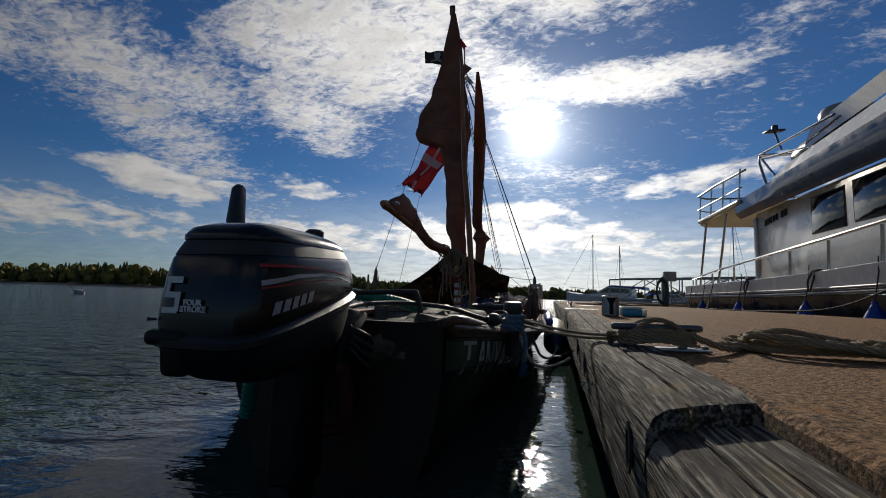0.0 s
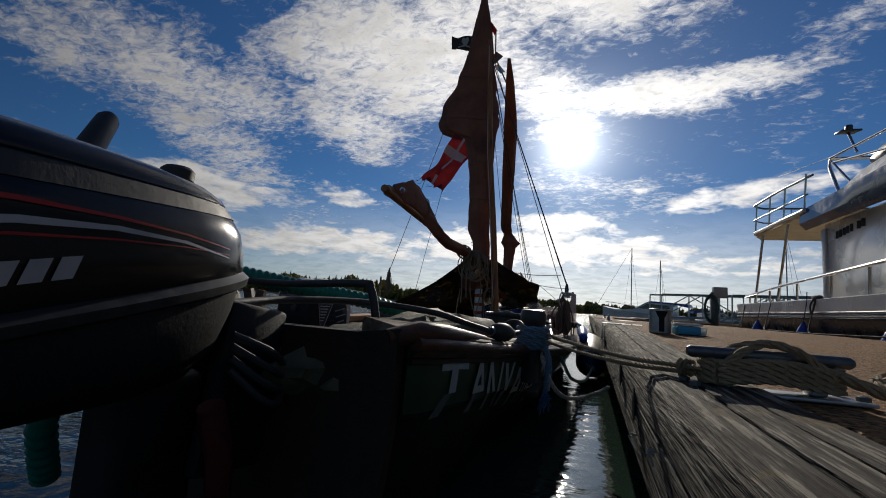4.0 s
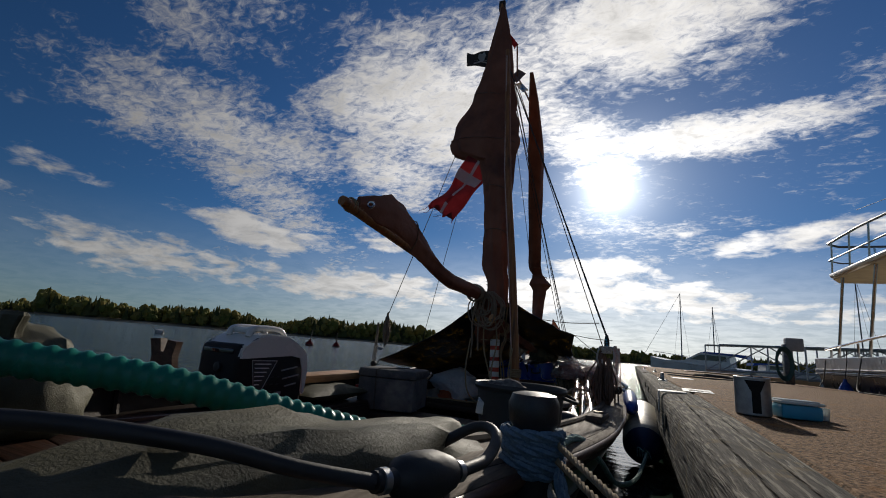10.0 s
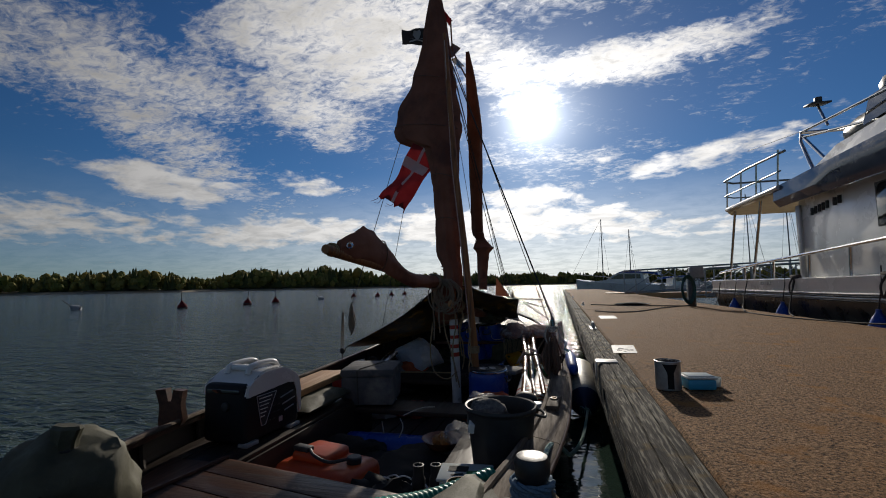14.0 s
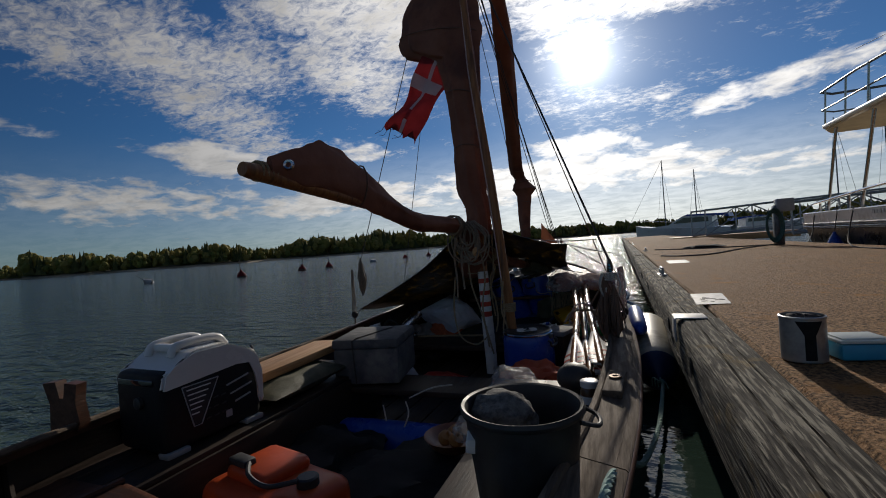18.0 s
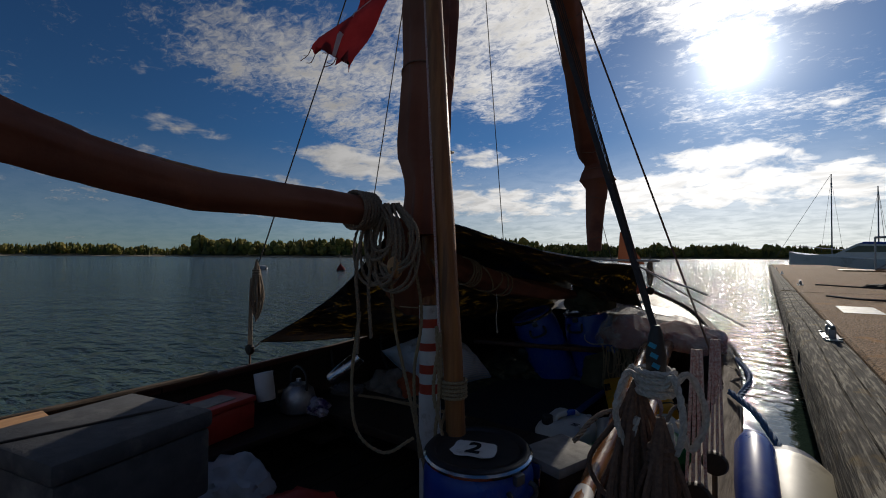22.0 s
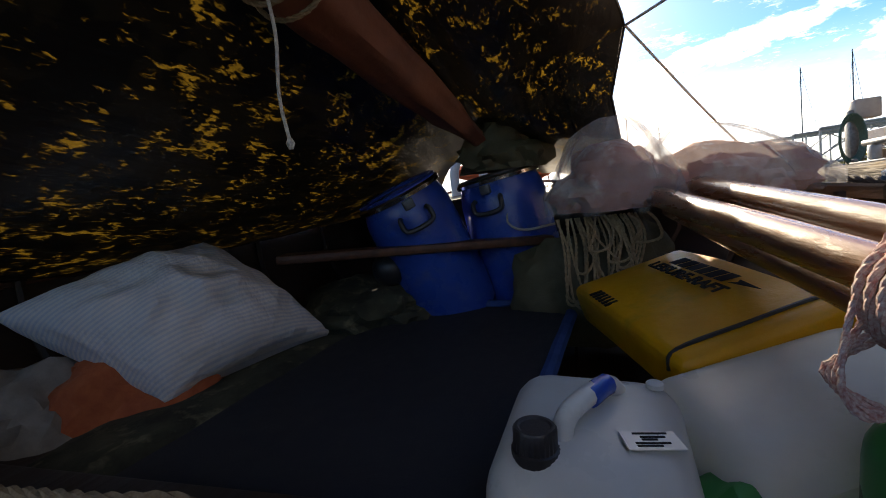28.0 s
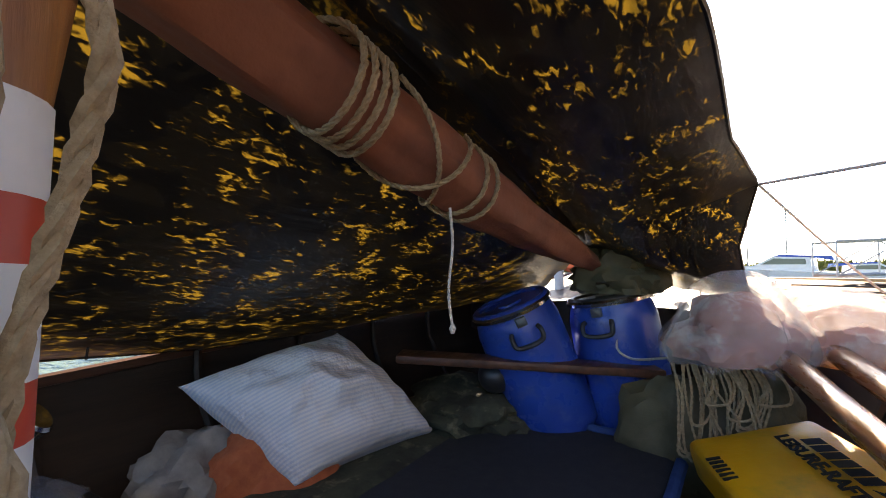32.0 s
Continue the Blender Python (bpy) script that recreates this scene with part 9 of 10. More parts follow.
mg = thing("enamel_mug", "tilted white enamel mug on the galley shelf", "mug", (-2.15, 11.60, 0.255), 0, ry=-14)
bm = BM()
lathe(bm, [(0.040, 0), (0.043, 0.004), (0.045, 0.13), (0.048, 0.133), (0.045, 0.135), (0.042, 0.13), (0.039, 0.01)], n=26)
part("body", bm, M_WHITEPL, mg, world_place=False)
bm = BM()
tube(bm, curve_pts([(-0.044, 0, 0.11), (-0.075, 0, 0.10), (-0.075, 0, 0.05), (-0.044, 0, 0.035)], 5), 0.006, 8)
part("handle", bm, M_WHITEPL, mg, world_place=False)
bm = BM()
lathe(bm, [(0.038, 0), (0.042, 0.01), (0.042, 0.16), (0.036, 0.17), (0.036, 0.20), (0.03, 0.205)], Matrix.Translation((-2.10, 11.95, 0.28)) @ rot(-20, 48, 20).to_4x4(), 24)
solo("thermos_flask", bm, M_CHROME, "shiny steel flask lying askew on the galley shelf", "flask")
kt = thing("kettle", "dented aluminium kettle on the galley shelf", "kettle", (-2.12, 11.76, 0.167))
bm = BM()
lathe(bm, [(0.07, 0), (0.085, 0.01), (0.09, 0.05), (0.075, 0.11), (0.045, 0.135), (0.045, 0.14), (0.015, 0.15), (0.012, 0.165)], n=26)
part("body", bm, M_GALV, kt, world_place=False)
bm = BM()
tube(bm, curve_pts([(0.065, 0, 0.11), (0.06, 0, 0.19), (0, 0, 0.225), (-0.06, 0, 0.19), (-0.065, 0, 0.11)], 5), 0.006, 8)
part("handle", bm, M_RUBBER, kt, world_place=False)
solo("snack_bag", heap((-2.02, 11.80, 0.165), (0.14, 0.10, 0.08), 69.0, rough=0.4), mat("purple_foil", (0.10, 0.05, 0.18), (0.5, 0.5, 0.52), 18.0, 0.3, 0.3), "crumpled purple foil bag on the shelf", "bag")
solo("galley_clutter", heap((-1.92, 12.05, 0.0), (0.4, 0.3, 0.14), 70.0, rough=0.4), M_INKK, "dark galley gear under the tarpaulin edge", "gear")
# plastic cable loops and bits on the stern floor
bm = BM()
rr = random.Random(12)
for k in range(5):
    c = Vector((-1.13 + 0.05 * k, 9.55 + 0.05 * rr.random(), 0.14 + 0.03 * rr.random()))
    r = rr.uniform(0.06, 0.11)
    tube(bm, curve_pts([c + Vector((r * math.cos(a), r * math.sin(a), 0.03 * math.sin(2 * a + k))) for a in [j * 0.7 for j in range(8)]], 4), 0.004, 6)
solo("white_cable", bm, M_WHITEPL, "tangled white cable on the stern floor", "cable")
solo("snack_packet", heap((-1.62, 9.32, 0.20), (0.18, 0.12, 0.05), 71.0, rough=0.4), mat("blue_white_packet", (0.05, 0.25, 0.55), (0.7, 0.7, 0.68), 16.0, 0.35), "blue and white plastic packet by the fuel tank", "packet")
bm = BM()
lathe(bm, [(0.04, 0), (0.043, 0.004), (0.043, 0.09), (0.04, 0.09), (0.039, 0.01), (0.01, 0.008)], Matrix.Translation((-0.60, 8.98, 0.385)), 24)
solo("tin_can", bm, M_BOLT, "open rusty tin on the stern", "tin")
bm = BM()
lathe(bm, [(0.035, 0), (0.036, 0.10), (0.014, 0.13), (0.014, 0.15)], Matrix.Translation((-1.55, 8.5, 0.345)) @ rot(80, 0, 60).to_4x4(), 20)
solo("plastic_bottle", bm, M_TEAL, "blue plastic bottle lying on the aft deck", "bottle")
bm = BM()
tube(bm, curve_pts([(-1.75, 8.45, 0.33), (-1.5, 8.35, 0.35), (-1.2, 8.3, 0.36), (-1.05, 8.15, 0.42), (-0.95, 7.95, 0.55)], 8), 0.008, 8)
solo("steering_cable", bm, M_RUBBER, "grey cable running across the aft deck", "cable")


# ---- motor yacht on the far side of the pontoon ----
yacht = thing("motor_yacht", "large white motor yacht with dark hull moored at the pontoon", "yacht", (4.6, 15.0, 0.0))
YX = 3.66


def yside(y, z, off=0.0):
    """The near side of the yacht, bow towards small y: it narrows to the bow and flares upwards."""
    nar = max(0.0, (12.0 - y) / 5.5)
    return Vector((YX + 1.9 * nar ** 2 + 0.10 * max(0.0, 0.9 - z) + off, y, z))


bm = BM()
ys = [7.0, 8.0, 9.0, 10.0, 11.0, 12.0, 13.5, 15.0, 17.0, 19.0, 20.9]
top = lambda y: 1.0 + 0.012 * max(0.0, 16 - y) ** 1.5
rows = []
for y in ys:
    rows.append([yside(y, 0.02, 0.30), yside(y, 0.25, 0.12), yside(y, 0.5, 0.06), yside(y, 0.78, 0.02)])
sheet(bm, rows)
bm.faces.new([bm.verts.new(p) for p in (yside(20.9, 0.02, 0.3), yside(20.9, 0.78, 0.02), Vector((7.6, 20.9, 0.78)), Vector((7.6, 20.9, 0.02)))])
part("dark_hull", bm, M_HULLK, yacht, "dark painted lower hull")
bm = BM()
sheet(bm, [[yside(y, 0.86 + (top(y) - 1.0) * 0.6), yside(y, top(y) + 0.10, -0.02), yside(y, top(y) + 0.12, 0.03), Vector((5.6 + 0.0, y, top(y) + 0.10))] for y in ys])
part("hull_side", bm, M_GEL, yacht, "white topsides and side deck")
for k in range(4):
    bm = BM()
    z0 = 0.775 + 0.032 * k
    pts = [yside(y, z0 + (top(y) - 1.0) * 0.45, -0.02) for y in ys]
    tube(bm, pts, 0.016, 8)
    part("rubbing_strip", bm, M_RUBBER if k % 2 == 0 else M_GELGREY, yacht, "ribbed rubbing strip")
# cabin
CX = 4.02
bm = BM()
box(bm, (5.6, 12.16, 1.75), (2 * (5.6 - CX), 9.88, 1.60), bevel=0.05)
part("cabin", bm, M_GEL, yacht, "white cabin side")
bm = BM()
box(bm, (CX - 0.012, 17.04, 1.70), (0.05, 0.16, 1.5), bevel=0.02)
part("corner_post", bm, M_GELGREY, yacht)
for k, (y0, y1, z0, z1) in enumerate(((14.10, 15.0, 1.80, 2.42), (12.9, 13.93, 1.82, 2.44), (11.65, 12.75, 1.84, 2.46), (10.35, 11.5, 1.86, 2.48))):
    bm = BM()
    box(bm, (CX - 0.006, (y0 + y1) / 2, (z0 + z1) / 2), (0.012, y1 - y0, z1 - z0), bevel=0.004)
    w = part("window_frame", bm, M_RUBBER, yacht)
    bm = BM()
    box(bm, (CX - 0.014, (y0 + y1) / 2, (z0 + z1) / 2), (0.008, y1 - y0 - 0.05, z1 - z0 - 0.05), bevel=0.003)
    part("pane", bm, M_DKGLASS, w, "dark tinted pane")
# model lettering and registration as plain bars
for k in range(5):
    bm = BM()
    box(bm, (CX - 0.004, 16.62 - 0.115 * k, 2.27 + 0.012 * k), (0.008, 0.085, 0.13), rot(6, 0, 0))
    part("name_bar", bm, M_INKK, yacht, "dark lettering bar")
for k in range(2):
    bm = BM()
    box(bm, (CX - 0.004, 15.95 - 0.13 * k, 2.33 + 0.012 * k), (0.008, 0.10, 0.13), rot(6, 0, 0))
    part("name_bar", bm, M_INKK, yacht, "dark lettering bar")
bm = BM()
for k in range(5):
    box(bm, (YX - 0.018, 17.5 + 0.10 * k, 1.03), (0.006, 0.07, 0.07))
part("registration_bars", bm, M_GELGREY, yacht)
# flybridge deck, overhang and coaming
bm = BM()
prism(bm, [(3.72, 17.0), (3.70, 19.6), (3.95, 20.05), (7.2, 20.05), (7.45, 19.6), (7.45, 17.0)], 0.10, Matrix.Translation((0, 0, 2.72)))
part("overhang", bm, M_CREAM, yacht, "cream flybridge overhang lit from above")
bm = BM()
tube(bm, [(3.70, 17.0, 2.80), (3.69, 19.6, 2.80), (3.94, 20.07, 2.80), (7.2, 20.07, 2.80)], 0.045, 10)
part("overhang_rim", bm, M_GEL, yacht, "white rim")
bm = BM()
sheet(bm, [[Vector((3.80, y, 2.46)), Vector((3.70, y, 2.58 + 0.012 * max(0, 17.2 - y))), Vector((3.72, y, 2.84 + 0.03 * max(0, 17.2 - y))), Vector((4.3, y, 2.88 + 0.03 * max(0, 17.2 - y)))] for y in (17.25, 16.4, 15.4, 14.4, 13.4, 11.9, 10.4, 8.0)], 0.02)
part("roof_edge", bm, M_NAVY, yacht, "navy roof edge")
bm = BM()
sheet(bm, [[Vector((3.78, y, 2.78 + 0.03 * max(0, 16.9 - y))), Vector((3.98, y, 3.15 + 0.06 * max(0, 16.3 - y) if y < 16.3 else 2.95)), Vector((4.5, y, 3.2 + 0.06 * max(0, 16.3 - y)))] for y in (16.9, 16.3, 15.7, 14.9, 14.1, 12.9, 11.4, 9.0)], 0.03)
part("flybridge_coaming", bm, M_GEL, yacht, "white flybridge coaming")
bm = BM()
sheet(bm, [[Vector((4.0, y, 3.20 + 0.06 * (16.3 - y))), Vector((4.25, y + 0.25, 3.70 + 0.06 * (16.3 - y)))] for y in (15.1, 14.1, 13.1, 11.9)], 0.012)
part("windscreen", bm, M_DKGLASS, yacht, "dark wrap-round windscreen")


def pipe(parent, name, pts, r, material=M_CHROME, label=""):
    bm = BM()
    tube(bm, pts, r, 8)
    return part(name, bm, material, parent, label)


pipe(yacht, "flybridge_rail", [(3.74, 16.75, 3.42), (3.72, 18.3, 3.50), (3.72, 19.75, 3.52), (4.0, 20.02, 3.52), (7.0, 20.02, 3.52)], 0.024, M_GALVDARK)
pipe(yacht, "flybridge_rail", [(3.73, 16.95, 3.10), (3.71, 19.75, 3.15), (4.0, 20.02, 3.15), (7.0, 20.02, 3.15)], 0.016, M_GALVDARK)
for y in (16.95, 17.9, 18.7, 19.55):
    pipe(yacht, "rail_stanchion", [(3.72, y + 0.12, 2.82), (3.72, y, 3.5)], 0.018)
for x in (4.6, 5.4, 6.2):
    pipe(yacht, "rail_stanchion", [(x, 20.03, 2.82), (x, 20.02, 3.52)], 0.018)
for y0, y1 in ((19.35, 19.85), (17.95, 18.5)):
    pipe(yacht, "overhang_post", [(3.78, y0, 2.76), (3.74, y1, 1.12)], 0.028)
pipe(yacht, "overhang_post", [(7.1, 19.6, 2.76), (7.1, 19.9, 1.1)], 0.028)
pipe(yacht, "bulwark_rail", [(3.70, 20.4, 1.30), (3.68, 18.0, 1.44), (3.68, 16.0, 1.52), (3.68, 14.0, 1.60), (3.69, 12.0, 1.70), (3.95, 10.0, 1.83), (4.6, 8.3, 1.95)], 0.026)
for y in (20.3, 19.0, 17.6, 16.3, 15.2, 14.1, 13.0, 12.0, 10.9, 9.8):
    p = yside(y, 0)
    z = interp(y, [(8.3, 1.95), (10, 1.83), (12, 1.70), (14, 1.60), (16, 1.52), (18, 1.44), (20.4, 1.30)])
    pipe(yacht, "rail_stanchion", [(p.x + 0.03, y + 0.06, top(y) + 0.08), (p.x + 0.02, y, z)], 0.022)
# radar arch with dinghy, dome and lamp
pipe(yacht, "arch_tube", [(3.95, 16.3, 2.9), (4.0, 16.75, 3.55), (4.05, 16.85, 3.75), (6.8, 16.85, 3.75)], 0.03)
pipe(yacht, "arch_tube", [(4.0, 16.0, 3.0), (4.05, 16.8, 3.68)], 0.025)
pipe(yacht, "arch_tube", [(4.05, 16.8, 3.65), (4.1, 14.6, 3.25)], 0.022)
pipe(yacht, "arch_tube", [(4.05, 16.85, 3.75), (4.1, 14.4, 3.62)], 0.022)
pipe(yacht, "arch_tube", [(4.3, 16.5, 3.75), (4.3, 16.75, 4.2)], 0.022)
bm = BM()
box(bm, (4.3, 16.75, 4.22), (0.3, 0.3, 0.035), rot(8, 0, 0), 0.01)
part("lamp_bracket", bm, M_BLACKPL, yacht)
bm = BM()
box(bm, (4.3, 16.72, 4.285), (0.1, 0.1, 0.10), bevel=0.02)
part("deck_lamp", bm, M_BLACKPL, yacht)
bm = BM()
lathe(bm, [(0.30, 0.0), (0.36, 0.04), (0.37, 0.12), (0.33, 0.2), (0.2, 0.24), (0.05, 0.25)], Matrix.Translation((4.6, 15.0, 3.75)), 24)
part("radar_dome", bm, M_GELGREY, yacht, "grey radar dome")
bm = BM()
tube(bm, [(4.35, 15.9, 3.38), (4.35, 15.6, 3.38), (4.35, 14.8, 3.40), (4.35, 14.2, 3.46)], [0.17, 0.22, 0.22, 0.2], 14)
part("dinghy_tube", bm, M_BLACKPL, yacht, "dark rolled dinghy under the arch")
pipe(yacht, "aerial", [(4.05, 16.9, 3.78), (4.0, 19.0, 4.05)], 0.006, M_WHITEPL)
# fenders and lines on the pontoon side
for k, y in enumerate((12.9, 14.4, 16.9, 19.2)):
    e = thing("yacht_fender", "blue ball fender hung along the yacht", "fender", (3.58, y, 0.10), 0, "yacht fenders")
    bm = BM()
    lathe(bm, [(0.03, -0.16), (0.10, -0.12), (0.14, 0.0), (0.13, 0.16), (0.07, 0.30), (0.03, 0.36), (0.03, 0.40)], Matrix.Translation((0, 0, 0.2)), 18)
    part("ball", bm, M_BLUEPL, e, world_place=False)
    bm = BM()
    tube(bm, [(0, 0, 0.58), (0.06, 0, 0.95), (0.08, 0.02, 1.15)], 0.008, 6)
    part("lanyard", bm, M_ROPEK, e, world_place=False)
for k, pts in enumerate(([(3.66, 18.6, 1.12), (3.45, 18.3, 0.65), (3.2, 17.6, 0.52), (3.0, 16.6, 0.51), (3.2, 15.0, 0.52), (3.45, 13.5, 0.60), (3.62, 12.3, 0.95)], [(3.66, 16.6, 1.15), (3.55, 16.5, 0.8), (3.42, 16.3, 0.55), (3.35, 16.0, 0.5)], [(3.66, 20.3, 1.1), (3.5, 20.0, 0.7), (3.3, 19.6, 0.52)])):
    bm = BM()
    tube(bm, curve_pts(pts, 8), 0.011, 6)
    solo("yacht_mooring_line", bm, M_ROPEK, "dark mooring line of the yacht on the pontoon", "rope", "yacht lines")
for y in (16.6, 14.3):
    bm = BM()
    box(bm, (3.68, y, 1.14), (0.08, 0.26, 0.07), bevel=0.02)
    tube(bm, curve_pts([(3.66, y, 1.16), (3.6, y + 0.05, 1.0), (3.6, y + 0.02, 0.85), (3.62, y - 0.05, 1.0), (3.66, y - 0.04, 1.15)], 5), 0.014, 6)
    part("cleat_lines", bm, M_ROPEK, yacht, "dark ropes on a deck cleat")
# steel frames seen between pontoon and yacht
for y in (12.0, 14.0, 16.0, 18.0):
    bm = BM()
    tube(bm, [(3.47, y, 0.42), (3.62, y + 0.6, 0.12)], 0.03, 6)
    solo("pontoon_bracket", bm, M_GALVDARK, "dark steel bracket under the pontoon edge", "bracket", "pontoon brackets")

# ---- service pedestal with a hose ----
ped = thing("service_pedestal", "grey service pedestal with a coiled hose on the pontoon", "pedestal", (2.75, 19.4, 0.505))
bm = BM()
box(bm, (0, 0, 0.40), (0.16, 0.14, 0.80), bevel=0.015)
part("post", bm, M_GALVDARK, ped, world_place=False)
bm = BM()
box(bm, (0.12, 0, 0.80), (0.30, 0.2, 0.26), bevel=0.02)
part("socket_box", bm, M_GREYPL, ped, world_place=False)
for k in range(6):
    bm = BM()
    r = 0.21 + 0.012 * k
    tube(bm, [(-0.10 + r * 0.55 * math.cos(a), -0.12 - 0.012 * k, 0.40 + 1.25 * r * math.sin(a)) for a in [j * 0.314 for j in range(21)]], 0.016, 6)
    part("hose_turn", bm, mat("dark_green_hose", (0.02, 0.08, 0.07), (0.015, 0.06, 0.05), 9.0, 0.4) if k == 0 else bpy.data.materials["dark_green_hose"], ped, world_place=False)
bm = BM()
tube(bm, curve_pts([(2.62, 19.2, 0.53), (1.9, 18.4, 0.52), (1.2, 17.2, 0.515), (0.7, 16.9, 0.52), (0.4, 17.3, 0.52)], 8), 0.012, 6)
tube(bm, curve_pts([(2.7, 19.2, 0.52), (1.4, 19.6, 0.515), (0.5, 20.2, 0.52)], 8), 0.012, 6)
solo("deck_hose", bm, M_ROPEK, "dark hose snaking over the pontoon deck", "hose")
solo("rope_heap", heap((1.55, 20.3, 0.505), (0.8, 0.35, 0.06), 81.0, rough=0.5), M_ROPEK, "dark rope heap on the pontoon", "rope")

# ---- gangway trusses and side pontoon ----
def truss(a, b, h, bays, label):
    a, b = Vector(a), Vector(b)
    e = thing("gangway", label, "gangway", tuple(a), 0, "gangways")
    side = (b - a).cross(Z).normalized() * 0.5
    for s in (-1, 1):
        o = side * s
        for z in (0.0, h):
            bm = BM()
            tube(bm, [a + o + Vector((0, 0, z)), b + o + Vector((0, 0, z))], 0.035, 6)
            part("chord", bm, M_GALV, e)
        for k in range(bays + 1):
            p = a.lerp(b, k / bays) + o
            bm = BM()
            tube(bm, [p, p + Vector((0, 0, h))], 0.025, 6)
            part("upright", bm, M_GALV, e)
            if k < bays:
                q = a.lerp(b, (k + 1) / bays) + o
                bm = BM()
                tube(bm, [p + Vector((0, 0, h * (k % 2))), q + Vector((0, 0, h * ((k + 1) % 2)))], 0.022, 6)
                part("diagonal", bm, M_GALV, e)
    return e


truss((2.6, 28.0, 0.65), (14.0, 32.0, 1.2), 0.95, 7, "galvanised lattice gangway from pontoon to shore")
truss((4.3, 24.5, 0.6), (16.0, 26.0, 1.1), 0.9, 7, "galvanised lattice gangway beyond the yacht")
bm = BM()
box(bm, (4.6, 33.0, 0.42), (5.0, 1.6, 0.28), bevel=0.03)
solo("side_pontoon", bm, M_RAWWOOD, "wooden side pontoon beyond the main one", "pontoon")

# ---- boats further off ----
def cabin_cruiser(loc, rz, s, label):
    e = thing("cabin_cruiser", label, "boat", loc, rz)
    bm = BM()
    st = [(-3.6, 1.15, 0.75), (-2.0, 1.3, 0.8), (0.0, 1.3, 0.9), (2.0, 0.95, 1.05), (3.2, 0.45, 1.2), (3.9, 0.03, 1.3)]
    rows = []
    for x, b, z in st:
        rows.append([Vector((x * s, -b * s, z * s)), Vector((x * s, -b * 0.85 * s, -0.1)), Vector((x * s, b * 0.85 * s, -0.1)), Vector((x * s, b * s, z * s)), Vector((x * s, 0, z * s + 0.1)), Vector((x * s, -b * s, z * s))])
    sheet(bm, rows)
    part("hull", bm, M_GEL, e, "white hull", world_place=False)
    bm = BM()
    prism(bm, [(-2.4, 0.75), (-2.3, 1.75), (-0.2, 1.85), (0.9, 1.2), (2.4, 1.1), (2.6, 0.9)], 1.9 * s, Matrix.Translation((0, 0.95 * s, 0)) @ Matrix.Diagonal((s, 1, s, 1)) @ rot(90, 0, 0).to_4x4())
    part("cabin", bm, M_GEL, e, "white cabin", world_place=False)
    bm = BM()
    prism(bm, [(-2.1, 1.3), (-2.05, 1.66), (-0.3, 1.72), (0.5, 1.3)], 1.94 * s, Matrix.Translation((0, 0.97 * s, 0)) @ Matrix.Diagonal((s, 1, s, 1)) @ rot(90, 0, 0).to_4x4())
    part("windows", bm, M_DKGLASS, e, "dark cabin windows", world_place=False)
    bm = BM()
    prism(bm, [(-3.5, 1.55), (-3.4, 1.85), (-0.6, 1.98), (-0.2, 1.86), (-2.4, 1.76)], 1.8 * s, Matrix.Translation((0, 0.9 * s, 0)) @ Matrix.Diagonal((s, 1, s, 1)) @ rot(90, 0, 0).to_4x4())
    part("canopy", bm, M_BLUEPL, e, "blue canvas canopy", world_place=False)
    bm = BM()
    tube(bm, [(0.8 * s, -0.9 * s, 1.45 * s), (2.4 * s, -0.7 * s, 1.65 * s), (3.7 * s, -0.1, 1.8 * s)], 0.03, 6)
    part("bow_rail", bm, M_CHROME, e, world_place=False)


cabin_cruiser((5.6, 57.0, 0.0), 158, 1.15, "white cabin cruiser with a blue canopy at the pontoon end")
cabin_cruiser((13.5, 62.0, 0.0), 10, 0.9, "white motor boat moored further off")


def sail_mast(x, y, h, stay, label):
    e = thing("sailing_yacht", label, "yacht", (x, y, 0.0), 0, "distant sailing yachts")
    bm = BM()
    rows = []
    for yy, b, z in ((-3.5, 0.6, 0.8), (-1.5, 1.1, 0.75), (1.0, 1.05, 0.8), (3.0, 0.5, 0.95), (4.0, 0.03, 1.05)):
        rows.append([Vector((-b, yy, z)), Vector((-b * 0.7, yy, -0.1)), Vector((b * 0.7, yy, -0.1)), Vector((b, yy, z)), Vector((0, yy, z + 0.1)), Vector((-b, yy, z))])
    sheet(bm, rows)
    part("hull", bm, M_GEL, e, world_place=False)
    bm = BM()
    tube(bm, [(0, 0, 0.8), (0, 0, h)], [0.07, 0.045], 8)
    part("mast", bm, M_GALVDARK, e, world_place=False)
    bm = BM()
    tube(bm, [(0, 0, h), (stay, -3.5, 0.9)], 0.018, 5)
    part("backstay", bm, M_GALVDARK, e, world_place=False)
    bm = BM()
    tube(bm, [(0, 0, h * 0.95), (0.9, 0, 0.9)], 0.012, 5)
    tube(bm, [(0, 0, h * 0.95), (-0.9, 0, 0.9)], 0.012, 5)
    part("shrouds", bm, M_GALVDARK, e, world_place=False)


sail_mast(5.1, 68.4, 9.4, -4.6, "distant sailing yacht with a bare mast and stay")
sail_mast(8.44, 68.4, 7.9, 0.0, "distant small sailing yacht with a bare mast")
sail_mast(19.5, 62.0, 10.5, 0.4, "distant sailing yacht with a bare mast")
sail_mast(21.5, 58.0, 10.5, -0.4, "distant sailing yacht with a bare mast")

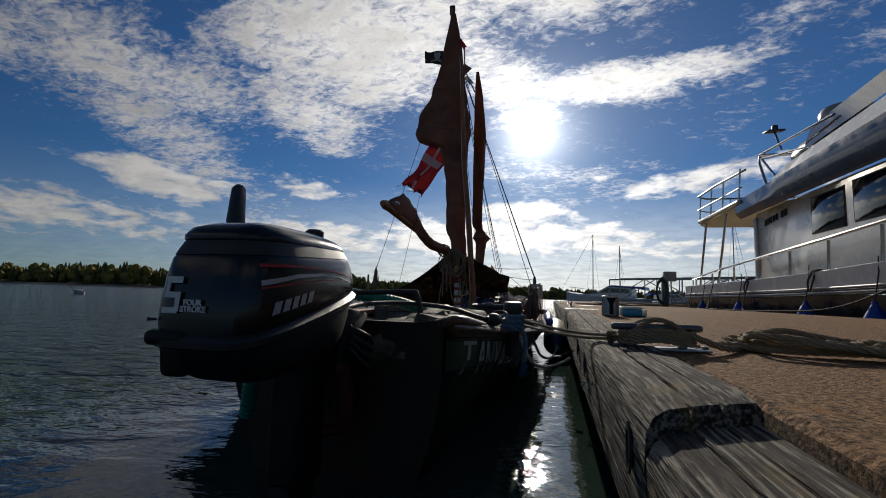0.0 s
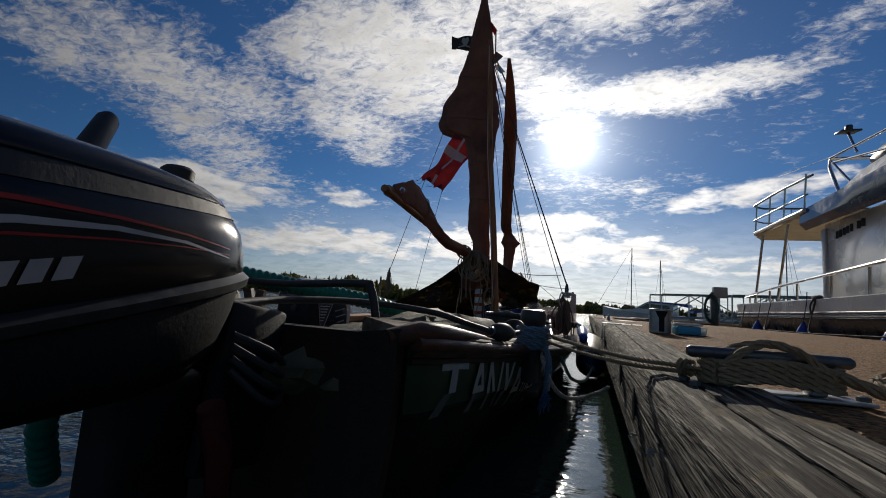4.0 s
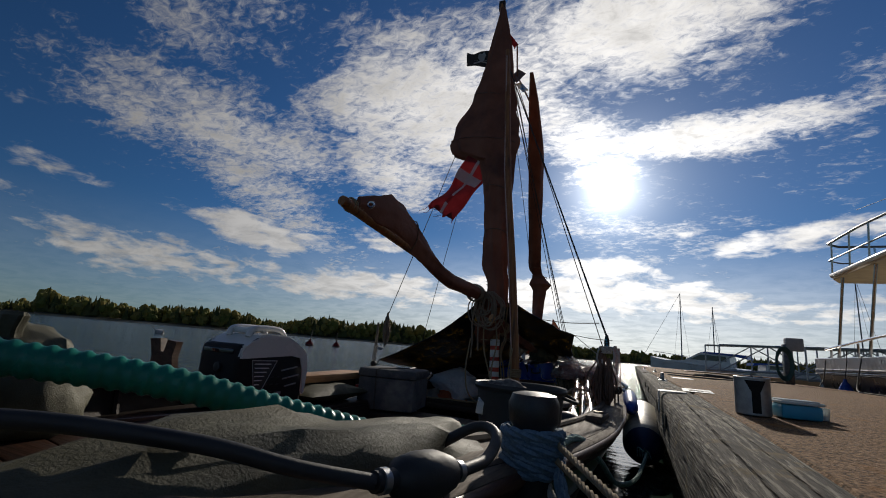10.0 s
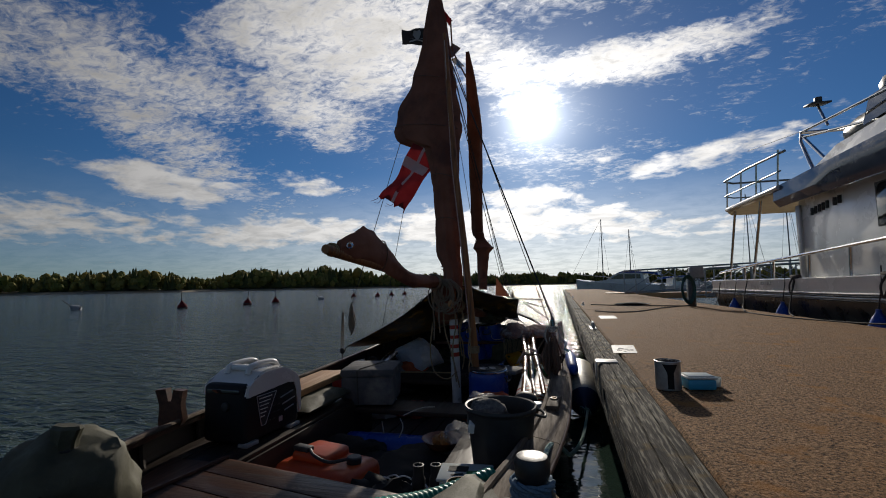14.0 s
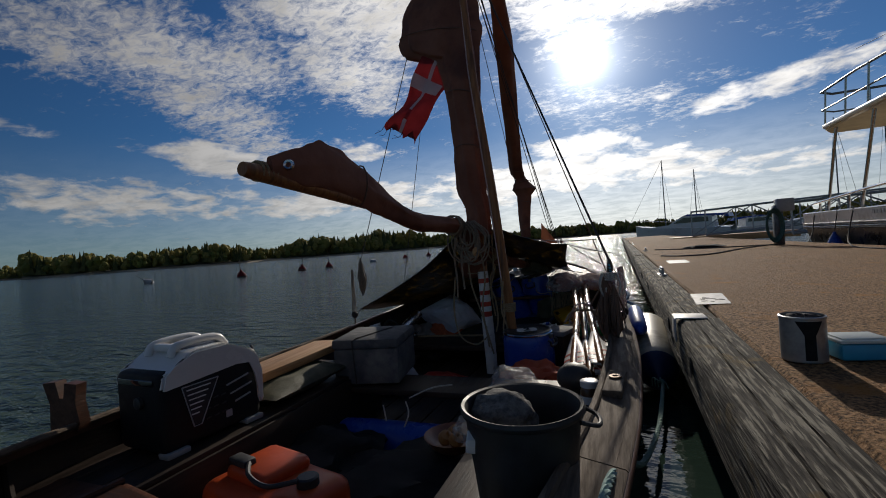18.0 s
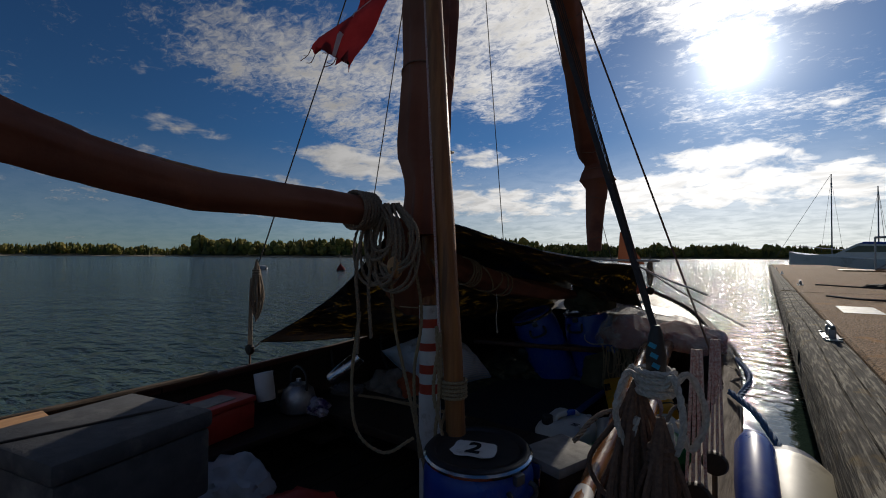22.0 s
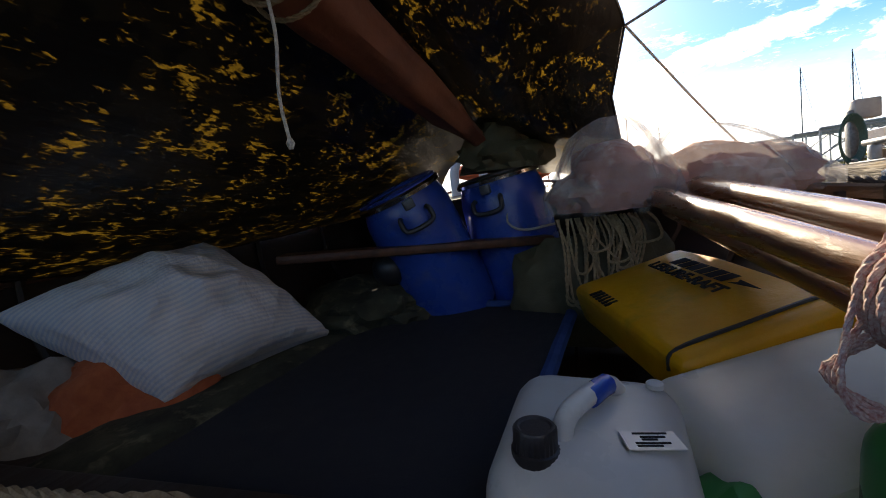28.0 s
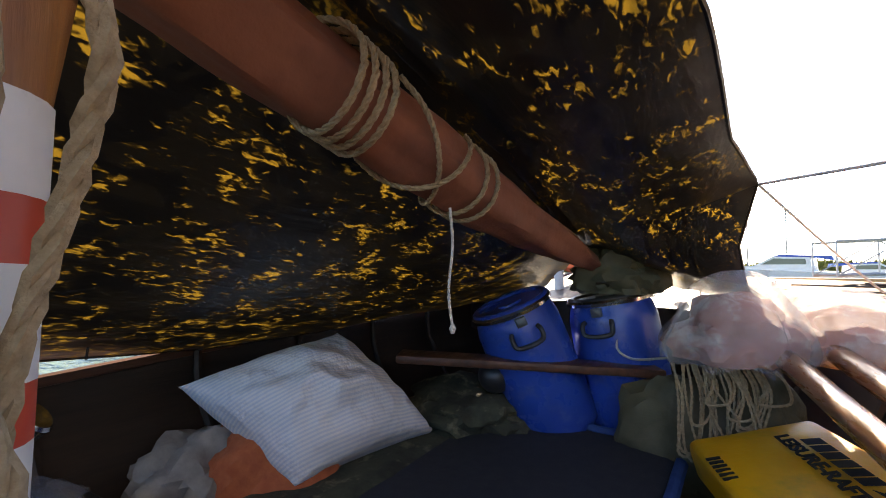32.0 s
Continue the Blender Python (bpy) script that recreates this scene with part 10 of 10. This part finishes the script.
# lines lying over the oar blades and the fore rail
bm = BM()
rope(bm, [(-0.69, 11.78, 0.36), (-0.667, 11.92, 0.40), (-0.625, 12.01, 0.41), (-0.56, 12.055, 0.405), (-0.505, 12.05, 0.40), (-0.46, 12.02, 0.37), (-0.43, 11.95, 0.30)], 0.009, step=0.008)
solo("speckled_line", bm, M_ROPEDUST, "faded grey-brown line lying across the oar blades", "rope")
bm = BM()
rope(bm, [(-0.50, 12.18, 0.30), (-0.482, 12.32, 0.36), (-0.44, 12.38, 0.365), (-0.42, 12.325, 0.355), (-0.38, 12.45, 0.37), (-0.31, 12.66, 0.415), (-0.27, 12.72, 0.43)], 0.008, step=0.008)
solo("speckled_line", bm, M_ROPEDUST, "faded grey-brown line looped inside the rail", "rope")
bm = BM()
rope(bm, [(-0.50, 13.42, 0.44), (-0.42, 13.40, 0.475), (-0.36, 13.36, 0.475), (-0.315, 13.15, 0.462), (-0.27, 12.95, 0.43), (-0.245, 12.9, 0.36)], 0.010, step=0.008)
solo("rail_rope", bm, M_ROPEK, "dark grey rope led over the fore rail", "rope")

# ---- the load of the foreship lies a little aft and tips up towards the bow ----
LOAD = Matrix.Translation((-0.926, 11.812, 0.470)) @ Matrix.Rotation(radians(2.28), 4, "X") @ Matrix.Translation((0.985, -11.872, -0.482))
STOWED = ("ball_float", "barrel", "blanket_fringe", "camouflage_jacket", "carrier_bag", "clothes_bag", "cord_end", "food_box", "grey_cloth", "ground_blanket", "jerrycan", "line_coil", "oar_lashing", "olive_bag", "olive_cloth", "pillow", "raft_bag", "rope_hank", "rust_blanket", "sail_lashing", "sleeping_mat", "tan_rope", "thin_rope")
SPREAD = ("foresail", "oar", "tarpaulin", "tie_line")
for o in [o for o in scene.objects if not o.parent]:
    kind = o.name.split(".")[0]
    if kind in STOWED:
        o.matrix_basis = LOAD @ o.matrix_basis
    elif kind in SPREAD:
        base = o.matrix_basis.copy()
        for q in [q for q in (o, *o.children_recursive) if q.type == "MESH"]:
            for v in q.data.vertices:
                p = base @ v.co
                w = max(0.0, min(1.0, (p.y - 11.75) / 0.6))
                v.co = base.inverted() @ p.lerp(LOAD @ p, w)
